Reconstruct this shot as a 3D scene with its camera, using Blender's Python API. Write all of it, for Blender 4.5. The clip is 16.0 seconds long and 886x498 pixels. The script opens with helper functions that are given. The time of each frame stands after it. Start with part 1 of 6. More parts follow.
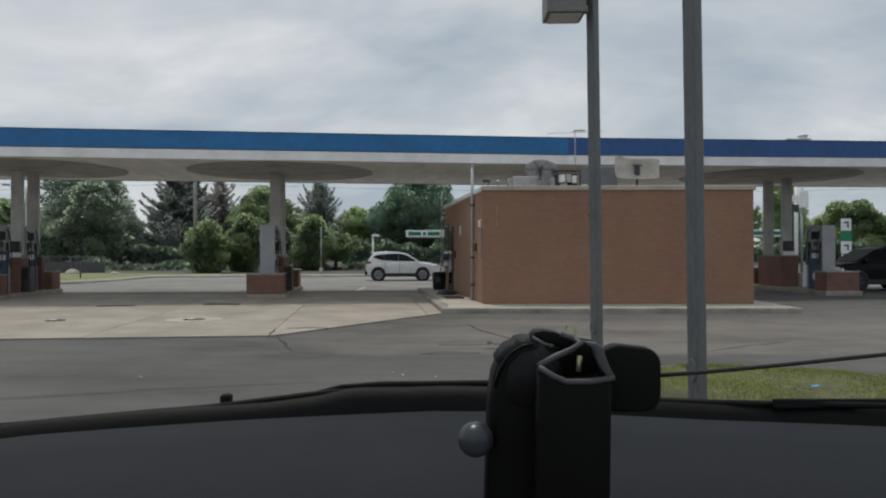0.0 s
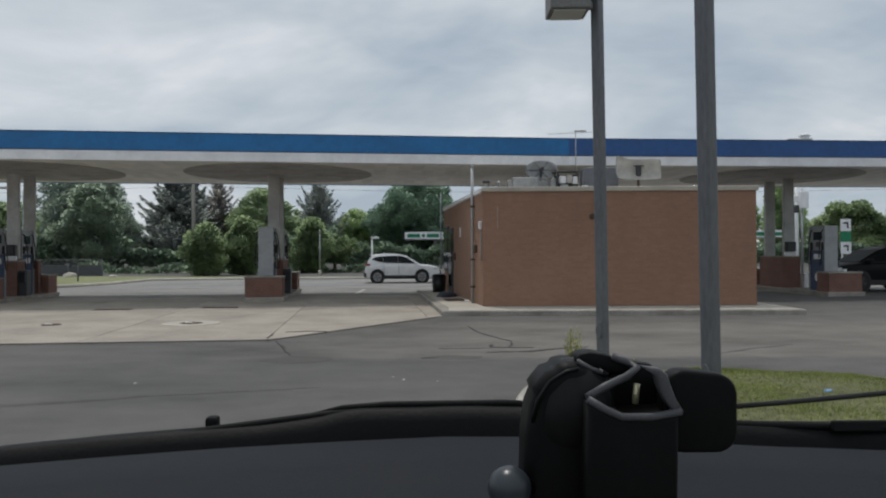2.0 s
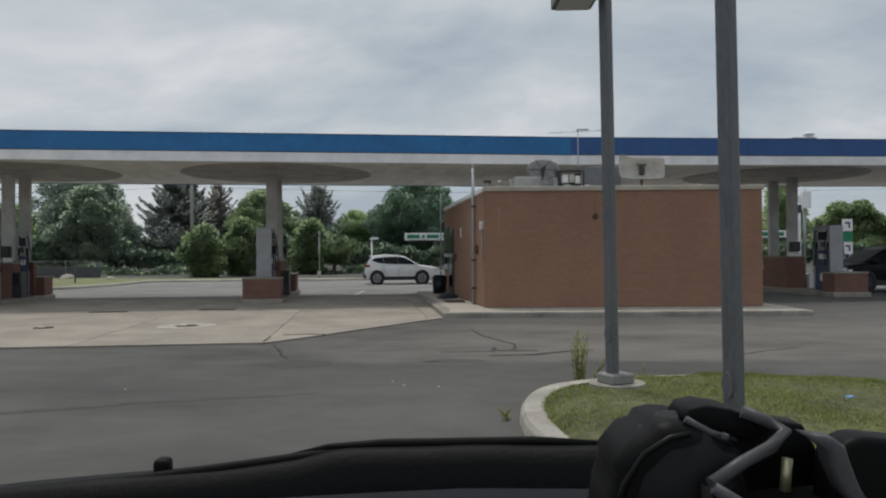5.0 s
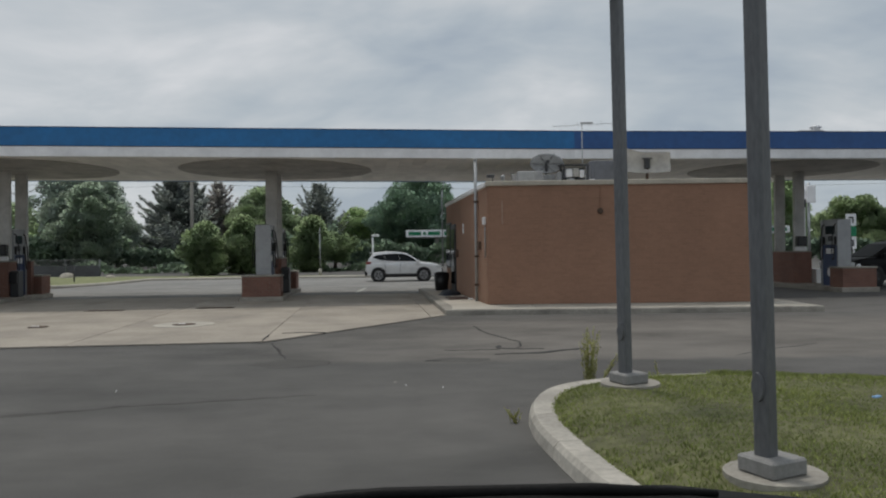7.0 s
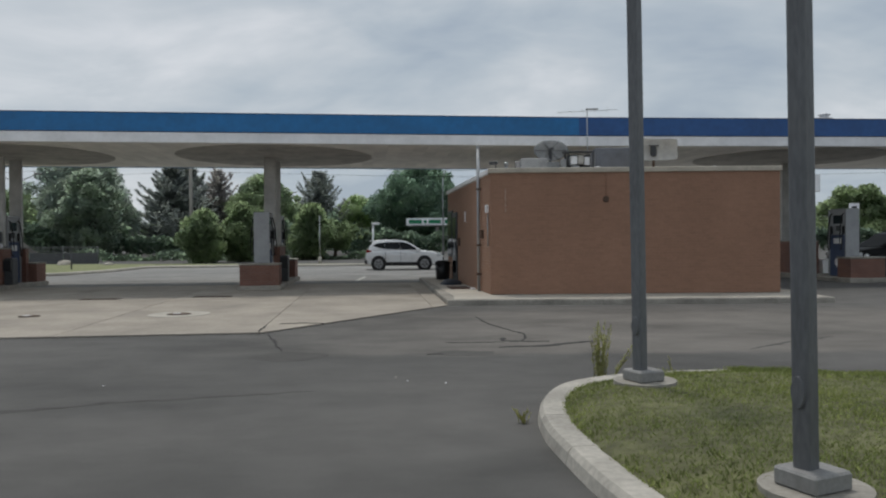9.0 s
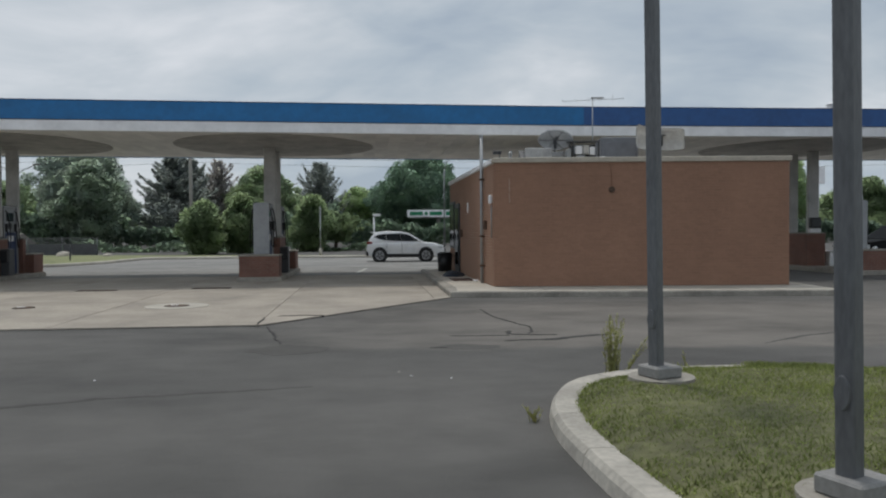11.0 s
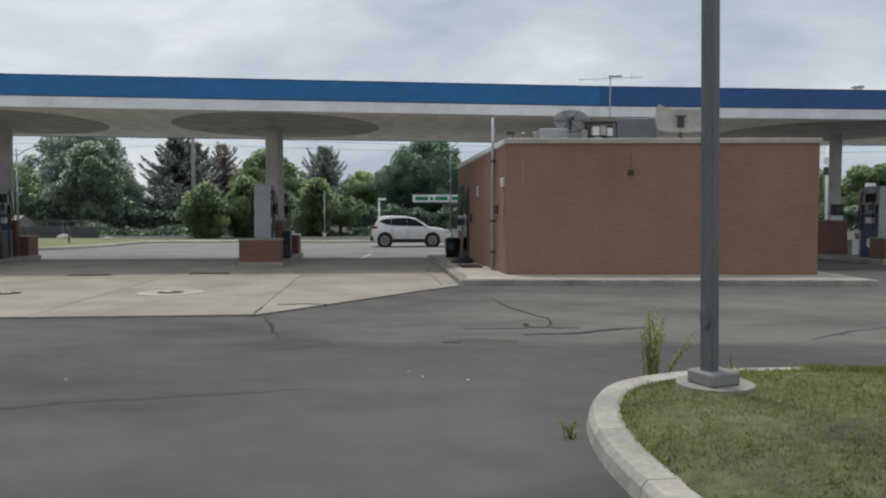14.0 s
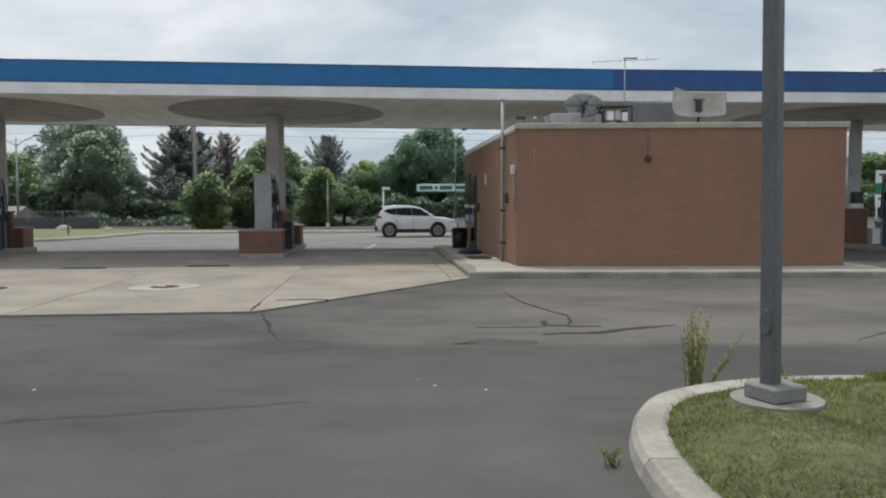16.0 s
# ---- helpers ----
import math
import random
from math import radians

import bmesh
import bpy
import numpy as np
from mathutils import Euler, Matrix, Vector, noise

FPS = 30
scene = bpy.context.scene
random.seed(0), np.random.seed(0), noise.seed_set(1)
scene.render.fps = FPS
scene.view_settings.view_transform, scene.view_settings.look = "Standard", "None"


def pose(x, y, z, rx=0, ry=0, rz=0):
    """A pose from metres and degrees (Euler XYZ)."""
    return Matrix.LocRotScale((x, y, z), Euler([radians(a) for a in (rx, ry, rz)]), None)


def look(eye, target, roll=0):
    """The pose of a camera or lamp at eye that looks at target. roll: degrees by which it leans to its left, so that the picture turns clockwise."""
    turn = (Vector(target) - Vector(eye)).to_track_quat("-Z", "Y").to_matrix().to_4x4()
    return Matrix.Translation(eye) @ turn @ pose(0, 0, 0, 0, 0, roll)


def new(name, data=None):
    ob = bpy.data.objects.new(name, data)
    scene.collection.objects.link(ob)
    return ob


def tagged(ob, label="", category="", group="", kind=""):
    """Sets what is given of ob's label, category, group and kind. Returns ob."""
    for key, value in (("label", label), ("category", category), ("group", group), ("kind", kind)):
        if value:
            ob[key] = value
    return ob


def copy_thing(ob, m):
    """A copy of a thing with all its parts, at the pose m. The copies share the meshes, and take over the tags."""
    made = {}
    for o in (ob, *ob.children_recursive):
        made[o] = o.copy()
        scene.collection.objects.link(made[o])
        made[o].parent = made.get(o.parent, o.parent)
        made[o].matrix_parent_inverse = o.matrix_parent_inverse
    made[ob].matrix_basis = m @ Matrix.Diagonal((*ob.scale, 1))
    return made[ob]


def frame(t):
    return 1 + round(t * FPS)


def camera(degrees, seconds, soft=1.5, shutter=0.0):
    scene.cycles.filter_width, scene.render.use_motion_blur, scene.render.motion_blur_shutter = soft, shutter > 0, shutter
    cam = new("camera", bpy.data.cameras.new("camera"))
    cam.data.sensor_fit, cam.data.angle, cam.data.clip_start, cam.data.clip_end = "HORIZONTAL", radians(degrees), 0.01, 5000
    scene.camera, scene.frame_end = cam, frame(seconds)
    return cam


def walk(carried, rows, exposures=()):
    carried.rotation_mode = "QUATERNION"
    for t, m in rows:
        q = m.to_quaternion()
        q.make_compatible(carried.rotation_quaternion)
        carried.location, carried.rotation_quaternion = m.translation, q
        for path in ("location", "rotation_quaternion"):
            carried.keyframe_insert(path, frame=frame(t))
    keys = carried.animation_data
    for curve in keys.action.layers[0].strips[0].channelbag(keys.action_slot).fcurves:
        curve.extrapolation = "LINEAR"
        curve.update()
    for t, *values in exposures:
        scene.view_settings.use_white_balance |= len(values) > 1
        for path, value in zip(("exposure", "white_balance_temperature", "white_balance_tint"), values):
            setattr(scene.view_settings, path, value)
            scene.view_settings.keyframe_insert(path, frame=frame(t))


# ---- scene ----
cam = camera(60.7, 16.0, soft=2.1)
PATH = [
    (0, (-0.956, -19.531, 1.499), (-0.965, -17.531, 1.505), -0.1),
    (0.5, (-0.96, -19.5, 1.507), (-0.967, -17.5, 1.519), -0.1),
    (1, (-0.969, -19.431, 1.504), (-0.976, -17.431, 1.516), -0.3),
    (1.5, (-0.97, -19.377, 1.523), (-0.977, -17.377, 1.533), -0.2),
    (2, (-0.986, -19.337, 1.502), (-0.992, -17.337, 1.513), -0.3),
    (2.5, (-0.976, -19.282, 1.507), (-0.983, -17.282, 1.517), -0.4),
    (3, (-0.983, -19.239, 1.511), (-0.991, -17.239, 1.522), -0.5),
    (3.5, (-0.993, -19.171, 1.488), (-0.997, -17.171, 1.508), -0.4),
    (4, (-0.999, -19.14, 1.497), (-1.004, -17.14, 1.511), -0.4),
    (6.5, (-1.023, -18.74, 1.496), (-1.03, -16.74, 1.509), -0.5),
    (7, (-1.032, -18.664, 1.471), (-1.041, -16.664, 1.477), -0.7),
    (7.5, (-1.038, -18.548, 1.487), (-1.046, -16.548, 1.488), -0.6),
    (8, (-1.051, -18.431, 1.483), (-1.061, -16.431, 1.474), -0.6),
    (8.5, (-1.056, -18.346, 1.48), (-1.066, -16.346, 1.462), -0.6),
    (9, (-1.068, -18.251, 1.479), (-1.078, -16.251, 1.454), -0.5),
    (11.5, (-1.125, -17.836, 1.447), (-1.137, -15.837, 1.4), -0.4),
    (12, (-1.132, -17.718, 1.446), (-1.143, -15.718, 1.407), -0.5),
    (12.5, (-1.149, -17.537, 1.439), (-1.164, -15.538, 1.38), -0.4),
    (13, (-1.183, -17.356, 1.429), (-1.202, -15.357, 1.35), -0.1),
    (13.5, (-1.211, -17.193, 1.43), (-1.235, -15.196, 1.333), 0.2),
    (14, (-1.229, -17.037, 1.422), (-1.253, -15.039, 1.338), -0.0),
    (14.5, (-1.247, -16.886, 1.422), (-1.275, -14.889, 1.32), 0.0),
    (15, (-1.272, -16.718, 1.41), (-1.299, -14.721, 1.304), 0.1),
    (15.5, (-1.287, -16.533, 1.414), (-1.32, -14.536, 1.306), -0.1),
    (16, (-1.317, -16.278, 1.422), (-1.352, -14.282, 1.31), -0.2),
]
walk(cam, [(t, look(eye, target, roll)) for t, eye, target, roll in PATH], exposures=[
    (0, -0.05, 6550, 10), (0.5, -0.05, 6440, 10), (2.5, -0.05, 6370, 10), (3.5, -0.06, 6580, 10), (4, -0.07, 6480, 10), (6.5, -0.19, 6550, 10), (8, -0.14, 6400, 10),
    (9, -0.12, 6370, 10), (11.5, -0.07, 6330, 10), (13, 0.03, 6330, 10), (14, 0.10, 6380, 10), (15, 0.16, 6430, 10), (16, 0.22, 6450, 10)])

# ---- world, sun ----
SUN_EL, SUN_AZ = 70.0, -26.0        # degrees above the horizon, and clockwise from +y


def build_world():
    w = bpy.data.worlds.new("overcast_sky")
    w.use_nodes = True
    nt = w.node_tree
    N, L = nt.nodes, nt.links
    N.clear()
    out, bg = N.new("ShaderNodeOutputWorld"), N.new("ShaderNodeBackground")
    sky = N.new("ShaderNodeTexSky")
    sky.sky_type, sky.sun_disc = "NISHITA", False
    sky.sun_elevation, sky.sun_rotation = radians(SUN_EL), radians(SUN_AZ)
    dim = N.new("ShaderNodeVectorMath")
    dim.operation = "SCALE"
    dim.inputs["Scale"].default_value = 0.075
    L.new(sky.outputs[0], dim.inputs[0])
    # a layer of cloud: direction laid on a flat sheet overhead
    tc, sep = N.new("ShaderNodeTexCoord"), N.new("ShaderNodeSeparateXYZ")
    L.new(tc.outputs["Generated"], sep.inputs[0])
    lift = N.new("ShaderNodeMath")
    lift.operation, lift.inputs[1].default_value = "ADD", 0.26
    top = N.new("ShaderNodeMath")
    top.operation, top.inputs[1].default_value = "MAXIMUM", 0.0
    L.new(sep.outputs[2], top.inputs[0])
    L.new(top.outputs[0], lift.inputs[0])
    comb = N.new("ShaderNodeCombineXYZ")
    for i in (0, 1):
        d = N.new("ShaderNodeMath")
        d.operation = "DIVIDE"
        L.new(sep.outputs[i], d.inputs[0])
        L.new(lift.outputs[0], d.inputs[1])
        L.new(d.outputs[0], comb.inputs[i])
    mp = N.new("ShaderNodeMapping")
    mp.inputs["Location"].default_value = (0.0, 3.0, 0.0)
    mp.inputs["Scale"].default_value = (0.85, 1.15, 1.0)
    L.new(comb.outputs[0], mp.inputs[0])
    big, fine = N.new("ShaderNodeTexNoise"), N.new("ShaderNodeTexNoise")
    for n, s, det, dis in ((big, 0.8, 5, 0.5), (fine, 2.6, 7, 0.4)):
        n.inputs["Scale"].default_value, n.inputs["Detail"].default_value = s, det
        n.inputs["Roughness"].default_value, n.inputs["Distortion"].default_value = 0.56, dis
        L.new(mp.outputs[0], n.inputs["Vector"])
    mixn = N.new("ShaderNodeMix")
    mixn.inputs[0].default_value = 0.30
    L.new(big.outputs[0], mixn.inputs[2])
    L.new(fine.outputs[0], mixn.inputs[3])
    ramp = N.new("ShaderNodeValToRGB")
    e = ramp.color_ramp.elements
    e[0].position, e[0].color = 0.39, (0.41, 0.475, 0.545, 1)
    e[1].position, e[1].color = 0.61, (0.76, 0.78, 0.80, 1)
    m = e.new(0.46)
    m.color = (0.50, 0.56, 0.61, 1)
    m = e.new(0.54)
    m.color = (0.62, 0.66, 0.69, 1)
    L.new(mixn.outputs[0], ramp.inputs[0])
    blend = N.new("ShaderNodeMix")
    blend.data_type = "RGBA"
    blend.inputs[0].default_value = 0.90
    L.new(dim.outputs[0], blend.inputs[6])
    L.new(ramp.outputs[0], blend.inputs[7])
    L.new(blend.outputs[2], bg.inputs[0])
    bg.inputs[1].default_value = 1.0
    L.new(bg.outputs[0], out.inputs[0])
    scene.world = w


build_world()
sun = new("sun", bpy.data.lights.new("sun", "SUN"))
sun.data.energy, sun.data.angle, sun.data.color = 1.6, radians(8), (1.0, 0.95, 0.88)
_az, _el = radians(SUN_AZ), radians(SUN_EL)
sun.matrix_world = look((30 * math.sin(_az) * math.cos(_el), 30 * math.cos(_az) * math.cos(_el), 30 * math.sin(_el)), (0, 0, 0))


# ---- materials ----
def ramp_between(nt, fac, cols):
    r = nt.nodes.new("ShaderNodeValToRGB")
    els = r.color_ramp.elements
    for i, (p, c) in enumerate(cols):
        el = els[i] if i < 2 else els.new(p)
        el.position, el.color = p, (*c, 1)
    nt.links.new(fac, r.inputs[0])
    return r.outputs[0]


def shade(c, k):
    return tuple(min(1.0, v * k) for v in c)


def surface(name, col, rough=0.6, metal=0.0, grain=40.0, vary=0.18, stain=1.2, stains=0.22, bump=0.02, spec=0.5, stretch=(1, 1, 1), coat=0.0, island=0.0):
    """A worn surface: fine grain, larger stains and a slight relief, in metres of object space."""
    m = bpy.data.materials.new(name)
    m.use_nodes = True
    nt = m.node_tree
    N, L = nt.nodes, nt.links
    b = N["Principled BSDF"]
    tc, mp = N.new("ShaderNodeTexCoord"), N.new("ShaderNodeMapping")
    mp.inputs["Scale"].default_value = stretch
    L.new(tc.outputs["Object"], mp.inputs[0])
    info = N.new("ShaderNodeObjectInfo")
    off = N.new("ShaderNodeVectorMath")
    off.operation = "MULTIPLY_ADD"
    L.new(info.outputs["Random"], off.inputs[0])
    off.inputs[1].default_value = (17.0, 9.0, 5.0)
    L.new(mp.outputs[0], off.inputs[2])
    n1, n2 = N.new("ShaderNodeTexNoise"), N.new("ShaderNodeTexNoise")
    n1.inputs["Scale"].default_value, n1.inputs["Detail"].default_value = grain, 4
    n2.inputs["Scale"].default_value, n2.inputs["Detail"].default_value = stain, 6
    n2.inputs["Roughness"].default_value = 0.62
    for n in (n1, n2):
        L.new(off.outputs[0], n.inputs["Vector"])
    c1 = ramp_between(nt, n1.outputs[0], [(0.3, shade(col, 1 - vary)), (0.7, shade(col, 1 + vary))])
    c2 = ramp_between(nt, n2.outputs[0], [(0.32, (1 - stains,) * 3), (0.62, (1.0, 1.0, 1.0))])
    mul = N.new("ShaderNodeMix")
    mul.data_type, mul.blend_type = "RGBA", "MULTIPLY"
    mul.inputs[0].default_value = 1.0
    L.new(c1, mul.inputs[6])
    L.new(c2, mul.inputs[7])
    last = mul.outputs[2]
    if island:
        geo, hsv, mr = N.new("ShaderNodeNewGeometry"), N.new("ShaderNodeHueSaturation"), N.new("ShaderNodeMapRange")
        mr.inputs["To Min"].default_value, mr.inputs["To Max"].default_value = 1 - island, 1 + island
        L.new(geo.outputs["Random Per Island"], mr.inputs[0])
        L.new(mr.outputs[0], hsv.inputs["Value"])
        L.new(last, hsv.inputs["Color"])
        last = hsv.outputs[0]
    L.new(last, b.inputs["Base Color"])
    rr = N.new("ShaderNodeMapRange")
    rr.inputs["To Min"].default_value, rr.inputs["To Max"].default_value = max(0.02, rough - 0.1), min(1, rough + 0.1)
    L.new(n2.outputs[0], rr.inputs[0])
    L.new(rr.outputs[0], b.inputs["Roughness"])
    b.inputs["Metallic"].default_value = metal
    b.inputs["Specular IOR Level"].default_value = spec
    b.inputs["Coat Weight"].default_value = coat
    if bump:
        bp = N.new("ShaderNodeBump")
        bp.inputs["Strength"].default_value, bp.inputs["Distance"].default_value = 0.6, bump
        L.new(n1.outputs[0], bp.inputs["Height"])
        L.new(bp.outputs[0], b.inputs["Normal"])
    return m


def glass_mat(name, tint, rough=0.05):
    m = bpy.data.materials.new(name)
    m.use_nodes = True
    b = m.node_tree.nodes["Principled BSDF"]
    b.inputs["Base Color"].default_value = (*tint, 1)
    b.inputs["Roughness"].default_value = rough
    b.inputs["Specular IOR Level"].default_value = 0.14
    return m


def ground_mat(name, light, dark, blotch, older=None, scale=1.0):
    """Asphalt: aggregate, worn and patched areas, tar-dark spots."""
    m = bpy.data.materials.new(name)
    m.use_nodes = True
    nt = m.node_tree
    N, L = nt.nodes, nt.links
    b = N["Principled BSDF"]
    tc = N.new("ShaderNodeTexCoord")
    ns = []
    for s, det, st in ((90 * scale, 3, (1, 1, 1)), (0.22 * scale, 6, (0.75, 1.25, 1)), (1.6 * scale, 7, (0.85, 1.1, 1)), (0.5 * scale, 9, (0.6, 1.1, 1))):
        mp, n = N.new("ShaderNodeMapping"), N.new("ShaderNodeTexNoise")
        mp.inputs["Scale"].default_value = st
        n.inputs["Scale"].default_value, n.inputs["Detail"].default_value = s, det
        n.inputs["Roughness"].default_value = 0.6
        L.new(tc.outputs["Object"], mp.inputs[0])
        L.new(mp.outputs[0], n.inputs["Vector"])
        ns.append(n)
    base = ramp_between(nt, ns[1].outputs[0], [(0.36, dark), (0.64, light)])
    last = base
    if older:
        # an older, paler lane with a ragged edge, between y0 and y1 and beyond x0
        tint, y0, y1, x0 = older
        sep = N.new("ShaderNodeSeparateXYZ")
        wob = N.new("ShaderNodeVectorMath")
        wob.operation = "MULTIPLY_ADD"
        L.new(ns[2].outputs["Color"], wob.inputs[0])
        wob.inputs[1].default_value = (2.6, 0.7, 0.0)
        L.new(tc.outputs["Object"], wob.inputs[2])
        L.new(wob.outputs[0], sep.inputs[0])
        fac = None
        for ch, a, z in ((1, y0, y0 + 0.35), (1, y1 + 1.6, y1), (0, x0, x0 + 5.0)):
            mr = N.new("ShaderNodeMapRange")
            mr.inputs["From Min"].default_value, mr.inputs["From Max"].default_value = a, z
            L.new(sep.outputs[ch], mr.inputs[0])
            if fac is None:
                fac = mr.outputs[0]
            else:
                mu = N.new("ShaderNodeMath")
                mu.operation = "MULTIPLY"
                L.new(fac, mu.inputs[0])
                L.new(mr.outputs[0], mu.inputs[1])
                fac = mu.outputs[0]
        mx = N.new("ShaderNodeMix")
        mx.data_type = "RGBA"
        L.new(fac, mx.inputs[0])
        L.new(last, mx.inputs[6])
        L.new(ramp_between(nt, ns[3].outputs[0], [(0.35, shade(tint, 0.82)), (0.65, shade(tint, 1.12))]), mx.inputs[7])
        last = mx.outputs[2]
    for n, lo, a, z in ((ns[2], 1 - blotch, 0.3, 0.6), (ns[0], 0.72, 0.25, 0.75), (ns[3], 1 - 0.8 * blotch, 0.36, 0.5)):
        mul = N.new("ShaderNodeMix")
        mul.data_type, mul.blend_type = "RGBA", "MULTIPLY"
        mul.inputs[0].default_value = 1.0
        L.new(last, mul.inputs[6])
        L.new(ramp_between(nt, n.outputs[0], [(a, (lo,) * 3), (z, (1.04,) * 3)]), mul.inputs[7])
        last = mul.outputs[2]
    L.new(last, b.inputs["Base Color"])
    b.inputs["Roughness"].default_value = 0.86
    b.inputs["Specular IOR Level"].default_value = 0.35
    bp = N.new("ShaderNodeBump")
    bp.inputs["Strength"].default_value, bp.inputs["Distance"].default_value = 0.5, 0.006
    L.new(ns[0].outputs[0], bp.inputs["Height"])
    L.new(bp.outputs[0], b.inputs["Normal"])
    return m


def brick_mat(name, c1, c2, mortar, along="X"):
    """Running-bond brickwork, 0.20 x 0.068 m, with recessed joints."""
    m = bpy.data.materials.new(name)
    m.use_nodes = True
    nt = m.node_tree
    N, L = nt.nodes, nt.links
    b = N["Principled BSDF"]
    tc, sep, comb = N.new("ShaderNodeTexCoord"), N.new("ShaderNodeSeparateXYZ"), N.new("ShaderNodeCombineXYZ")
    L.new(tc.outputs["Object"], sep.inputs[0])
    if along == "XY":
        add = N.new("ShaderNodeMath")
        L.new(sep.outputs[0], add.inputs[0])
        L.new(sep.outputs[1], add.inputs[1])
        L.new(add.outputs[0], comb.inputs[0])
    else:
        L.new(sep.outputs["XYZ".index(along)], comb.inputs[0])
    L.new(sep.outputs[2], comb.inputs[1])
    br = N.new("ShaderNodeTexBrick")
    br.inputs["Scale"].default_value = 1.0
    br.inputs["Brick Width"].default_value, br.inputs["Row Height"].default_value = 0.203, 0.0677
    br.inputs["Mortar Size"].default_value, br.inputs["Mortar Smooth"].default_value = 0.006, 0.25
    br.inputs["Color1"].default_value, br.inputs["Color2"].default_value = (*c1, 1), (*c2, 1)
    br.inputs["Mortar"].default_value = (*mortar, 1)
    L.new(comb.outputs[0], br.inputs["Vector"])
    n = N.new("ShaderNodeTexNoise")
    n.inputs["Scale"].default_value, n.inputs["Detail"].default_value = 1.1, 7
    mp = N.new("ShaderNodeMapping")
    mp.inputs["Scale"].default_value = (1, 1, 0.45)
    L.new(tc.outputs["Object"], mp.inputs[0])
    L.new(mp.outputs[0], n.inputs["Vector"])
    g = N.new("ShaderNodeTexNoise")
    g.inputs["Scale"].default_value, g.inputs["Detail"].default_value = 60, 3
    L.new(tc.outputs["Object"], g.inputs["Vector"])
    last = br.outputs["Color"]
    for src, a, lo in ((n, 0.34, 0.78), (g, 0.3, 0.8)):
        mul = N.new("ShaderNodeMix")
        mul.data_type, mul.blend_type = "RGBA", "MULTIPLY"
        mul.inputs[0].default_value = 1.0
        L.new(last, mul.inputs[6])
        L.new(ramp_between(nt, src.outputs[0], [(a, (lo,) * 3), (0.65, (1.06,) * 3)]), mul.inputs[7])
        last = mul.outputs[2]
    L.new(last, b.inputs["Base Color"])
    b.inputs["Roughness"].default_value = 0.85
    inv = N.new("ShaderNodeMath")
    inv.operation, inv.inputs[0].default_value = "SUBTRACT", 1.0
    L.new(br.outputs["Fac"], inv.inputs[1])
    hs = N.new("ShaderNodeMath")
    hs.operation = "MULTIPLY_ADD"
    L.new(g.outputs[0], hs.inputs[0])
    hs.inputs[1].default_value = 0.3
    L.new(inv.outputs[0], hs.inputs[2])
    bp = N.new("ShaderNodeBump")
    bp.inputs["Strength"].default_value, bp.inputs["Distance"].default_value = 0.8, 0.008
    L.new(hs.outputs[0], bp.inputs["Height"])
    L.new(bp.outputs[0], b.inputs["Normal"])
    return m


def leaf_mat(name, col, vary=0.11, spray=0.5):
    m = bpy.data.materials.new(name)
    m.use_nodes = True
    nt = m.node_tree
    N, L = nt.nodes, nt.links
    b = N["Principled BSDF"]
    geo = N.new("ShaderNodeNewGeometry")
    c = ramp_between(nt, geo.outputs["Random Per Island"], [(0.0, shade(col, 1 - vary)), (1.0, shade(col, 1 + vary)), (0.6, (col[0] * 0.95, col[1] * 1.04, col[2] * 0.92))])
    # whole sprays of the crown are paler or deeper than others
    tc, sp = N.new("ShaderNodeTexCoord"), N.new("ShaderNodeTexNoise")
    sp.inputs["Scale"].default_value, sp.inputs["Detail"].default_value = spray, 3
    L.new(tc.outputs["Object"], sp.inputs["Vector"])
    tone = N.new("ShaderNodeMix")
    tone.data_type, tone.blend_type = "RGBA", "MULTIPLY"
    tone.inputs[0].default_value = 1.0
    L.new(c, tone.inputs[6])
    L.new(ramp_between(nt, sp.outputs[0], [(0.36, (0.82, 0.84, 0.87)), (0.64, (1.13, 1.12, 1.04))]), tone.inputs[7])
    c = tone.outputs[2]
    L.new(c, b.inputs["Base Color"])
    b.inputs["Roughness"].default_value = 0.75
    b.inputs["Specular IOR Level"].default_value = 0.08
    tr = N.new("ShaderNodeBsdfTranslucent")
    warm = N.new("ShaderNodeMix")
    warm.data_type, warm.blend_type = "RGBA", "MULTIPLY"
    warm.inputs[0].default_value = 1.0
    warm.clamp_result = False
    L.new(c, warm.inputs[6])
    warm.inputs[7].default_value = (2.9, 2.95, 2.75, 1)
    L.new(warm.outputs[2], tr.inputs[0])
    mx = N.new("ShaderNodeMixShader")
    mx.inputs[0].default_value = 0.66
    L.new(b.outputs[0], mx.inputs[1])
    L.new(tr.outputs[0], mx.inputs[2])
    L.new(mx.outputs[0], N["Material Output"].inputs[0])
    return m


ASPHALT = ground_mat("asphalt_worn", (0.138, 0.1325, 0.1235), (0.097, 0.094, 0.089), 0.17, ((0.18, 0.166, 0.148), -8.35, -3.2, -3.5))
LOT = ground_mat("asphalt_light_grey", (0.32, 0.312, 0.292), (0.25, 0.245, 0.232), 0.22)
TAR = surface("tar_crack", (0.024, 0.023, 0.022), 0.8, grain=30, bump=0.004)
PATCH = ground_mat("asphalt_patch", (0.122, 0.117, 0.108), (0.094, 0.090, 0.083), 0.22)
CONCRETE = surface("concrete_slab", (0.385, 0.342, 0.285), 0.85, grain=26, vary=0.12, stain=0.75, stains=0.34, bump=0.006)
CONCRETE_LIGHT = surface("concrete_collar", (0.50, 0.465, 0.40), 0.85, grain=26, vary=0.10, stain=2.0, stains=0.25, bump=0.006)
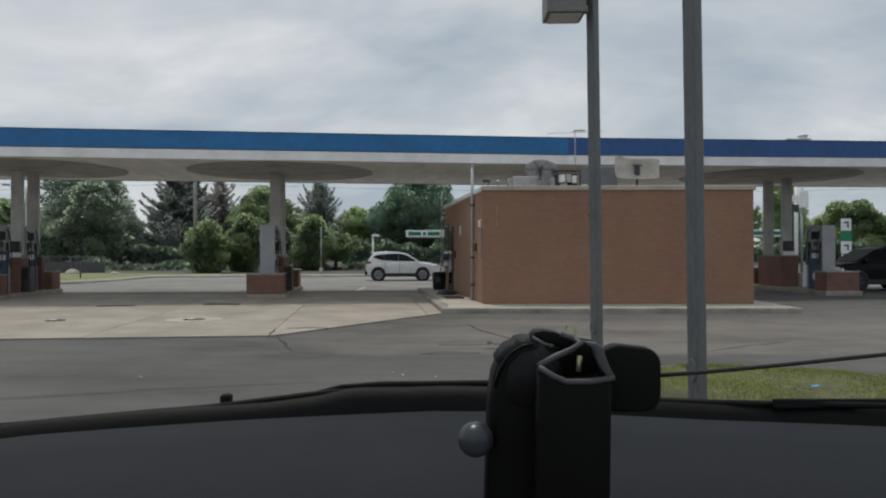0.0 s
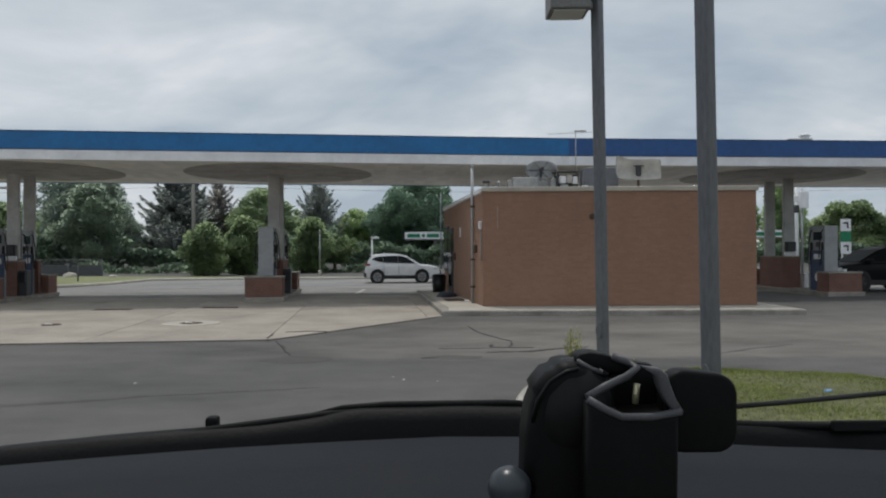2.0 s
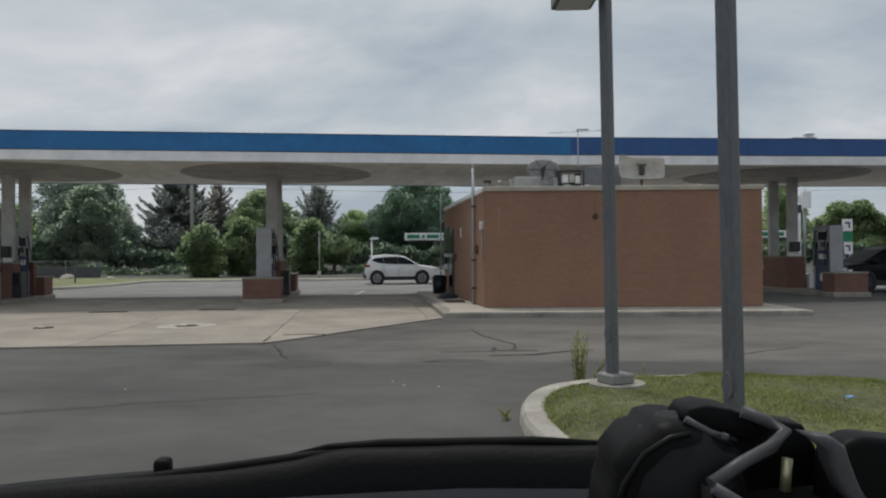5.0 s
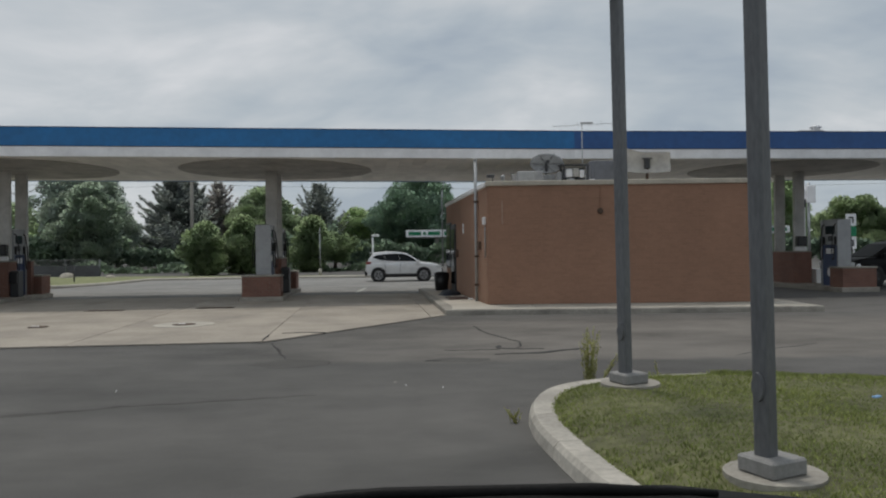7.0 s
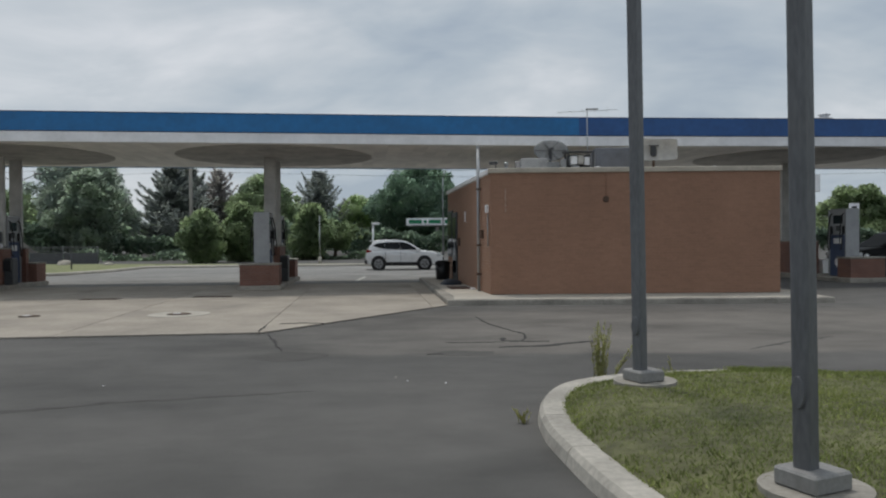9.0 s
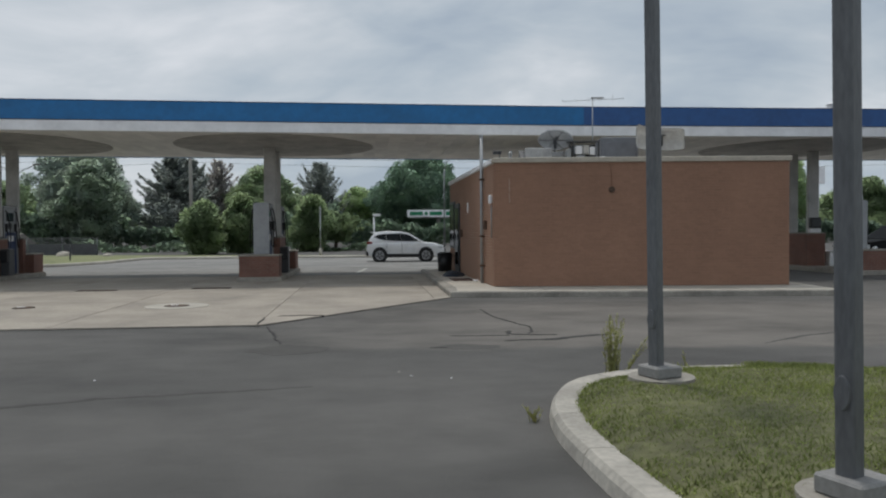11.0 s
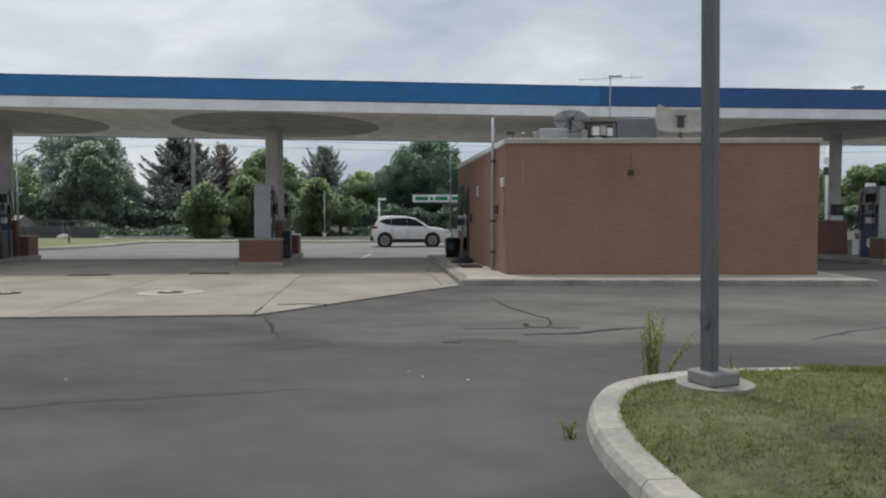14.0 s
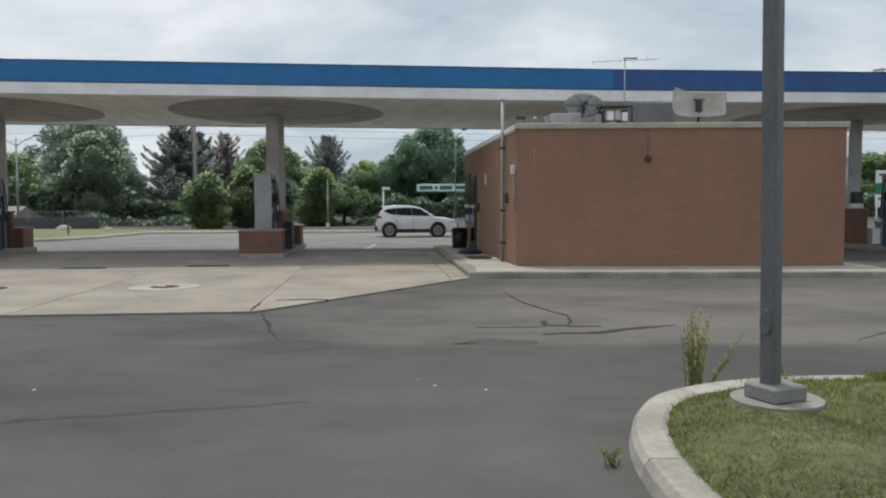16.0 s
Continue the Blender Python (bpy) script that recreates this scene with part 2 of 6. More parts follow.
KERB = surface("concrete_kerb", (0.36, 0.335, 0.29), 0.85, grain=22, vary=0.15, stain=1.6, stains=0.4, bump=0.008)
VERGE_KERB = surface("verge_kerb_concrete", (0.49, 0.458, 0.40), 0.85, grain=22, vary=0.14, stain=1.3, stains=0.35, bump=0.008)
WALK = surface("concrete_walk", (0.52, 0.48, 0.41), 0.85, grain=22, vary=0.1, stain=1.1, stains=0.25, bump=0.006)
BRICK = brick_mat("brick_front", (0.364, 0.200, 0.126), (0.315, 0.168, 0.104), (0.30, 0.19, 0.14), "X")


def brick_piece_mat(name, col):
    """One fired brick: its own tone, sandy grain, and the wall's broad weathering."""
    m = surface(name, col, 0.85, grain=55, vary=0.08, stain=7.0, stains=0.10, bump=0.004, spec=0.3)
    nt = m.node_tree
    N, L = nt.nodes, nt.links
    b = N["Principled BSDF"]
    src = b.inputs["Base Color"].links[0].from_socket
    geo, info, hsv, mr = N.new("ShaderNodeNewGeometry"), N.new("ShaderNodeObjectInfo"), N.new("ShaderNodeHueSaturation"), N.new("ShaderNodeMapRange")
    both, wear, pos = N.new("ShaderNodeMath"), N.new("ShaderNodeTexNoise"), N.new("ShaderNodeVectorMath")
    L.new(geo.outputs["Random Per Island"], both.inputs[0])
    L.new(info.outputs["Random"], both.inputs[1])
    frac = N.new("ShaderNodeMath")
    frac.operation = "FRACT"
    L.new(both.outputs[0], frac.inputs[0])
    mr.inputs["To Min"].default_value, mr.inputs["To Max"].default_value = 0.95, 1.05
    L.new(frac.outputs[0], mr.inputs[0])
    L.new(mr.outputs[0], hsv.inputs["Value"])
    L.new(src, hsv.inputs["Color"])
    pos.operation = "MULTIPLY"
    pos.inputs[1].default_value = (1.0, 1.0, 0.45)
    L.new(geo.outputs["Position"], pos.inputs[0])
    wear.inputs["Scale"].default_value, wear.inputs["Detail"].default_value = 1.1, 7
    L.new(pos.outputs[0], wear.inputs["Vector"])
    mul = N.new("ShaderNodeMix")
    mul.data_type, mul.blend_type = "RGBA", "MULTIPLY"
    mul.inputs[0].default_value = 1.0
    L.new(hsv.outputs[0], mul.inputs[6])
    L.new(ramp_between(nt, wear.outputs[0], [(0.34, (0.89,) * 3), (0.65, (1.04,) * 3)]), mul.inputs[7])
    L.new(mul.outputs[2], b.inputs["Base Color"])
    return m


BRICK_ONE = brick_piece_mat("fired_brick", (0.336, 0.193, 0.131))
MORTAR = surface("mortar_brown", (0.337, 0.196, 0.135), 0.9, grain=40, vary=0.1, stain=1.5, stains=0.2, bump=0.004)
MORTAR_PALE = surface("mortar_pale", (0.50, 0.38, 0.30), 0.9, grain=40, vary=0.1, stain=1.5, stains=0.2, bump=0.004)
BRICK_PIER = brick_mat("brick_pier", (0.26, 0.125, 0.09), (0.22, 0.102, 0.074), (0.26, 0.20, 0.175), "XY")
COPING = surface("coping_metal", (0.50, 0.45, 0.37), 0.5, stains=0.3, bump=0.004)
# Lighter blue of the left panels, with windscreen haze put into the colour.
BLUE = surface("blue_fascia", (0.014, 0.165, 0.42), 0.42, grain=6, vary=0.10, stain=0.8, stains=0.2, bump=0.0)
BLUE_DARK = surface("blue_fascia_dark", (0.022, 0.098, 0.30), 0.42, grain=6, vary=0.10, stain=0.8, stains=0.2, bump=0.0)
WHITE = surface("white_metal", (0.88, 0.88, 0.895), 0.45, grain=9, vary=0.03, stain=1.3, stains=0.18, bump=0.002)
SOFFIT = surface("soffit_panels", (0.88, 0.855, 0.80), 0.5, grain=4, vary=0.06, stain=0.6, stains=0.25, bump=0.002, island=0.02)
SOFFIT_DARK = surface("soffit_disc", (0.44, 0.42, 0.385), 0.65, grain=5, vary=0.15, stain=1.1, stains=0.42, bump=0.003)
COLUMN = surface("column_paint", (0.55, 0.545, 0.52), 0.55, grain=14, vary=0.06, stain=1.5, stains=0.3, bump=0.002)
POLE_STEEL = surface("pole_bronze_grey", (0.15, 0.155, 0.163), 0.55, metal=0.2, grain=50, vary=0.15, stain=3, stains=0.35, bump=0.004, stretch=(1, 1, 0.25))
LAMP_GREY = surface("lamp_housing", (0.20, 0.195, 0.19), 0.6, stains=0.2, bump=0.002)
PLINTH = surface("plinth_grey", (0.28, 0.275, 0.265), 0.7, grain=40, vary=0.12, stain=4, stains=0.3, bump=0.003)
WIRE = surface("fence_wire", (0.2, 0.205, 0.21), 0.6, metal=0.3, bump=0.0)
STEEL = surface("galvanised_steel", (0.42, 0.43, 0.44), 0.45, metal=0.6, stains=0.3, bump=0.003)
GREY_PANEL = surface("grey_panel", (0.36, 0.37, 0.38), 0.5, grain=12, vary=0.05, stain=2, stains=0.2, bump=0.002)
DARK_GREY = surface("dark_grey_plastic", (0.05, 0.052, 0.056), 0.5, bump=0.002)
BLACK = surface("black_plastic", (0.012, 0.012, 0.013), 0.42, grain=120, vary=0.2, stain=6, stains=0.25, bump=0.002)
RUBBER = surface("rubber", (0.018, 0.018, 0.018), 0.8, bump=0.004)
# Cabin blacks hold the missing car roof's shade in their colour.
COWL = surface("cowl_black", (0.005, 0.005, 0.005), 0.6, grain=120, vary=0.2, stain=6, stains=0.25, bump=0.002, spec=0.15)
MOUNT = surface("mount_black", (0.005, 0.005, 0.005), 0.5, grain=120, vary=0.2, stain=6, stains=0.2, bump=0.0, spec=0.12)
MOUNT_GLOSS = surface("mount_gloss", (0.006, 0.006, 0.006), 0.42, grain=120, vary=0.2, stain=9, stains=0.2, bump=0.0, spec=0.2)
DASH = surface("dashboard_vinyl", (0.010, 0.0125, 0.017), 0.75, grain=260, vary=0.3, stain=5, stains=0.2, bump=0.002, spec=0.2)
BLUE_PANEL = surface("navy_panel", (0.02, 0.045, 0.13), 0.45, bump=0.002)
GREEN = surface("green_enamel", (0.01, 0.22, 0.10), 0.45, bump=0.0, stains=0.15)
RUST = surface("rusty_iron", (0.115, 0.072, 0.05), 0.8, grain=60, vary=0.4, bump=0.006)
IRON = surface("cast_iron", (0.10, 0.08, 0.065), 0.7, metal=0.3, grain=60, vary=0.3, bump=0.006)
CARPAINT = surface("silver_white_paint", (0.80, 0.80, 0.80), 0.28, grain=200, vary=0.03, stain=1.5, stains=0.08, bump=0.0, coat=0.6)
CAR_GLASS = glass_mat("tinted_glass", (0.012, 0.014, 0.016), 0.12)
SCREEN = glass_mat("display_glass", (0.03, 0.04, 0.045))
TAIL = glass_mat("tail_lamp_red", (0.25, 0.012, 0.01), 0.15)
LENS = glass_mat("lamp_lens", (0.6, 0.62, 0.62), 0.15)
ALLOY = surface("alloy_wheel", (0.35, 0.35, 0.36), 0.35, metal=0.7, bump=0.0)
WOOD = surface("weathered_wood", (0.34, 0.32, 0.285), 0.85, grain=20, stretch=(1, 1, 0.1), bump=0.01)
ROOF_TILE = surface("shingle_roof", (0.36, 0.33, 0.29), 0.9, bump=0.01)
BARK = surface("bark", (0.10, 0.075, 0.055), 0.9, grain=14, vary=0.4, bump=0.03, stretch=(1, 1, 0.3))
TURF = surface("turf_soil", (0.14, 0.142, 0.065), 0.95, grain=9, vary=0.35, stain=0.9, stains=0.4, bump=0.03)
LAWN = surface("far_lawn", (0.22, 0.235, 0.105), 0.95, grain=3, vary=0.3, stain=0.4, stains=0.3, bump=0.03)
BLADE = leaf_mat("grass_blades", (0.122, 0.132, 0.055), 0.35, 2.2)
WEED = leaf_mat("weed_leaves", (0.215, 0.200, 0.110), 0.4)
# Undergrowth colour is deepened to hold the shade beneath the trees.
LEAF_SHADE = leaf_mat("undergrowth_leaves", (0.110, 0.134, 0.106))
LEAF_HEDGE = leaf_mat("hedge_leaves", (0.122, 0.150, 0.125))
# Leaf and needle colours below are lifted and greyed to hold windscreen haze.
LEAF_DARK_HAZED = leaf_mat("leaf_dark_hazed", (0.206, 0.225, 0.216))
LEAF_OAK = leaf_mat("leaf_oak", (0.184, 0.208, 0.183))
LEAF_MID = leaf_mat("leaf_mid", (0.199, 0.227, 0.165))
LEAF_LIGHT = leaf_mat("leaf_light", (0.221, 0.258, 0.170))
LEAF_SHRUB = leaf_mat("leaf_shrub", (0.160, 0.188, 0.122))
LEAF_DEEP = leaf_mat("leaf_deep", (0.138, 0.182, 0.153))
NEEDLE = leaf_mat("needle_dark", (0.152, 0.157, 0.168))
NEEDLE_BROWN = leaf_mat("needle_brownish", (0.212, 0.190, 0.209))


# ---- mesh helpers ----
def link_mesh(name, bm, material):
    me = bpy.data.meshes.new(name)
    bm.to_mesh(me)
    bm.free()
    for mm in material if isinstance(material, (list, tuple)) else (material,):
        me.materials.append(mm)
    return new(name, me)


def part(name, bm, material, parent, label=""):
    ob = link_mesh(name, bm, material)
    ob.parent = parent
    return tagged(ob, label)


def piece(name, bm, material, label, category, kind="", group=""):
    return tagged(link_mesh(name, bm, material), label, category, group, kind)


def thing(name, m, label, category, group="", kind=""):
    ob = new(name)
    ob.empty_display_size = 0.2
    ob.matrix_basis = m
    return tagged(ob, label, category, group, kind)


def bm_new():
    return bmesh.new()


def add_box(bm, x0, x1, y0, y1, z0, z1, bevel=0.0, seg=1):
    r = bmesh.ops.create_cube(bm, size=1.0)
    vs = r["verts"]
    for v in vs:
        v.co = Vector((x0 + (v.co.x + 0.5) * (x1 - x0), y0 + (v.co.y + 0.5) * (y1 - y0), z0 + (v.co.z + 0.5) * (z1 - z0)))
    if bevel:
        es = list({e for v in vs for e in v.link_edges})
        bmesh.ops.bevel(bm, geom=es, offset=bevel, segments=seg, affect="EDGES", profile=0.5)
    return bm


def box(x0, x1, y0, y1, z0, z1, bevel=0.0, seg=1):
    return add_box(bm_new(), x0, x1, y0, y1, z0, z1, bevel, seg)


def add_rod(bm, p, q, r0, r1=None, seg=10, caps=True):
    p, q = Vector(p), Vector(q)
    r1 = r0 if r1 is None else r1
    d = q - p
    rot = d.to_track_quat("Z", "Y").to_matrix()
    rings = []
    for c, r in ((p, r0), (q, r1)):
        rings.append([bm.verts.new(c + rot @ Vector((r * math.cos(2 * math.pi * i / seg), r * math.sin(2 * math.pi * i / seg), 0))) for i in range(seg)])
    for i in range(seg):
        f = bm.faces.new((rings[0][i], rings[0][(i + 1) % seg], rings[1][(i + 1) % seg], rings[1][i]))
        f.smooth = True
    if caps:
        bm.faces.new(rings[0][::-1])
        bm.faces.new(rings[1])
    return bm


def rod(p, q, r0, r1=None, seg=10):
    return add_rod(bm_new(), p, q, r0, r1, seg)


def add_tube(bm, pts, r, seg=8):
    pts = [Vector(p) for p in pts]
    rings = []
    for i, p in enumerate(pts):
        d = (pts[min(i + 1, len(pts) - 1)] - pts[max(i - 1, 0)]).normalized()
        rot = d.to_track_quat("Z", "Y").to_matrix()
        rr = r[i] if isinstance(r, (list, tuple)) else r
        rings.append([bm.verts.new(p + rot @ Vector((rr * math.cos(2 * math.pi * k / seg), rr * math.sin(2 * math.pi * k / seg), 0))) for k in range(seg)])
    for a, b in zip(rings, rings[1:]):
        for k in range(seg):
            bm.faces.new((a[k], a[(k + 1) % seg], b[(k + 1) % seg], b[k])).smooth = True
    bm.faces.new(rings[0][::-1])
    bm.faces.new(rings[-1])
    return bm


def tube(pts, r, seg=8):
    return add_tube(bm_new(), pts, r, seg)


def add_prism(bm, poly, z0, z1, bevel=0.0):
    """A plan polygon, anticlockwise, raised from z0 to z1."""
    lo = [bm.verts.new((x, y, z0)) for x, y in poly]
    hi = [bm.verts.new((x, y, z1)) for x, y in poly]
    n = len(poly)
    bm.faces.new(lo[::-1])
    topf = bm.faces.new(hi)
    for i in range(n):
        bm.faces.new((lo[i], lo[(i + 1) % n], hi[(i + 1) % n], hi[i]))
    if bevel:
        bmesh.ops.bevel(bm, geom=list(topf.edges), offset=bevel, segments=2, affect="EDGES", profile=0.5)
    return bm


def prism(poly, z0, z1, bevel=0.0):
    return add_prism(bm_new(), poly, z0, z1, bevel)


def extrude_profile(pts, x0, x1, bevel=0.0):
    """A closed outline of (y, z) points carried from x0 to x1."""
    bm = bm_new()
    a = [bm.verts.new((x0, y, z)) for y, z in pts]
    b = [bm.verts.new((x1, y, z)) for y, z in pts]
    n = len(pts)
    bm.faces.new(a[::-1])
    bm.faces.new(b)
    for i in range(n):
        bm.faces.new((a[i], a[(i + 1) % n], b[(i + 1) % n], b[i]))
    bmesh.ops.recalc_face_normals(bm, faces=bm.faces)
    if bevel:
        bmesh.ops.bevel(bm, geom=list(bm.edges), offset=bevel, segments=2, affect="EDGES", profile=0.5)
    return bm


def clip_poly(poly, a, b):
    """The side of a convex polygon that lies to the left of the line from a to b."""
    out = []
    side = lambda p: (b[0] - a[0]) * (p[1] - a[1]) - (b[1] - a[1]) * (p[0] - a[0])
    for i, p in enumerate(poly):
        q = poly[(i + 1) % len(poly)]
        s, t = side(p), side(q)
        if s >= 0:
            out.append(p)
        if s * t < 0:
            k = s / (s - t)
            out.append((p[0] + k * (q[0] - p[0]), p[1] + k * (q[1] - p[1])))
    return out


# ---- plan ----
THETA = 6.05                                   # the canopy's turn from the shop's front, degrees
_c, _s = math.cos(radians(THETA)), math.sin(radians(THETA))
CANOPY_C = (-6.6, 6.72)                        # on the canopy's middle line


def cf(u, v):
    """From the canopy's own plan, u along it and v back, to the world's."""
    return (CANOPY_C[0] + u * _c - v * _s, CANOPY_C[1] + u * _s + v * _c)


def disc_bm(cx, cy, r, z0, z1, seg=48):
    return prism([(cx + r * math.cos(2 * math.pi * i / seg), cy + r * math.sin(2 * math.pi * i / seg)) for i in range(seg)], z0, z1)


# ---- ground ----
bm = bm_new()
bmesh.ops.create_grid(bm, x_segments=2, y_segments=2, size=900)
piece("ground", bm, ASPHALT, "worn dark grey asphalt of the lot and street", "ground", "structure")

# light grey lot behind the canopy
bm = prism([(-60, 1.55), (60, 14.25), (60, 25.5), (-8, 25.2), (-18.0, 24.6), (-60, 24.6)], -0.02, 0.006)
piece("lot", bm, LOT, "light grey asphalt parking lot", "lot", "structure")
# grass strip with its kerb beyond the lot
strip = [(-60, 11.8), (-20.5, 14.5), (-18.6, 15.6), (-17.9, 18.5), (-18.0, 24.3), (-12, 25.1), (2, 25.6), (2, 26.2), (-12, 27.6), (-25, 30.5), (-60, 32.5)]
bm = prism(strip, -0.02, 0.10, 0.05)
piece("grass_strip", bm, LAWN, "strip of mown grass beyond the lot", "grass", "structure")
bm = tube([(-60, 11.7, 0.05), (-20.5, 14.4, 0.05), (-18.5, 15.5, 0.05), (-17.8, 18.5, 0.05), (-17.9, 24.2, 0.05), (-12, 25.0, 0.05), (2, 25.5, 0.05), (30, 25.9, 0.05)], 0.10, 8)
piece("kerb_lot", bm, WALK, "pale concrete kerb round the grass strip", "kerb", "structure")

# ---- shop ----
SIDE = Vector((-0.118, 0.993))                 # way of the side wall, going back
W, D, Z0, Z1 = 6.96, 8.6, 0.13, 3.07


def side_pt(s, off=0.0, x0=0.0):
    return (x0 + SIDE.x * s - SIDE.y * off, SIDE.y * s + SIDE.x * off)


walk_poly = [(-1.06, -1.36), (7.55, -1.42), (7.4, 9.0), side_pt(9.0, 1.0)]
bm = prism(walk_poly, -0.05, 0.13, 0.03)
piece("pavement", bm, KERB, "raised concrete walk with a kerb round the shop", "pavement", "structure")


# Thin slabs over the walk; their paler colour paints its top as lit.
for x0, x1 in ((-0.92, 1.05), (1.07, 3.2), (3.22, 5.34), (5.36, 7.44)):
    fl = piece("paving_flag", prism([(x0 + 0.01, -1.30), (x1 - 0.01, -1.30), (x1 - 0.01, -0.004), (x0 + 0.01, -0.004)], 0.10, 0.137, 0.006), WALK, "concrete top of the walk, coloured pale as if lit", "pavement", "structure")
for s0, s1 in ((0.0, 1.9), (1.92, 3.9), (3.92, 5.9), (5.92, 8.9)):
    q = [side_pt(s0 + 0.01, 0.93), side_pt(s0 + 0.01, 0.004), side_pt(s1 - 0.01, 0.004), side_pt(s1 - 0.01, 0.93)]
    fl = piece("paving_flag", prism(q, 0.10, 0.137, 0.006), WALK, "concrete top of the walk, coloured pale as if lit", "pavement", "structure")


def build_shop():
    shop = thing("shop_building", pose(0, 0, 0), "low flat-roofed shop of brown brick with a metal coping", "building", kind="")
    th = 0.22
    a, b = side_pt(D), side_pt(D, 0, W)
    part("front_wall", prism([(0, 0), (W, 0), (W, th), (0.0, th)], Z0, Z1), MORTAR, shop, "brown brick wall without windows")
    # the side walls, built in their own plan and turned
    for nm, x0, o0, o1 in (("side_wall", 0.0, 0.0, -th), ("side_wall", W, th, 0.0)):
        bm = box(min(o0, o1) if x0 == 0 else -th, max(o0, o1) if x0 == 0 else 0, th + 0.002, D, Z0, Z1)
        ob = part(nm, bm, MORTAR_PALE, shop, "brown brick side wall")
        ob.matrix_basis = Matrix.Translation((x0, 0, 0)) @ pose(0, 0, 0, 0, 0, math.degrees(math.atan2(-SIDE.x, SIDE.y)))
        if x0 == 0:
            for v in ob.data.vertices:
                v.co.x += th
    part("back_wall", prism([(a[0] + 0.3, a[1] - th), (b[0] - 0.3, b[1] - th), (b[0] - 0.3, b[1]), (a[0] + 0.3, a[1])], Z0, Z1), BRICK, shop)
    # Dark strip added to paint the shadow gap between wall and walk.
    part("base_flashing", box(0.0, W, -0.0065, -0.0046, Z0 + 0.0, Z0 + 0.014), RUBBER, shop, "thin dark strip standing for the shadow gap at the wall foot")
    # roof deck and coping
    part("roof", prism([(0.1, 0.1), (W - 0.1, 0.1), (b[0] - 0.1, b[1] - 0.1), (a[0] + 0.1, a[1] - 0.1)], Z1 - 0.12, Z1 - 0.02), COPING, shop, "flat gravel roof")
    part("coping", box(-0.05, W + 0.05, -0.05, 0.26, Z1 - 0.005, Z1 + 0.115, 0.012), COPING, shop, "tan metal coping")
    for x0, lo, hi in ((0.0, -0.05, 0.26), (W, -0.26, 0.05)):
        ob = part("coping", box(lo, hi, 0.262, D + 0.05, Z1 - 0.005, Z1 + 0.115, 0.012), WHITE if x0 == 0 else COPING, shop, "pale metal coping")
        ob.matrix_basis = Matrix.Translation((x0, 0, 0)) @ pose(0, 0, 0, 0, 0, math.degrees(math.atan2(-SIDE.x, SIDE.y)))
    return shop


shop = build_shop()

# ---- canopy ----
U0, U1, HV, HB = -19.0, 27.0, 3.52, 4.05       # ends, and the front and back edges from the middle line
Z_SOFFIT, Z_BAND, Z_TOP = 4.255, 4.53, 5.07
UB = 9.15                                      # where the lighter blue fascia meets the darker one

canopy = thing("canopy", pose(CANOPY_C[0], CANOPY_C[1], 0.012, 0, 0.25, THETA), "long fuel-station canopy with a blue and white fascia", "canopy")
LEVEL = Matrix.Translation((UB, 0, 0)) @ pose(0, 0, 0, 0, -0.38, 0) @ Matrix.Translation((-UB, 0, 0))   # tilts the darker half to fit the camera's view


def canopy_run(name, y0, y1, z0, z1, materials, label="", bevel=0.0):
    """A long member of the canopy, in two lengths that meet at the fascia's joint."""
    for k, (a, b) in enumerate(((U0, UB - 0.004), (UB + 0.004, U1))):
        ob = part(name, box(a, b, y0, y1, z0, z1, bevel), materials[k], canopy, label)
        if k:
            ob.matrix_basis = LEVEL


canopy_run("blue_fascia", -HV, -HV + 0.12, Z_BAND, Z_TOP, (BLUE, BLUE_DARK), "blue fascia panel", 0.01)
canopy_run("white_band", -HV - 0.03, -HV + 0.12, Z_SOFFIT - 0.02, Z_BAND - 0.003, (WHITE, WHITE), "white lower band", 0.012)
canopy_run("trim", -HV - 0.036, -HV - 0.001, Z_BAND - 0.002, Z_BAND + 0.014, (DARK_GREY, DARK_GREY), "thin dark joint trim")
canopy_run("trim", -HV - 0.012, -HV + 0.12, Z_TOP + 0.001, Z_TOP + 0.018, (BLUE_PANEL, BLUE_PANEL), "dark metal edge trim")
canopy_run("back_fascia", HB - 0.1, HB, Z_SOFFIT - 0.02, Z_TOP, (BLUE, BLUE_DARK), "", 0.01)
for uu, k in ((U0, 0), (U1, -0.1)):
    ob = part("end_fascia", box(uu + k, uu + k + 0.1, -HV + 0.125, HB - 0.105, Z_SOFFIT - 0.02, Z_TOP, 0.01), BLUE, canopy)
    if k:
        ob.matrix_basis = LEVEL
canopy_run("roof_deck", -HV + 0.13, HB - 0.12, Z_TOP - 0.35, Z_TOP - 0.25, (STEEL, STEEL))
# narrow metal strips of the soffit
strip_mesh = None
u = U0 + 0.12
while u < U1 - 0.45:
    if strip_mesh is None:
        ob = part("soffit_strip", box(0, 0.394, -HV + 0.125, HB - 0.105, 0, 0.03), SOFFIT, canopy)
        strip_mesh = ob.data
    else:
        ob = new("soffit_strip", strip_mesh)
        ob.parent = canopy
        tagged(ob)
    ob.matrix_basis = (LEVEL if u > UB else Matrix()) @ pose(u, 0, Z_SOFFIT)
    u += 0.4
canopy_run("soffit", -HV + 0.125, HB - 0.105, Z_SOFFIT + 0.036, Z_SOFFIT + 0.06, (SOFFIT, SOFFIT), "off-white metal soffit backing")

# islands stand on the canopy's middle line: place of the front pier's middle
ISLANDS = [(-15.35, 3.55), (-6.68, 4.3), (12.3, 5.75)]
COL_V = [(2.75, 4.0), (2.75, 4.05), (3.5, 4.8)]        # the columns, from each island's front
LONG = [4.96, 6.3, 6.6]
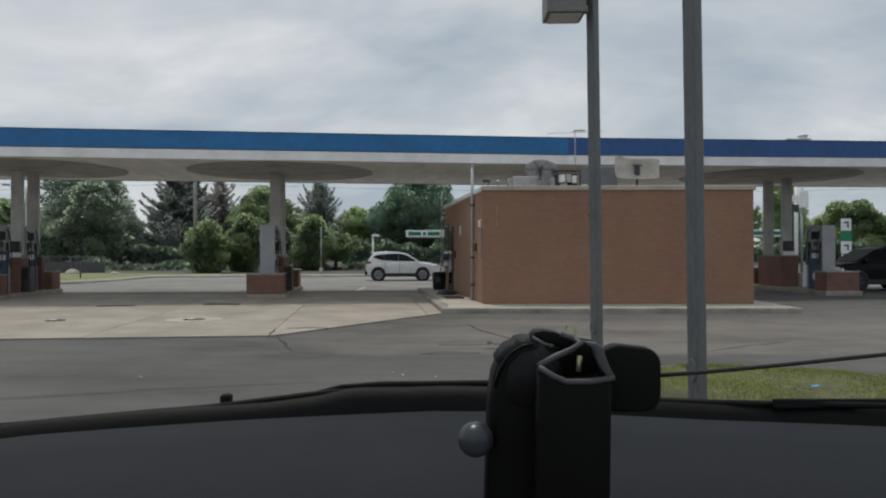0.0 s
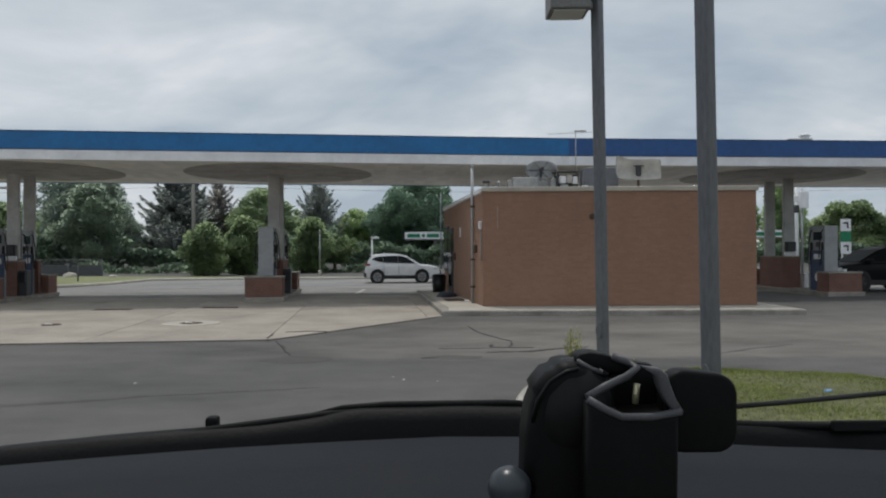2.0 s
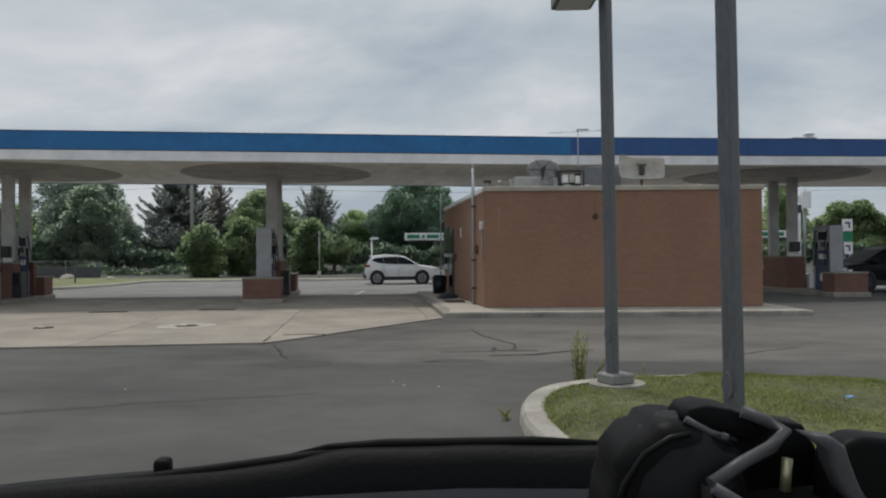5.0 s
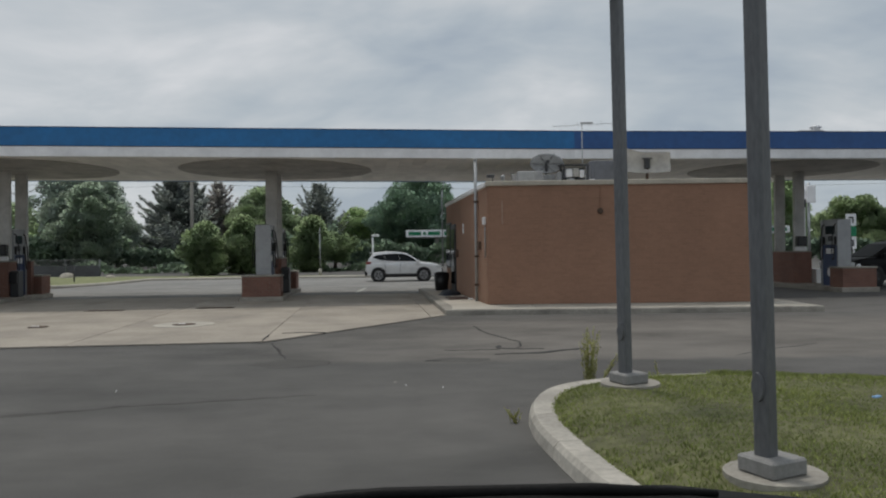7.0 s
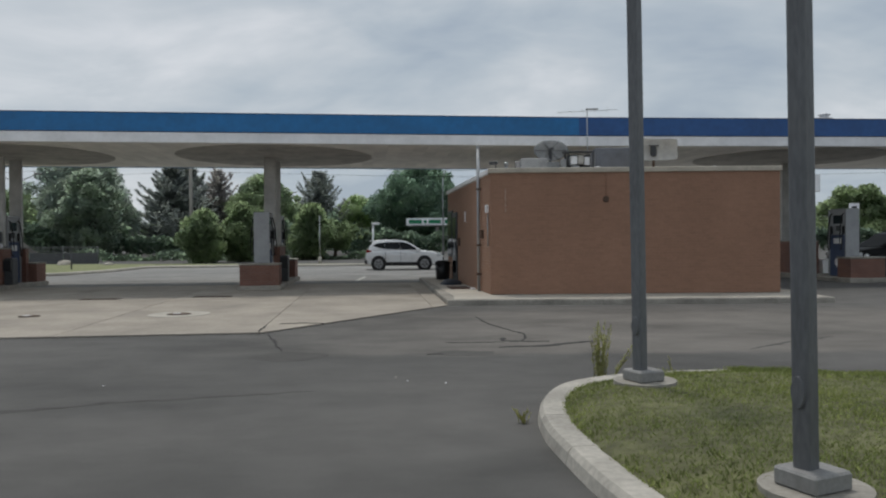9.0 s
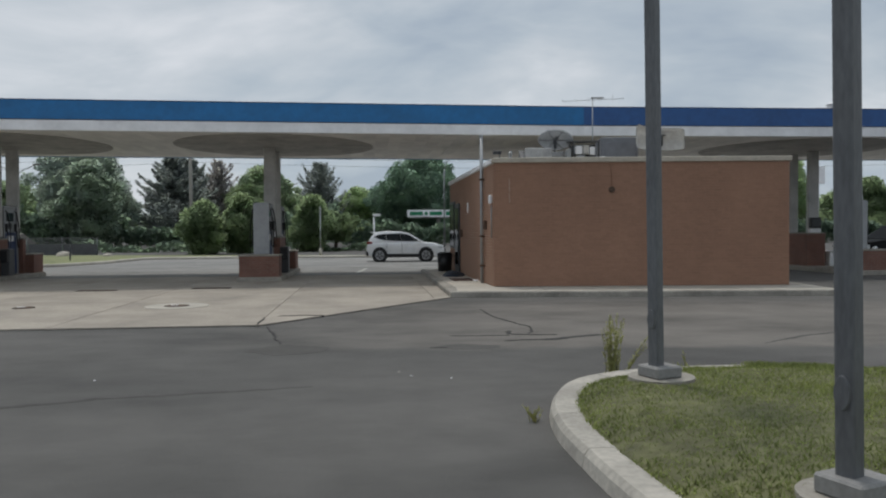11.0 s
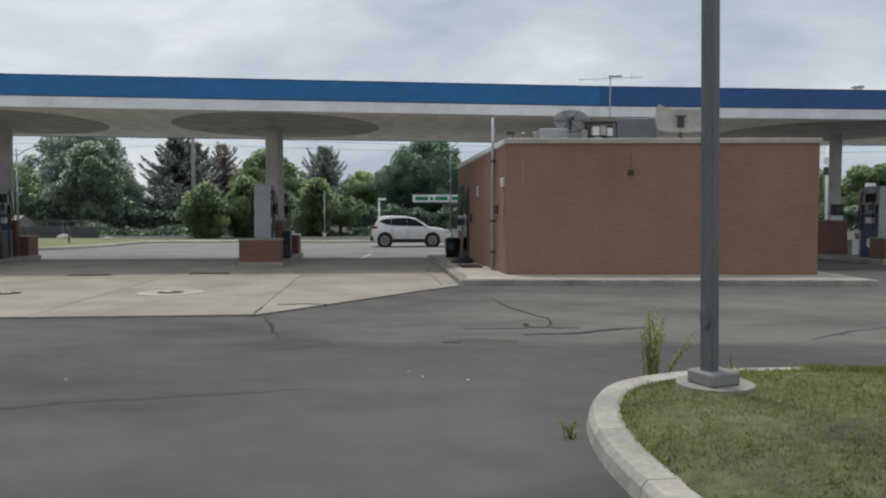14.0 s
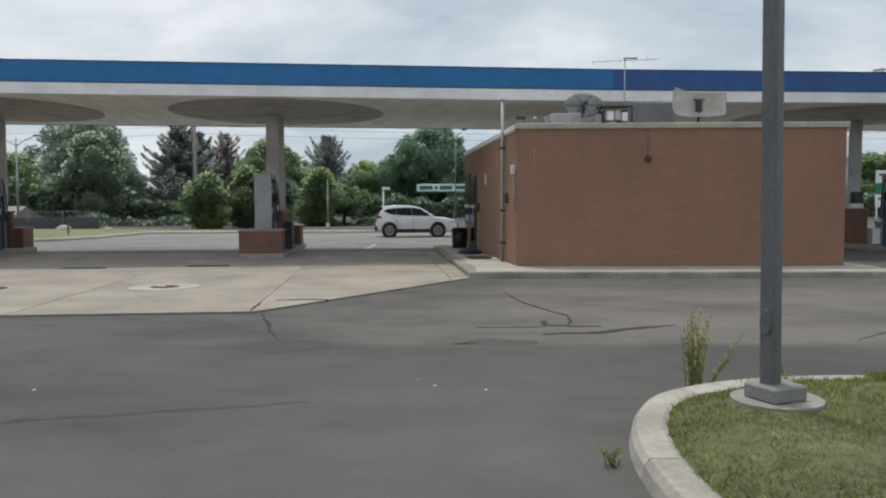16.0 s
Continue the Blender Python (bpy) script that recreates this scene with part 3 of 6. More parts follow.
PUMPS = [(0.82, 2.94), (0.82, 4.24), (0.82, 4.99)]      # the dispensers' near ends


def brick_pier(parent, name, x0, x1, y0, y1, z0, z1, cap=True):
    p = part(name, box(x0, x1, y0, y1, z0, z1), BRICK_PIER, parent, "red-brown brick pier")
    if cap:
        part("capstone", box(x0 - 0.025, x1 + 0.025, y0 - 0.025, y1 + 0.025, z1, z1 + 0.05, 0.01), KERB, p, "concrete cap")
    return p


def build_island(m, cv, ln, pv):
    isl = thing("pump_island", m, "fuel pump island with red brick piers on a concrete kerb", "pump island", "pump islands")
    part("concrete_kerb", box(-0.66, 0.66, 0.0, ln, -0.03, 0.15, 0.03, 2), KERB, isl, "grey concrete kerb")
    brick_pier(isl, "brick_pier", -0.58, 0.58, 0.06, 0.74, 0.15, 0.76)
    brick_pier(isl, "brick_pier", -0.58, 0.58, max(pv[1] + 1.0, cv[1] + 0.16), ln - 0.06, 0.15, 0.76)
    if pv[1] < cv[1]:
        # a dispenser stands between the columns
        brick_pier(isl, "column_base", -0.34, 0.34, cv[0] - 0.5, cv[0] + 0.09, 0.15, 1.28)
        brick_pier(isl, "column_base", -0.34, 0.34, cv[1] - 0.09, cv[1] + 0.12, 0.15, 1.28)
    else:
        brick_pier(isl, "column_base", -0.34, 0.34, cv[0] - 0.25, cv[1] + 0.12, 0.15, 1.28)
    return isl


def build_dispenser():
    d = thing("fuel_dispenser", pose(0, 0, 0), "grey fuel dispenser with dark screens and hoses", "fuel pump", "fuel dispensers")
    part("cabinet", box(-0.2, 0.2, 0.03, 0.87, -0.66, 0.72, 0.012), BLUE_PANEL, d, "navy lower cabinet")
    part("head", box(-0.19, 0.19, 0.03, 0.87, 0.722, 1.5, 0.012), GREY_PANEL, d, "grey upper cabinet")
    for y0, y1 in ((-0.03, 0.03), (0.87, 0.93)):
        part("end_panel", box(-0.24, 0.24, y0, y1, -0.66, 1.56, 0.018, 2), GREY_PANEL, d, "plain grey end panel")
    part("top_cap", box(-0.21, 0.21, 0.03, 0.87, 1.5, 1.575, 0.015), GREY_PANEL, d)
    for sx in (-1, 1):
        f = lambda a, b: (min(sx * a, sx * b), max(sx * a, sx * b))
        part("display", box(*f(0.191, 0.203), 0.2, 0.7, 1.08, 1.36, 0.004), SCREEN, d, "dark display window")
        part("keypad", box(*f(0.191, 0.21), 0.3, 0.55, 0.84, 1.02, 0.004), DARK_GREY, d)
        part("decal", box(*f(0.201, 0.205), 0.22, 0.68, 0.42, 0.60), WHITE, d, "pale printed decal")
        bm = prism([(0.16 * math.cos(a * math.pi / 12), 0.16 * math.sin(a * math.pi / 12)) for a in range(24)], 0, 0.004)
        bmesh.ops.rotate(bm, verts=bm.verts, cent=(0, 0, 0), matrix=Matrix.Rotation(radians(90), 3, "Y"))
        bmesh.ops.translate(bm, verts=bm.verts, vec=(sx * 0.203 - 0.002, 0.45, -0.2))
        part("emblem", bm, WHITE, d, "round white emblem")
        for ny in (0.12, 0.76):
            n = part("nozzle", box(*f(0.195, 0.27), ny - 0.03, ny + 0.03, 0.74, 1.0, 0.015), BLACK, d, "black nozzle")
            part("spout", tube([(sx * 0.25, ny, 0.98), (sx * 0.28, ny, 1.05), (sx * 0.26, ny, 1.12)], 0.014, 6), STEEL, n)
            part("hose", tube([(sx * 0.2, ny, 1.42), (sx * 0.27, ny, 1.36), (sx * 0.33, ny, 1.0), (sx * 0.36, ny, 0.5), (sx * 0.34, ny, 0.2), (sx * 0.29, ny, 0.24), (sx * 0.27, ny, 0.75)], 0.017, 7), RUBBER, d, "black rubber hose")
    for o in d.children_recursive:
        o.data.transform(Matrix.Translation((0, 0, 0.66)))
    return d


disp0 = build_dispenser()
first = True
for (ix, iy), cv, ln, pv in zip(ISLANDS, COL_V, LONG, PUMPS):
    base = pose(ix, iy, 0, 0, 0, THETA)
    build_island(base, cv, ln, pv)
    for v in (pv if ix < 0 else pv[:1]):
        m = base @ pose(-0.02, v, 0.15)
        if first:
            disp0.matrix_basis, first = m, False
        else:
            copy_thing(disp0, m)

# columns belong to the canopy; soffit discs round them
inv = canopy.matrix_basis.inverted()
DISC_AT = (0.54, 0.24, -1.03)                  # the discs' middles, along the canopy from their columns
for (ix, iy), cv, du in zip(ISLANDS, COL_V, DISC_AT):
    m = pose(ix, iy, 0, 0, 0, THETA)
    for v in cv:
        c = inv @ (m @ Vector((0, v, 0)))
        part("column", box(c.x - 0.195, c.x + 0.195, c.y - 0.075, c.y + 0.075, 1.33, Z_SOFFIT + (0.1 if c.x > UB else 0.0), 0.015), COLUMN, canopy, "grey painted square column")
    c = inv @ (m @ Vector((0, 3.2, 0)))
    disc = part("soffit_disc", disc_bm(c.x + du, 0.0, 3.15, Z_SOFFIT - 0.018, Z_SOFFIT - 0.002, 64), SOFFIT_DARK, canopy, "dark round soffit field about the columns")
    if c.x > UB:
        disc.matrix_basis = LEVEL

# ---- parked car ----
def build_car(m, PAINT, label, tint, GLASS, RIM):
    car = thing("parked_car", m, label, "car", "parked cars")
    # side outline from tail to nose, x forward
    low = [(0.03, 0.42), (0.0, 0.66), (0.06, 0.98), (0.14, 1.06), (3.25, 1.08), (3.95, 1.0), (4.36, 0.86), (4.50, 0.66), (4.48, 0.36), (4.35, 0.27), (0.2, 0.30)]
    bm = bm_new()
    a, b = ([bm.verts.new((x, y, z)) for x, z in low] for y in (-0.9, 0.9))
    n = len(low)
    bm.faces.new(a)
    bm.faces.new(b[::-1])
    for i in range(n):
        bm.faces.new((a[i], b[i], b[(i + 1) % n], a[(i + 1) % n]))
    bmesh.ops.recalc_face_normals(bm, faces=bm.faces)
    bmesh.ops.bevel(bm, geom=list(bm.edges), offset=0.07, segments=3, affect="EDGES", profile=0.5)
    for at_, way in [((x, 0, 0), (1, 0, 0)) for x in (0.2, 0.4, 0.76, 1.15, 2.03, 2.7, 3.42, 3.9, 4.15, 4.35)] + [((0, 0, z), (0, 0, 1)) for z in (0.45, 0.6, 0.76, 0.84, 0.94)]:
        bmesh.ops.bisect_plane(bm, geom=list(bm.verts) + list(bm.edges) + list(bm.faces), plane_co=at_, plane_no=way)
    for v in bm.verts:
        # sides drawn in below the crease and above the shoulder, nose and tail rounded in plan
        x, z = v.co.x, v.co.z
        k = 1 - 0.075 * min(1.0, max(0.0, (0.84 - z) / 0.4)) ** 1.3 - 0.05 * min(1.0, max(0.0, (z - 0.84) / 0.22)) ** 1.5
        k -= 0.16 * max(0.0, (x - 3.7) / 0.8) ** 2 + 0.07 * max(0.0, (0.45 - x) / 0.45) ** 2
        v.co.y *= k
    for f in bm.faces:
        f.smooth = True
    part("body", bm, PAINT, car, tint + " painted body")
    # cabin
    cab = [(0.10, 1.0), (0.22, 1.30), (0.44, 1.56), (0.60, 1.63), (1.2, 1.68), (1.9, 1.66), (2.45, 1.55), (3.34, 1.04)]
    bm = bm_new()
    a = [bm.verts.new((x, -0.86 + (z - 1.0) * 0.27, z)) for x, z in cab]
    b = [bm.verts.new((x, 0.86 - (z - 1.0) * 0.27, z)) for x, z in cab]
    n = len(cab)
    bm.faces.new(a)
    bm.faces.new(b[::-1])
    for i in range(n):
        bm.faces.new((a[i], b[i], b[(i + 1) % n], a[(i + 1) % n]))
    bmesh.ops.recalc_face_normals(bm, faces=bm.faces)
    bmesh.ops.bevel(bm, geom=list(bm.edges), offset=0.05, segments=2, affect="EDGES", profile=0.5)
    for f in bm.faces:
        f.smooth = True
    part("cabin", bm, PAINT, car, tint + " roof and pillars")
    def pane(pts, sy, name="side_window"):
        bm = bm_new()
        vs = []
        for off in (0.0, 0.02):
            vs.append([bm.verts.new((x, sy * (0.865 - (z - 1.0) * 0.27 + off), z)) for x, z in pts])
        k = len(pts)
        bm.faces.new(vs[0])
        bm.faces.new(vs[1])
        for i in range(k):
            bm.faces.new((vs[0][i], vs[0][(i + 1) % k], vs[1][(i + 1) % k], vs[1][i]))
        bmesh.ops.recalc_face_normals(bm, faces=bm.faces)
        part(name, bm, GLASS, car, "dark tinted window")
    for sy in (-1, 1):
        pane([(0.42, 1.36), (0.66, 1.475), (1.06, 1.52), (1.155, 1.17), (0.80, 1.22)], sy, "quarter_window")
        pane([(1.17, 1.17), (1.075, 1.52), (1.93, 1.55), (2.02, 1.135)], sy)
        pane([(2.035, 1.135), (1.945, 1.55), (2.20, 1.53), (2.48, 1.455), (3.06, 1.115)], sy)
        part("mirror", box(2.95, 3.15, sy * 0.98 - 0.09, sy * 0.98 + 0.09, 1.05, 1.2, 0.03, 2), PAINT, car)
        part("roof_rail", tube([(0.7, sy * 0.62, 1.63), (0.9, sy * 0.62, 1.69), (2.0, sy * 0.62, 1.69), (2.25, sy * 0.62, 1.62)], 0.018, 6), DARK_GREY, car)
        part("tail_lamp", box(0.03, 0.34, sy * 0.78 - 0.09, sy * 0.78 + 0.09, 0.98, 1.10, 0.03, 2), TAIL, car, "red tail lamp")
        part("headlight", box(4.12, 4.42, sy * 0.74 - 0.13, sy * 0.74 + 0.13, 0.76, 0.90, 0.03, 2), LENS, car, "clear headlight")
        part("sill", box(0.95, 3.25, sy * 0.845 - 0.03, sy * 0.845 + 0.03, 0.24, 0.44, 0.02), BLACK, car, "black plastic sill")
        part("door_seam", box(2.03, 2.045, sy * 0.9 - 0.004, sy * 0.9 + 0.004, 0.45, 1.0), BLACK, car)
        part("door_seam", box(1.15, 1.165, sy * 0.9 - 0.004, sy * 0.9 + 0.004, 0.55, 1.0), BLACK, car)
        for dx in (1.25, 2.12):
            part("door_handle", box(dx, dx + 0.18, sy * 0.91 - 0.02, sy * 0.91 + 0.02, 0.92, 0.95, 0.008), PAINT, car)
        for wx in (0.76, 3.42):
            part("wheel_arch", disc_side(wx, sy * 0.884, 0.37, 0.44, 0.05), BLACK, car, "black plastic arch")
            w = part("wheel", disc_side(wx, sy * 0.82, 0.36, 0.36, 0.22), RUBBER, car, "black tyre")
            part("rim", disc_side(wx, sy * 0.905, 0.36, 0.255, 0.06), RIM, w, "five-spoke rim")
            for k in range(5):
                a0 = 2 * math.pi * k / 5
                bm = box(-0.035, 0.035, -0.012, 0.012, 0.06, 0.2)
                bmesh.ops.rotate(bm, verts=bm.verts, cent=(0, 0, 0), matrix=Matrix.Rotation(a0 + 0.6, 3, "Y"))
                bmesh.ops.translate(bm, verts=bm.verts, vec=(wx, sy * 0.945, 0.36))
                part("spoke", bm, DARK_GREY, w)
    part("spoiler", box(0.24, 0.62, -0.6, 0.6, 1.585, 1.625, 0.015), PAINT, car)
    part("rear_window", extr_quad([(0.15, 1.12), (0.36, 1.46)], 0.60), GLASS, car, "dark rear window")
    part("windscreen", extr_quad([(2.50, 1.52), (3.26, 1.07)], 0.66), GLASS, car, "dark windscreen")
    part("bumper", box(-0.06, 0.12, -0.82, 0.82, 0.34, 0.6, 0.05, 2), BLACK, car, "black lower rear bumper")
    part("grille", box(4.46, 4.56, -0.6, 0.6, 0.45, 0.72, 0.02), BLACK, car)
    return car


def disc_side(x, y, z, r, th, seg=28):
    bm = rod((x, y - th / 2, z), (x, y + th / 2, z), r, r, seg)
    return bm


def extr_quad(pts, hw):
    bm = bm_new()
    (x0, z0), (x1, z1) = pts
    d = Vector((x1 - x0, 0, z1 - z0)).normalized()
    nrm = Vector((-d.z, 0, d.x))
    vs = []
    for k in (0.006, 0.03):
        vs.append([bm.verts.new(Vector((x, y, z)) + nrm * k) for x, z, y in ((x0, z0, -hw), (x0, z0, hw), (x1, z1, hw * 0.9), (x1, z1, -hw * 0.9))])
    bm.faces.new(vs[0][::-1])
    bm.faces.new(vs[1])
    for i in range(4):
        bm.faces.new((vs[0][i], vs[0][(i + 1) % 4], vs[1][(i + 1) % 4], vs[1][i]))
    bmesh.ops.recalc_face_normals(bm, faces=bm.faces)
    return bm


build_car(pose(-5.08, 19.3, 0.006, 0, 0, 4) @ Matrix.Diagonal((0.84, 0.88, 0.89, 1.0)), CARPAINT, "silver-white compact sport utility car parked in the lot", "silver-white", CAR_GLASS, ALLOY)
build_car(pose(17.35, 9.6, 0.0, 0, 0, THETA + 180) @ Matrix.Diagonal((0.96, 1.0, 1.0, 1.0)), surface("black_paint", (0.006, 0.006, 0.007), 0.5, bump=0.0, spec=0.2), "black sport utility car standing beside the pump island", "black", surface("smoked_glass", (0.006, 0.007, 0.007), 0.4, bump=0.0, spec=0.06), BLACK)

# ---- poles on the verge ----
VERGE = [(-0.10, -13.3), (0.04, -14.2), (0.34, -15.2), (0.75, -16.4), (0.95, -18.0), (1.0, -22.0), (9.0, -22.0), (8.6, -15.2), (6.6, -13.3), (5.0, -12.2), (3.8, -11.3), (2.8, -10.85), (1.8, -10.64), (0.95, -10.75), (0.45, -10.98), (0.12, -11.3), (-0.10, -11.9), (-0.16, -12.6)]


def swept_kerb(path, first, last, w, h):
    """One kerb stone of width w and height h along part of a closed plan path, on its outer side, with open joints."""
    bm = bm_new()
    n = len(path)
    rows = []
    for i in range(first, last + 1):
        p0, p1, p2 = (Vector(path[k % n]) for k in (i - 1, i, i + 1))
        d = ((p1 - p0).normalized() + (p2 - p1).normalized()).normalized()
        o = Vector((d.y, -d.x))
        p1 = p1 + d * (0.005 if i == first else -0.005 if i == last else 0.0)
        rows.append([bm.verts.new((*(p1 + o * a), z)) for a, z in ((-0.02, -0.03), (-0.02, h - 0.01), (0.01, h), (w - 0.03, h), (w, h - 0.04), (w + 0.02, -0.03))])
    for a, b in zip(rows, rows[1:]):
        for k in range(5):
            bm.faces.new((a[k], a[k + 1], b[k + 1], b[k]))
    bm.faces.new(rows[0][::-1])
    bm.faces.new(rows[-1])
    bmesh.ops.recalc_face_normals(bm, faces=bm.faces)
    return bm


def refine(path, steps=4):
    """A rounder path through the same points."""
    out, n = [], len(path)
    for i in range(n):
        p0, p1, p2, p3 = (Vector(path[(i + k) % n]) for k in (-1, 0, 1, 2))
        for s in range(steps):
            t = s / steps
            out.append(tuple(0.5 * ((2 * p1) + (p2 - p0) * t + (2 * p0 - 5 * p1 + 4 * p2 - p3) * t * t + (3 * p1 - p0 - 3 * p2 + p3) * t ** 3)))
    return out


verge_line = refine(VERGE)
kerb = thing("kerb_verge", pose(0, 0, 0), "pale concrete kerb stones round the grass island", "kerb", kind="structure")
k0, run = 0, 0.0
for k in range(1, len(verge_line) + 1):
    run += math.dist(verge_line[k - 1], verge_line[k % len(verge_line)])
    if run > 1.5 or k == len(verge_line):
        part("kerb_stone", swept_kerb(verge_line, k0, k, 0.19, 0.12), VERGE_KERB, kerb)
        k0, run = k, 0.0


def inside(x, y, path):
    c, n = False, len(path)
    for i in range(n):
        (x0, y0), (x1, y1) = path[i], path[(i + 1) % n]
        if (y0 > y) != (y1 > y) and x < (x1 - x0) * (y - y0) / (y1 - y0) + x0:
            c = not c
    return c


def turf_z(x, y):
    d = min(math.hypot(x - px, y - py) for px, py in verge_line)
    return 0.10 + 0.11 * min(1.0, d / 0.5) + 0.012 * math.sin(3.1 * x) * math.cos(2.7 * y)


def nearest(x, y, path):
    """The point of a closed plan path that lies nearest."""
    best = None
    for i in range(len(path)):
        (x0, y0), (x1, y1) = path[i - 1], path[i]
        dx, dy = x1 - x0, y1 - y0
        k = max(0.0, min(1.0, ((x - x0) * dx + (y - y0) * dy) / (dx * dx + dy * dy)))
        p = (x0 + k * dx, y0 + k * dy)
        d = (p[0] - x) ** 2 + (p[1] - y) ** 2
        if best is None or d < best[0]:
            best = (d, p)
    return best[1]


cell = {}
bm = bm_new()
step = 0.15
for i in range(0, 68):
    for j in range(0, 84):
        x, y = -0.5 + i * step, -22.4 + j * step
        cell[i, j] = (x, y)
verts = {}
for (i, j), (x, y) in cell.items():
    if inside(x, y, verge_line):
        verts[i, j] = bm.verts.new((x, y, turf_z(x, y)))
    else:
        q = nearest(x, y, verge_line)
        d = math.hypot(x - q[0], y - q[1])
        if d < 0.26:
            k = min(1.0, 0.14 / d)
            verts[i, j] = bm.verts.new((q[0] + (x - q[0]) * k, q[1] + (y - q[1]) * k, 0.085))
for (i, j) in cell:
    k = [(i, j), (i + 1, j), (i + 1, j + 1), (i, j + 1)]
    if all(q in verts for q in k):
        bm.faces.new([verts[q] for q in k]).smooth = True
piece("verge_soil", bm, TURF, "low mound of soil and thatch under the grass", "ground", "structure")


def build_pole(name, x, y, z, h, w, turn, lean, label, lamp=False):
    """A square steel pole that leans a little, in degrees towards -x."""
    p = thing(name, pose(x, y, z, 0, -lean, 0) @ pose(0, 0, 0, 0, 0, turn), label, "pole", "lot lighting poles")
    part("collar", disc_bm(0.04, -0.02, 0.27, -0.05, 0.02, 32), KERB, p, "round concrete collar")
    pl = part("plinth", box(-0.13, 0.13, -0.13, 0.13, 0.02, 0.115, 0.012), PLINTH, p, "square grey base cover")
    pl.matrix_basis = pose(0.02, -0.02, 0, 0, 0, 24 - turn)
    part("shaft", box(-w / 2, w / 2, -w / 2, w / 2, 0.02, h, 0.014, 2), POLE_STEEL, p, "square steel shaft")
    bm = prism([(0.036 * math.cos(2 * math.pi * k / 20), 0.082 * math.sin(2 * math.pi * k / 20)) for k in range(20)], 0.0, 0.02, 0.006)
    bmesh.ops.transform(bm, verts=bm.verts, matrix=Matrix(((0, 0, -1, -w / 2), (1, 0, 0, 0), (0, 1, 0, 0.50), (0, 0, 0, 1))))
    bmesh.ops.recalc_face_normals(bm, faces=bm.faces)
    part("hand_hole_cover", bm, POLE_STEEL, p, "oval steel cover")
    part("cap", box(-w / 2 - 0.008, w / 2 + 0.008, -w / 2 - 0.008, w / 2 + 0.008, h, h + 0.02, 0.005), POLE_STEEL, p)
    if lamp:
        arm = part("arm", box(-0.16, -w / 2 + 0.002, -0.03, 0.03, 3.76, 3.83, 0.006), LAMP_GREY, p)
        hd = part("lamp_head", extrude_profile([(-0.20, 3.72), (0.20, 3.72), (0.20, 3.93), (0.12, 4.06), (-0.12, 4.06), (-0.20, 3.93)], -0.50, -0.10, 0.012), LAMP_GREY, p, "grey box floodlight head")
        for o in (arm, hd):
            o.matrix_basis = pose(0, 0, 0, 0, 0, -turn)
        part("lens", box(-0.46, -0.14, -0.16, 0.16, 3.705, 3.7185), LENS, hd, "flat lamp glass")
    return p


build_pole("lamp_pole", 0.614, -11.642, 0.215, 4.35, 0.098, 40, 0.65, "square bronze-grey steel lamp pole on a concrete collar", True)
build_pole("steel_pole", 0.727, -14.46, 0.205, 5.2, 0.095, 33, 0.7, "square bronze-grey steel pole standing in the grass", False)

# ---- trees and far things ----
def leaf_quads(centres, size, rng, heart=None, soft=0.52):
    """Small leaf clumps, each a bent pair of triangles, at the given centres. With a heart, each faces outwards from
    it, and its shading follows the crown's round; heart is a point or, for each centre, a point of its own."""
    vs, fs, ns = [], [], []
    for i, c in enumerate(centres):
        a = Vector((rng.gauss(0, 1), rng.gauss(0, 1), rng.gauss(0, 1))).normalized()
        b = a.cross(Vector((rng.gauss(0, 1), rng.gauss(0, 1), rng.gauss(0, 1)))).normalized()
        s = size * rng.uniform(0.55, 1.3)
        up = a.cross(b)
        if heart is None:
            out = Vector((0, -0.55, 0.75)) + Vector((rng.gauss(0, 0.3), rng.gauss(0, 0.3), rng.gauss(0, 0.3)))
        else:
            out = c - (heart[i] if isinstance(heart, list) else heart)
        out.normalize()
        if up.dot(out) < 0:
            b, up = -b, -up
        n = up * s * 0.25
        k = len(vs)
        vs += [c - a * s + n, c - b * s * 0.55, c + a * s + n, c + b * s * 0.55]
        fs += [(k, k + 1, k + 3), (k + 1, k + 2, k + 3)]
        ns += [(out * soft + up * (1 - soft)).normalized()] * 4
    return vs, fs, ns


def mesh_part(name, vs, fs, material, parent, label="", ns=None):
    me = bpy.data.meshes.new(name)
    me.from_pydata([tuple(v) for v in vs], [], fs)
    if ns is not None:
        me.polygons.foreach_set("use_smooth", [True] * len(me.polygons))
        me.normals_split_custom_set_from_vertices([tuple(n) for n in ns])
    me.materials.append(material)
    ob = new(name, me)
    ob.parent = parent
    return tagged(ob, label)


def trunk_mesh(h, r, limbs, rng, spread):
    bm = bm_new()
    pts, rs = [], []
    for i in range(7):
        t = i / 6
        pts.append((0.12 * r * math.sin(5 * t) * 3, 0.1 * r * math.cos(4 * t) * 3, t * h))
        rs.append(r * (1.25 - 0.2 * t - 0.75 * t) if i else r * 1.45)
    add_tube(bm, pts, [max(0.03, q) for q in rs], 9)
    for k in range(limbs):
        z = h * rng.uniform(0.35, 0.9)
        a = rng.uniform(0, 2 * math.pi)
        l = spread * rng.uniform(0.5, 0.9)
        add_tube(bm, [(0, 0, z), (l * 0.45 * math.cos(a), l * 0.45 * math.sin(a), z + l * 0.35), (l * math.cos(a), l * math.sin(a), z + l * 0.55)], [r * 0.4, r * 0.25, r * 0.08], 6)
    return bm


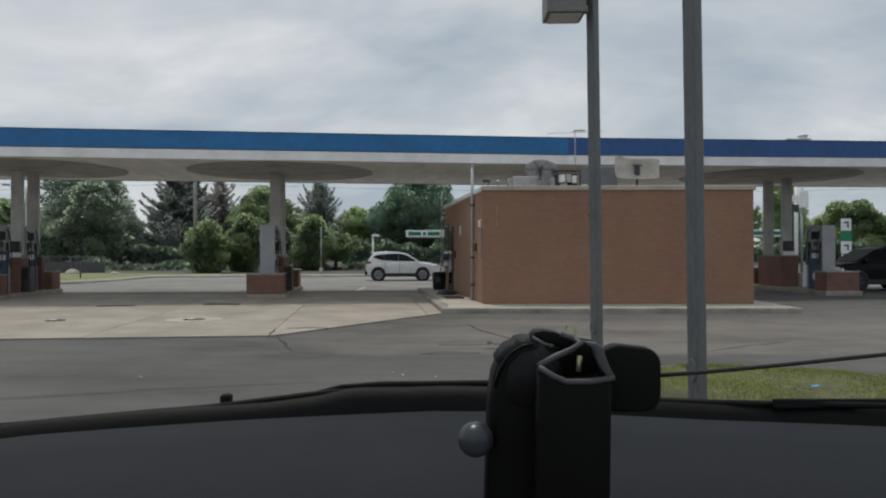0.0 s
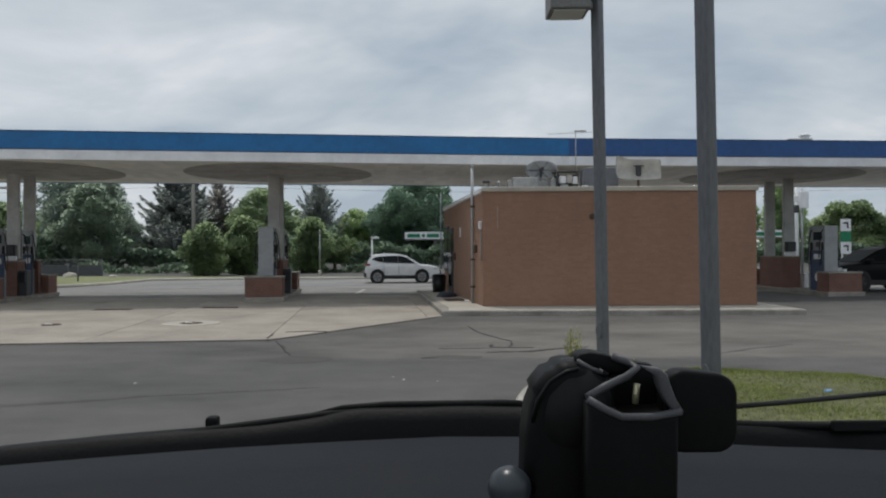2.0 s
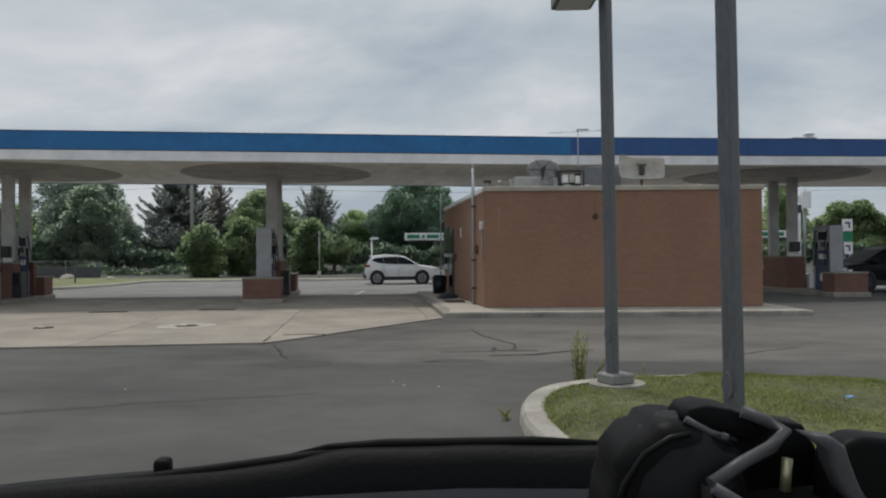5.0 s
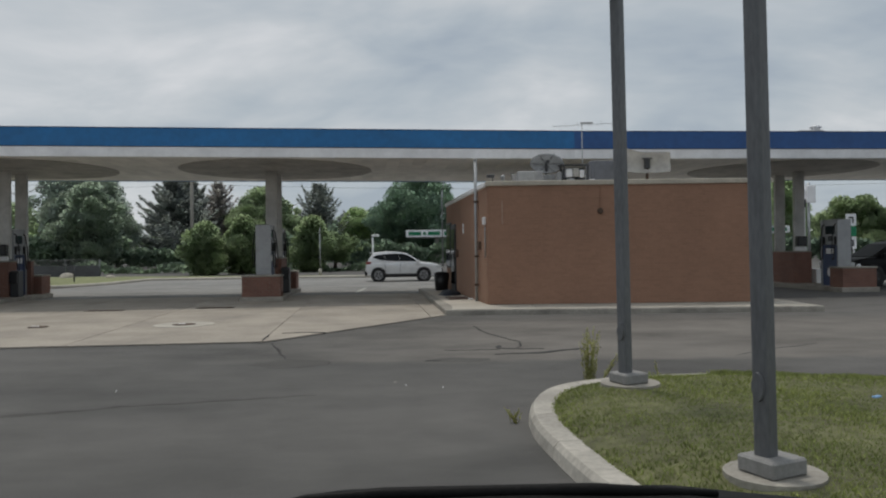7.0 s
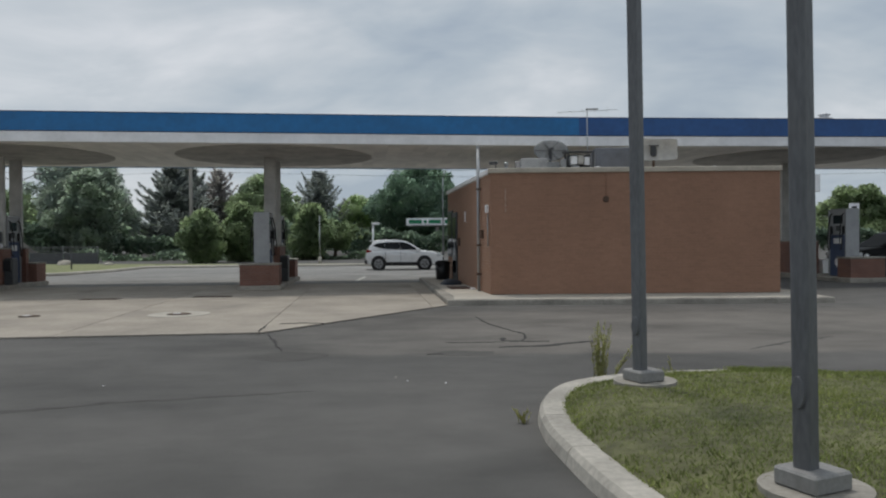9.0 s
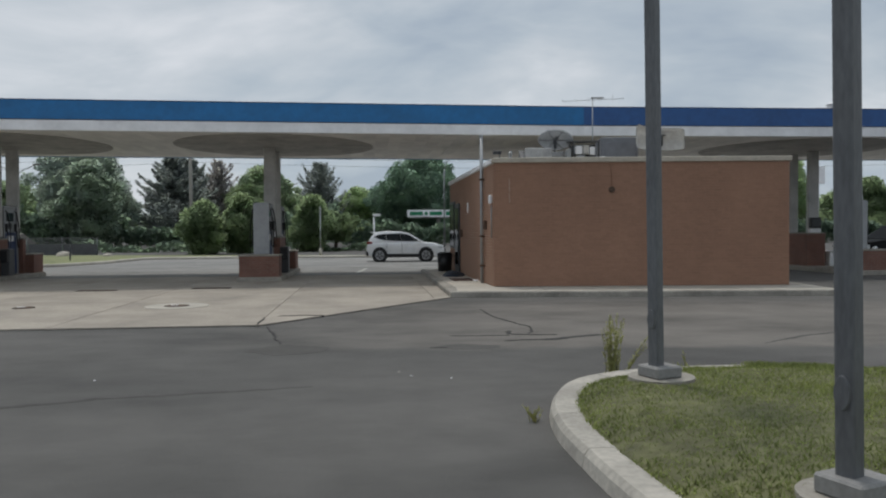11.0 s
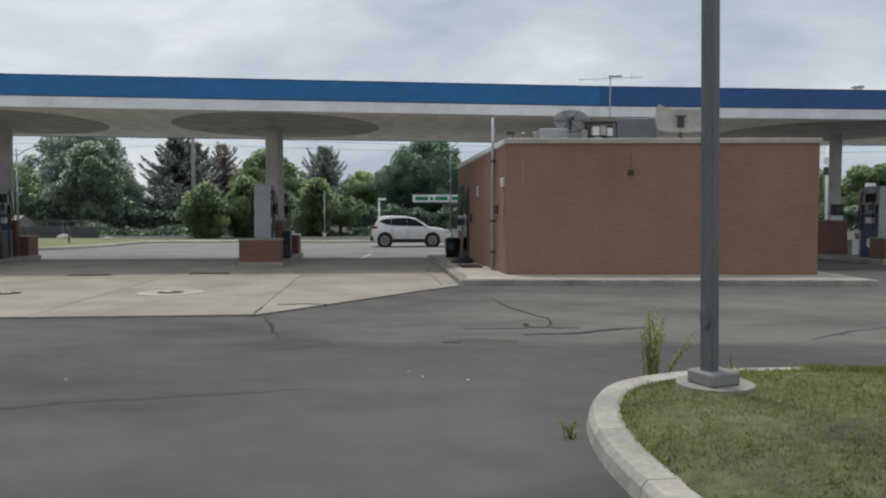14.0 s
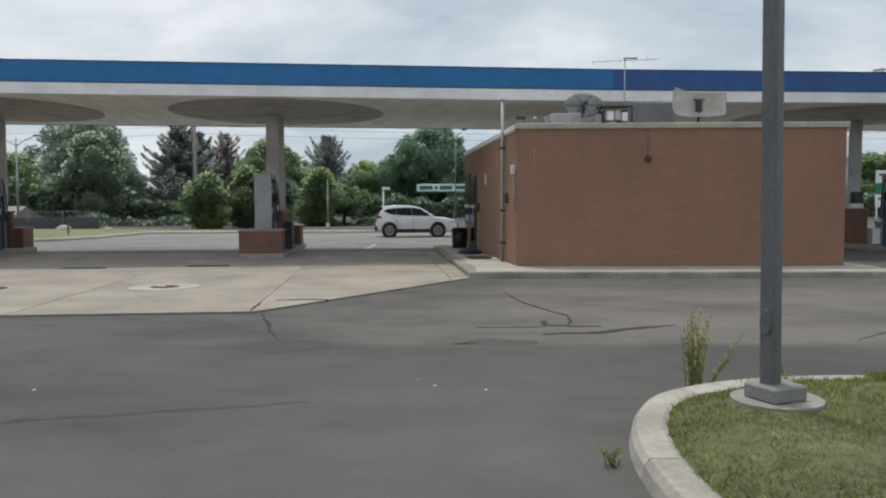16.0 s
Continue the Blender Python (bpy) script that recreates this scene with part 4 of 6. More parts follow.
def broad_tree(name, x, y, w, h, leaf, label, seed, low=0.1, n=5200, size=0.24, lumps=26, rough=0.55, group="trees"):
    """A broad-leaved tree w wide and h high: trunk, limbs and a crown of many uneven leaf sprays with gaps."""
    rng = random.Random(seed)
    t = thing(name, pose(x, y, -0.05), label, "tree" if "tree" in name else "shrub", group)
    part("trunk", trunk_mesh(h * 0.72, 0.035 * h + 0.03, 9, rng, w * 0.42), BARK, t, "grey-brown trunk and limbs")
    balls = []
    shift = Vector((seed * 3.1, 0, 0))

    def reach(a, u):
        """How far out the crown goes, by direction and height: a bell broken by bays and shoulders."""
        f = math.sin(math.pi * min(1, 0.14 + 0.80 * u ** 0.85)) ** 0.65
        return w * 0.5 * f * (1.0 + rough * noise.noise(Vector((math.cos(a) * 1.5, math.sin(a) * 1.5, u * 3.4)) + shift))
    for k in range(lumps * (5 if group == "shrubs" else 3)):
        u = rng.random()
        a = rng.uniform(0, 2 * math.pi)
        r = min(w, h * (1 - low)) * rng.choice((0.06, 0.08, 0.10, 0.13, 0.17)) * rng.uniform(0.85, 1.2)
        rr = max(0.0, reach(a, u) - r * 0.8) * rng.uniform(0.35, 1.04) ** 0.5
        top = h * (0.97 + 0.09 * noise.noise(Vector((math.cos(a) * 2, math.sin(a) * 2, 0.3)) + shift))
        z = low * h + (top - low * h) * (0.05 + 0.93 * u)
        balls.append((Vector((rr * math.cos(a), rr * math.sin(a), min(z, h - r * 0.6))), r))
    cs, hearts = [], []
    core = Vector((0, 0, h * (low + 0.42 * (1 - low))))
    tot = sum(r * r for _, r in balls)
    for c, r in balls:
        for _ in range(int(n * 2.2 * r * r / tot)):
            d = Vector((rng.gauss(0, 1), rng.gauss(0, 1), rng.gauss(0, 1))).normalized()
            q = r * rng.uniform(0.3, 1.25) ** 0.7
            cs.append(c + Vector((d.x, d.y, d.z * 0.72 - 0.12 * abs(d.x))) * q)
            hearts.append(c * 0.35 + core * 0.65 - Vector((0, 0, 0.2 * r)))
    for _ in range(int(n * (0.9 if group == "shrubs" else 0.5))):
        u = rng.random()
        a = rng.uniform(0, 2 * math.pi)
        rr = reach(a, u) * 0.82 * math.sqrt(rng.random())
        cs.append(Vector((rr * math.cos(a), rr * math.sin(a), h * (low + (1 - low) * (0.03 + 0.84 * u)))))
        hearts.append(core)
    vs, fs, ns = leaf_quads(cs, size * 0.78, rng, hearts)
    mesh_part("crown", vs, fs, leaf, t, "loose leafy crown", ns)
    return t


def conifer(name, x, y, w, h, leaf, label, seed, n=5200, size=0.22, lift=0.25):
    """A spruce or pine: uneven boughs that sag and turn up at the tip, feathered with needle sprays."""
    rng = random.Random(seed)
    t = thing(name, pose(x, y, -0.05), label, "tree", "trees")
    part("trunk", tube([(0, 0, 0), (0.02, 0.03, h * 0.5), (0, 0, h * 0.98)], [0.022 * h, 0.014 * h, 0.012], 8), BARK, t, "straight dark trunk")
    bm = bm_new()
    vs, fs, ns = [], [], []
    tiers = int(h * 3.1)
    for k in range(tiers):
        f = k / tiers
        z = h * (0.04 + 0.93 * f)
        L_ = w * 0.5 * (1 - f) ** 0.72 * rng.uniform(0.7, 1.25) + 0.22
        m = rng.randint(4, 6) if f > 0.5 else rng.randint(6, 8)
        a0 = rng.uniform(0, 6.28)
        for b in range(m):
            a = a0 + 2 * math.pi * b / m + rng.uniform(-0.4, 0.4)
            l = L_ * rng.uniform(0.5, 1.15)
            d = Vector((math.cos(a), math.sin(a), 0))
            up = lift * rng.uniform(0.5, 1.5) * (0.5 + f)
            at = lambda s: Vector((0, 0, z)) + d * l * s + Vector((0, 0, l * (up * s * s - 0.14 * math.sin(math.pi * s))))
            add_tube(bm, [tuple(at(0)), tuple(at(0.5)), tuple(at(1.0))], [0.02, 0.012, 0.004], 4)
            q = max(6, int(n / (tiers * m) * (0.35 + 1.4 * l / (w * 0.5))))
            for _ in range(q):
                s = rng.uniform(0.08, 1.03)
                across = d.cross(Vector((0, 0, 1))) * rng.choice((-1, 1))
                c = at(s) + across * abs(rng.gauss(0, 0.145 * l + 0.05)) * (1.25 - s) + Vector((0, 0, rng.gauss(-0.06, 0.085)))
                way = (d * rng.uniform(0.4, 1.0) + across * rng.uniform(0, 0.9) + Vector((0, 0, rng.uniform(-0.25, 0.55)))).normalized()
                side = way.cross(Vector((rng.gauss(0, 1), rng.gauss(0, 1), rng.gauss(0, 1)))).normalized()
                sz = size * rng.uniform(0.8, 1.7)
                face = way.cross(side)
                out = (d * 0.55 + Vector((0, 0, 0.8))).normalized()
                if face.dot(out) < 0:
                    side, face = -side, -face
                ns += [(out * 0.65 + face * 0.35).normalized()] * 4
                i = len(vs)
                vs += [c - way * sz * 0.7, c - side * sz * 0.26, c + way * sz, c + side * sz * 0.26]
                fs += [(i, i + 1, i + 3), (i + 1, i + 2, i + 3)]
    part("bough", bm, BARK, t, "thin drooping boughs")
    mesh_part("crown", vs, fs, leaf, t, "dark needled crown", ns)
    return t


broad_tree("oak_tree", -42.6, 68.9, 12.3, 11.6, LEAF_DARK_HAZED, "tall spreading dark green broad-leaved tree", 11, 0.04, 22562, 0.26, 40)
broad_tree("maple_tree", -38.3, 61.0, 6.8, 9.3, LEAF_OAK, "green broad-leaved tree before a taller dark one", 13, 0.03, 10000, 0.24, 30)
broad_tree("oak_tree", -51.2, 79.4, 9.0, 6.2, LEAF_LIGHT, "pale green broad-leaved tree beside a house", 12, 0.05, 9025, 0.26)
conifer("spruce_tree", -37.0, 80.9, 14.5, 12.4, NEEDLE, "tall dark spruce with drooping boughs", 21, 70000, 0.19, 0.2)
conifer("spruce_tree", -35.9, 84.5, 12.5, 12.0, NEEDLE, "dark spruce behind a utility pole", 22, 46000, 0.19, 0.22)
conifer("spruce_tree", -32.5, 86.1, 10.0, 11.8, NEEDLE_BROWN, "thin brownish spruce with open boughs", 23, 24000, 0.18, 0.4)
broad_tree("shrub", -17.85, 34.0, 3.15, 3.8, LEAF_SHRUB, "rounded green shrub by the grass strip", 31, 0.0, 7820, 0.13, 26, 0.95, group="shrubs")
broad_tree("shrub", -15.85, 36.0, 3.0, 4.3, LEAF_SHRUB, "tall narrow green shrub", 32, 0.0, 7600, 0.13, 22, 0.95, group="shrubs")
broad_tree("maple_tree", -26.3, 86.9, 12.5, 10.6, LEAF_MID, "green broad-leaved tree behind the shrubs", 41, 0.05, 19000, 0.26)
conifer("spruce_tree", -20.8, 98.9, 11.5, 12.6, NEEDLE, "dark spruce with a ragged top", 24, 32000, 0.2, 0.5)
broad_tree("shrub", -11.5, 40.0, 3.2, 4.4, LEAF_SHRUB, "bright green leafy shrub", 33, 0.0, 6800, 0.13, 24, 0.95, group="shrubs")
broad_tree("shrub", -10.0, 42.0, 3.9, 3.2, LEAF_SHRUB, "low spreading green tree on a thin trunk", 34, 0.28, 5440, 0.13, 22, 0.95, group="shrubs")
broad_tree("maple_tree", -15.0, 101.9, 9.5, 8.6, LEAF_LIGHT, "pale green broad-leaved tree", 42, 0.05, 9975, 0.26)
broad_tree("maple_tree", -4.9, 97.0, 17.6, 13.0, LEAF_DEEP, "large rounded deep green maple", 43, 0.05, 33000, 0.26, 46)
broad_tree("maple_tree", 5.7, 99.0, 11.5, 10.6, LEAF_DEEP, "rounded deep green maple", 44, 0.05, 12350, 0.26)
broad_tree("maple_tree", 49.0, 93.0, 7.6, 12.0, LEAF_LIGHT, "pale green tree behind the pump island", 45, 0.05, 9500, 0.26)
broad_tree("maple_tree", 51.2, 77.9, 11.6, 7.8, LEAF_SHRUB, "green broad-leaved tree beyond the canopy", 46, 0.05, 13062, 0.26)
broad_tree("maple_tree", 60.4, 80.9, 12.0, 7.6, LEAF_SHRUB, "green broad-leaved tree beyond the canopy", 47, 0.05, 13062, 0.26)
broad_tree("maple_tree", -60.2, 83.9, 11.2, 8.6, LEAF_MID, "green broad-leaved tree beyond the house", 48, 0.05, 9975, 0.26)

# hedges and woods closing the distance, past counting
rng = random.Random(77)
cs = []
for k in range(34000):
    x = rng.uniform(-75, 75)
    hh = 3.3 + 0.6 * math.sin(0.35 * x) + 0.4 * math.sin(0.9 * x + 1.3) + 0.35 * math.sin(2.3 * x) + rng.gauss(0, 0.25)
    if x > 30:
        hh *= 0.58
    elif -13 < x < 4:
        hh *= 0.72
    elif -36 < x < -24:
        hh *= 0.5
    cs.append(Vector((x, 63 + 2.0 * rng.random() - 0.01 * x, max(0.0, hh) * math.sqrt(rng.random()))))
vs, fs, ns = leaf_quads(cs, 0.30, rng)
hedge = mesh_part("far_woods", vs, fs, LEAF_HEDGE, None, "", ns)
tagged(hedge, "dark hedge and undergrowth closing the distance", "hedge", kind="stuff")
cs = []
for k in range(7000):
    x = rng.uniform(-60, -3)
    hh = 0.5 + 0.3 * math.sin(0.8 * x) + 0.2 * math.sin(2.1 * x)
    cs.append(Vector((x, 40 + 3.0 * rng.random(), max(0.15, hh) * math.sqrt(rng.random()))))
vs, fs, ns = leaf_quads(cs, 0.2, rng)
tagged(mesh_part("undergrowth", vs, fs, LEAF_SHADE, None, "", ns), "low dark undergrowth beneath the trees", "undergrowth", kind="stuff")
cs = []
for k in range(16000):
    x = rng.uniform(-170, 170)
    hh = 4.6 + 1.3 * math.sin(0.11 * x) + 0.8 * math.sin(0.37 * x + 1.0) + 0.6 * math.sin(1.3 * x)
    cs.append(Vector((x, 150 + 3.0 * rng.random(), 1.55 * hh * math.sqrt(rng.random()))))
vs, fs, ns = leaf_quads(cs, 0.8, rng)
tagged(mesh_part("far_woods", vs, fs, LEAF_MID, None, "", ns), "far line of green woods", "woods", kind="stuff")

# chain-link fence
fence = thing("chain_link_fence", pose(0, 0, 0), "grey chain-link fence in front of the trees", "fence")
fp = [(-46 + 2.4 * k, 33.2 - 0.045 * (2.4 * k)) for k in range(10)]
for x, y in fp:
    part("post", rod((x, y, -0.05), (x, y, 1.22), 0.03, 0.03, 6), WIRE, fence)
part("top_rail", tube([(x, y, 1.18) for x, y in fp], 0.022, 6), WIRE, fence)
bm = bm_new()
for (x0, y0), (x1, y1) in zip(fp, fp[1:]):
    for k in range(-12, 28):
        for lean in (-1, 1):
            # one slanting wire, cut off at the panel's ends
            a, b = k / 16, k / 16 + lean * 0.48
            za, zb = 0.05, 1.16
            if max(a, b) <= 0 or min(a, b) >= 1:
                continue
            t0, t1 = sorted(((0 - a) / (b - a), (1 - a) / (b - a)))
            t0, t1 = max(0, t0), min(1, t1)
            if t1 - t0 < 0.05:
                continue
            p = [(x0 + (x1 - x0) * (a + (b - a) * t), y0 + (y1 - y0) * (a + (b - a) * t), za + (zb - za) * t) for t in (t0, t1)]
            add_rod(bm, p[0], p[1], 0.006, 0.006, 3, False)
FABRIC = surface("fence_fabric", (0.125, 0.128, 0.13), 0.9, grain=60, vary=0.2, stain=1.5, stains=0.3, bump=0.004)
for (x0, y0), (x1, y1) in list(zip(fp, fp[1:]))[-3:]:
    part("screen_fabric", prism([(x0 + 0.05, y0 + 0.03), (x1 - 0.05, y1 + 0.03), (x1 - 0.05, y1 + 0.04), (x0 + 0.05, y0 + 0.04)], 0.06, 0.80), FABRIC, fence, "dark screening fabric")
tagged(part("wire_mesh", bm, WIRE, fence, "woven wire mesh"), kind="stuff")


def boulder(x, y, z, sx, sy, sz, material, label, seed, name="boulder"):
    bm = bm_new()
    bmesh.ops.create_icosphere(bm, subdivisions=3, radius=1.0)
    for v in bm.verts:
        k = 1 + 0.16 * noise.noise(v.co * 1.3 + Vector((seed, 0, 0))) + 0.05 * noise.noise(v.co * 4 + Vector((0, seed, 0)))
        v.co = Vector((v.co.x * sx * k, v.co.y * sy * k, max(-0.2, v.co.z) * sz * k))
    for f in bm.faces:
        f.smooth = True
    ob = piece(name, bm, material, label, "rock")
    ob.matrix_basis = pose(x, y, z, 0, 0, seed * 40)
    return ob


ROCK = surface("pale_rock", (0.46, 0.42, 0.36), 0.85, grain=12, vary=0.2, stain=3, stains=0.3, bump=0.02)
boulder(-25.0, 29.0, 0.10, 0.55, 0.35, 0.32, ROCK, "pale boulder on the grass strip", 2)
boulder(-21.9, 28.2, 0.10, 0.40, 0.30, 0.16, ROCK, "flat pale boulder on the grass strip", 3)

# street furniture beyond the lot
sp = thing("street_light", pose(-33.0, 38.0, -0.03), "pale twin-arm street light", "street light")
part("pole", tube([(0, 0, 0), (0, 0, 6.5)], [0.09, 0.055], 8), STEEL, sp)
for sgn in (-1, 1):
    a = part("arm", tube([(0, 0, 5.9), (sgn * 0.7, 0, 6.35), (sgn * 1.5, 0, 6.65)], 0.035, 6), STEEL, sp)
    part("lamp", box(sgn * 1.55 - 0.28, sgn * 1.55 + 0.28, -0.1, 0.1, 6.6, 6.72, 0.04), LAMP_GREY, a)
sp = thing("street_light", pose(-1.4, 54.0, -0.03), "tall grey street light with a curved arm", "street light")
part("pole", tube([(0, 0, 0), (0, 0, 6.9), (0.05, 0, 7.4)], [0.10, 0.07, 0.06], 8), STEEL, sp)
arm = part("arm", tube([(0.05, 0, 7.3), (0.2, 0, 8.0), (0.75, 0, 8.5)], 0.04, 6), STEEL, sp)
part("lamp", box(0.6, 1.1, -0.12, 0.12, 8.45, 8.58, 0.04), LAMP_GREY, arm)
sp = thing("lot_lamp", pose(-5.76, 30.0, -0.02), "small pale lamp post with a square head", "lamp post")
part("pole", rod((0, 0, 0), (0, 0, 2.5), 0.06, 0.05, 8), WHITE, sp)
part("lamp", box(-0.08, 0.42, -0.12, 0.12, 2.48, 2.62, 0.02), WHITE, sp)
sp = thing("utility_pole", pose(-20.75, 40.0, -0.03), "weathered wooden utility pole with cables", "utility pole")
part("pole", rod((0, 0, 0), (0, 0, 9.4), 0.17, 0.12, 10), WOOD, sp)
part("crossarm", box(-1.0, 1.0, -0.06, 0.06, 8.7, 8.82, 0.01), WOOD, sp)
sp = thing("utility_pole", pose(52.0, 40.0, -0.03), "weathered wooden utility pole with cables", "utility pole")
part("pole", rod((0, 0, 0), (0, 0, 9.4), 0.17, 0.12, 10), WOOD, sp)
part("crossarm", box(-1.0, 1.0, -0.06, 0.06, 8.7, 8.82, 0.01), WOOD, sp)
for zz, sag in ((8.85, 1.1), (7.5, 0.9), (6.9, 0.75)):
    for xa, xb in ((-92.0, -20.75), (-20.75, 52.0)):
        pts = [(xa + (xb - xa) * k / 24, 39.9, zz - sag * 4 * (k / 24) * (1 - k / 24)) for k in range(25)]
        piece("overhead_cable", tube(pts, 0.009, 4), RUBBER, "black overhead cable between utility poles", "cable", group="overhead cables")
sp = thing("sign_post", pose(-8.75, 27.5, 0.0), "thin steel post on the grass edge", "post")
part("post", rod((0, 0, 0), (0, 0, 3.0), 0.036, 0.03, 8), STEEL, sp)
part("base", rod((0, 0, 0), (0, 0, 0.5), 0.11, 0.10, 10), CONCRETE_LIGHT, sp, "pale concrete foot")
sp = thing("delineator_post", pose(-20.6, 21.0, 0.0), "thin dark post at the kerb", "post")
part("post", rod((0, 0, 0), (0, 0, 0.9), 0.04, 0.04, 8), DARK_GREY, sp)

# fuel station across the street
fc = thing("far_canopy", pose(-6.3, 80.0, 0), "distant canopy with a green and white fascia", "canopy")
part("fascia", box(0, 50, 0, 8, 3.35, 4.28, 0.02), WHITE, fc, "white fascia")
for x0, x1 in ((0.35, 2.0), (2.9, 4.5), (5.0, 30.0), (31.0, 49.6)):
    part("green_band", box(x0, x1, -0.03, 0.005, 3.58, 4.06, 0.01), GREEN, fc, "green band")
part("emblem", disc_side(2.45, -0.05, 3.82, 0.42, 0.08), WHITE, fc, "round pale emblem")
part("emblem_heart", disc_side(2.45, -0.1, 3.82, 0.22, 0.04), GREEN, fc)
for x in (4, 18, 32, 46):
    part("column", box(x - 0.25, x + 0.25, 3.7, 4.3, 0, 3.35), COLUMN, fc)
ps = thing("price_sign", pose(40.9, 60.0, 0), "tall white and green price sign", "sign")
for x in (-0.32, 0.32):
    part("post", box(x - 0.06, x + 0.06, -0.06, 0.06, 0, 4.7), WHITE, ps)
for z0, z1, mm in ((3.6, 4.85, WHITE), (2.5, 3.55, GREEN), (1.2, 2.45, WHITE)):
    p = part("panel", box(-0.54, 0.54, -0.15, -0.062, z0, z1, 0.02), mm, ps)
    if mm is WHITE:
        part("dark_bar", box(-0.26, 0.26, -0.17, -0.152, z0 + 0.75, z0 + 0.93), DARK_GREY, p)
        part("dark_bar", box(0.1, 0.26, -0.17, -0.152, z0 + 0.3, z0 + 0.74), DARK_GREY, p)
sg = thing("signal_post", pose(21.9, 30.0, 0), "white post with grey boxes and small signs", "post")
part("post", rod((0, 0, 0), (0, 0, 5.8), 0.13, 0.11, 10), WHITE, sg)
part("post", rod((0.45, 0.2, 0), (0.45, 0.2, 5.6), 0.09, 0.08, 10), STEEL, sg)
for z0, z1 in ((4.3, 5.4),):
    part("box", box(0.2, 0.75, -0.15, 0.15, z0, z1, 0.02), WHITE, sg)
part("sign", box(-0.35, 0.1, -0.2, -0.16, 4.7, 5.1, 0.01), WHITE, sg)
part("sign", box(-0.35, 0.1, -0.2, -0.16, 4.0, 4.5, 0.01), DARK_GREY, sg)

house = thing("house", pose(-47.3, 54.0, -2.1), "low house with a tan roof behind the trees", "house")
part("wall", box(-3.5, 3.5, 0, 6, 0, 2.3), WALK, house)
part("roof", extrude_profile([(-0.5, 2.2), (6.5, 2.2), (3.0, 3.7)], -4, 4, 0.02), ROOF_TILE, house, "tan shingle roof")
w = part("window", box(-1.2, 0.2, -0.03, 0.02, 0.9, 1.9), WHITE, house)
part("pane", box(-1.12, 0.12, -0.04, -0.031, 0.98, 1.82), CAR_GLASS, w)

# ---- on the shop ----
def on_side(name, s, off, bm, material, label, cat):
    ob = piece(name, bm, material, label, cat)
    x, y = side_pt(s, off)
    ob.matrix_basis = pose(x, y, 0, 0, 0, math.degrees(math.atan2(-SIDE.x, SIDE.y)))
    return ob


px, py = side_pt(1.42, 0.075)
pipe = thing("standpipe", pose(px, py, 0), "grey vertical steel pipe clamped to the brick side wall", "pipe")
part("pipe", rod((0, 0, 0.12), (0, 0, 3.86), 0.042, 0.042, 12), STEEL, pipe)
part("cap", rod((0, 0, 3.86), (0, 0, 3.9), 0.055, 0.05, 12), STEEL, pipe)
for z in (0.55, 1.3, 2.75):
    part("clamp", box(-0.06, 0.085, -0.06, 0.06, z, z + 0.05, 0.008), RUST, pipe, "rusty clamp")
on_side("wall_light", 0.3, 0.0, box(-0.09, 0.0, -0.05, 0.05, 2.12, 2.32, 0.02, 2), WHITE, "small white wall light on the brick side wall", "wall light")
on_side("conduit", 0.3, 0.0, rod((-0.025, 0, 1.3), (-0.025, 0, 2.098), 0.016, 0.016, 8), STEEL, "thin conduit below the wall light", "conduit")
on_side("alarm_box", 1.12, 0.0, box(-0.09, 0.0, -0.09, 0.09, 1.5, 1.72, 0.015), RUST, "dark red alarm box on the brick wall", "alarm box")
on_side("alarm_box", 5.5, 0.0, box(-0.09, 0.0, -0.09, 0.09, 1.28, 1.52, 0.015), RUST, "dull red extinguisher cabinet on the brick wall", "cabinet")
dr = on_side("door_1", 6.5, 0.0, box(-0.05, 0.0, -0.5, 0.5, 0.132, 2.35, 0.01), DARK_GREY, "dark framed glass shop door", "door")
dr["kind"] = "structure"
part("pane", box(-0.065, -0.051, -0.4, 0.4, 0.4, 2.2, 0.004), CAR_GLASS, dr, "dark reflecting glass")
part("door_handle", rod((-0.10, -0.34, 1.0), (-0.10, -0.34, 1.4), 0.015, 0.015, 8), STEEL, dr)
wn = on_side("window_1", 7.75, 0.0, box(-0.05, 0.0, -0.62, 0.62, 0.9, 2.45, 0.01), DARK_GREY, "dark framed shop window", "window")
wn["kind"] = "structure"
part("pane", box(-0.062, -0.051, -0.55, 0.55, 0.97, 2.38, 0.003), CAR_GLASS, wn, "dark reflecting glass")
on_side("notice", 4.3, 0.0, box(-0.02, 0.0, -0.08, 0.08, 2.0, 2.3), WHITE, "small white notice fixed to the brick wall", "notice")
vent = thing("wall_vent", pose(2.77, 0, 2.42), "small rusty round vent in the brick wall", "vent")
part("flange", disc_side(0, -0.012, 0, 0.075, 0.03, 24), RUST, vent, "rusty flange")
part("hood", disc_side(0, -0.04, 0, 0.05, 0.05, 20), RUST, vent)
piece("wall_conduit", rod((2.77, -0.012, 2.50), (2.77, -0.012, 3.06), 0.005, 0.005, 6), BRICK, "thin painted conduit running up the brick wall", "conduit")
rng = random.Random(8)
left = [(0.345 + 0.012 * noise.noise(Vector((k * 0.7, 0, 0))), 2.12 + 0.057 * k) for k in range(11)]
right = [(x + rng.uniform(0.010, 0.026), z) for x, z in left]
bm = extrude_profile([(x, z) for x, z in left] + right[::-1], -0.0072, -0.0042)
bmesh.ops.rotate(bm, verts=bm.verts, cent=(0, 0, 0), matrix=Matrix(((0, 1, 0), (1, 0, 0), (0, 0, 1))))
bmesh.ops.recalc_face_normals(bm, faces=bm.faces)
part("mineral_streak", bm, surface("mineral_bloom", (0.43, 0.32, 0.26), 0.9, grain=30, vary=0.2, bump=0.0), shop, "pale mineral streak down the brick")
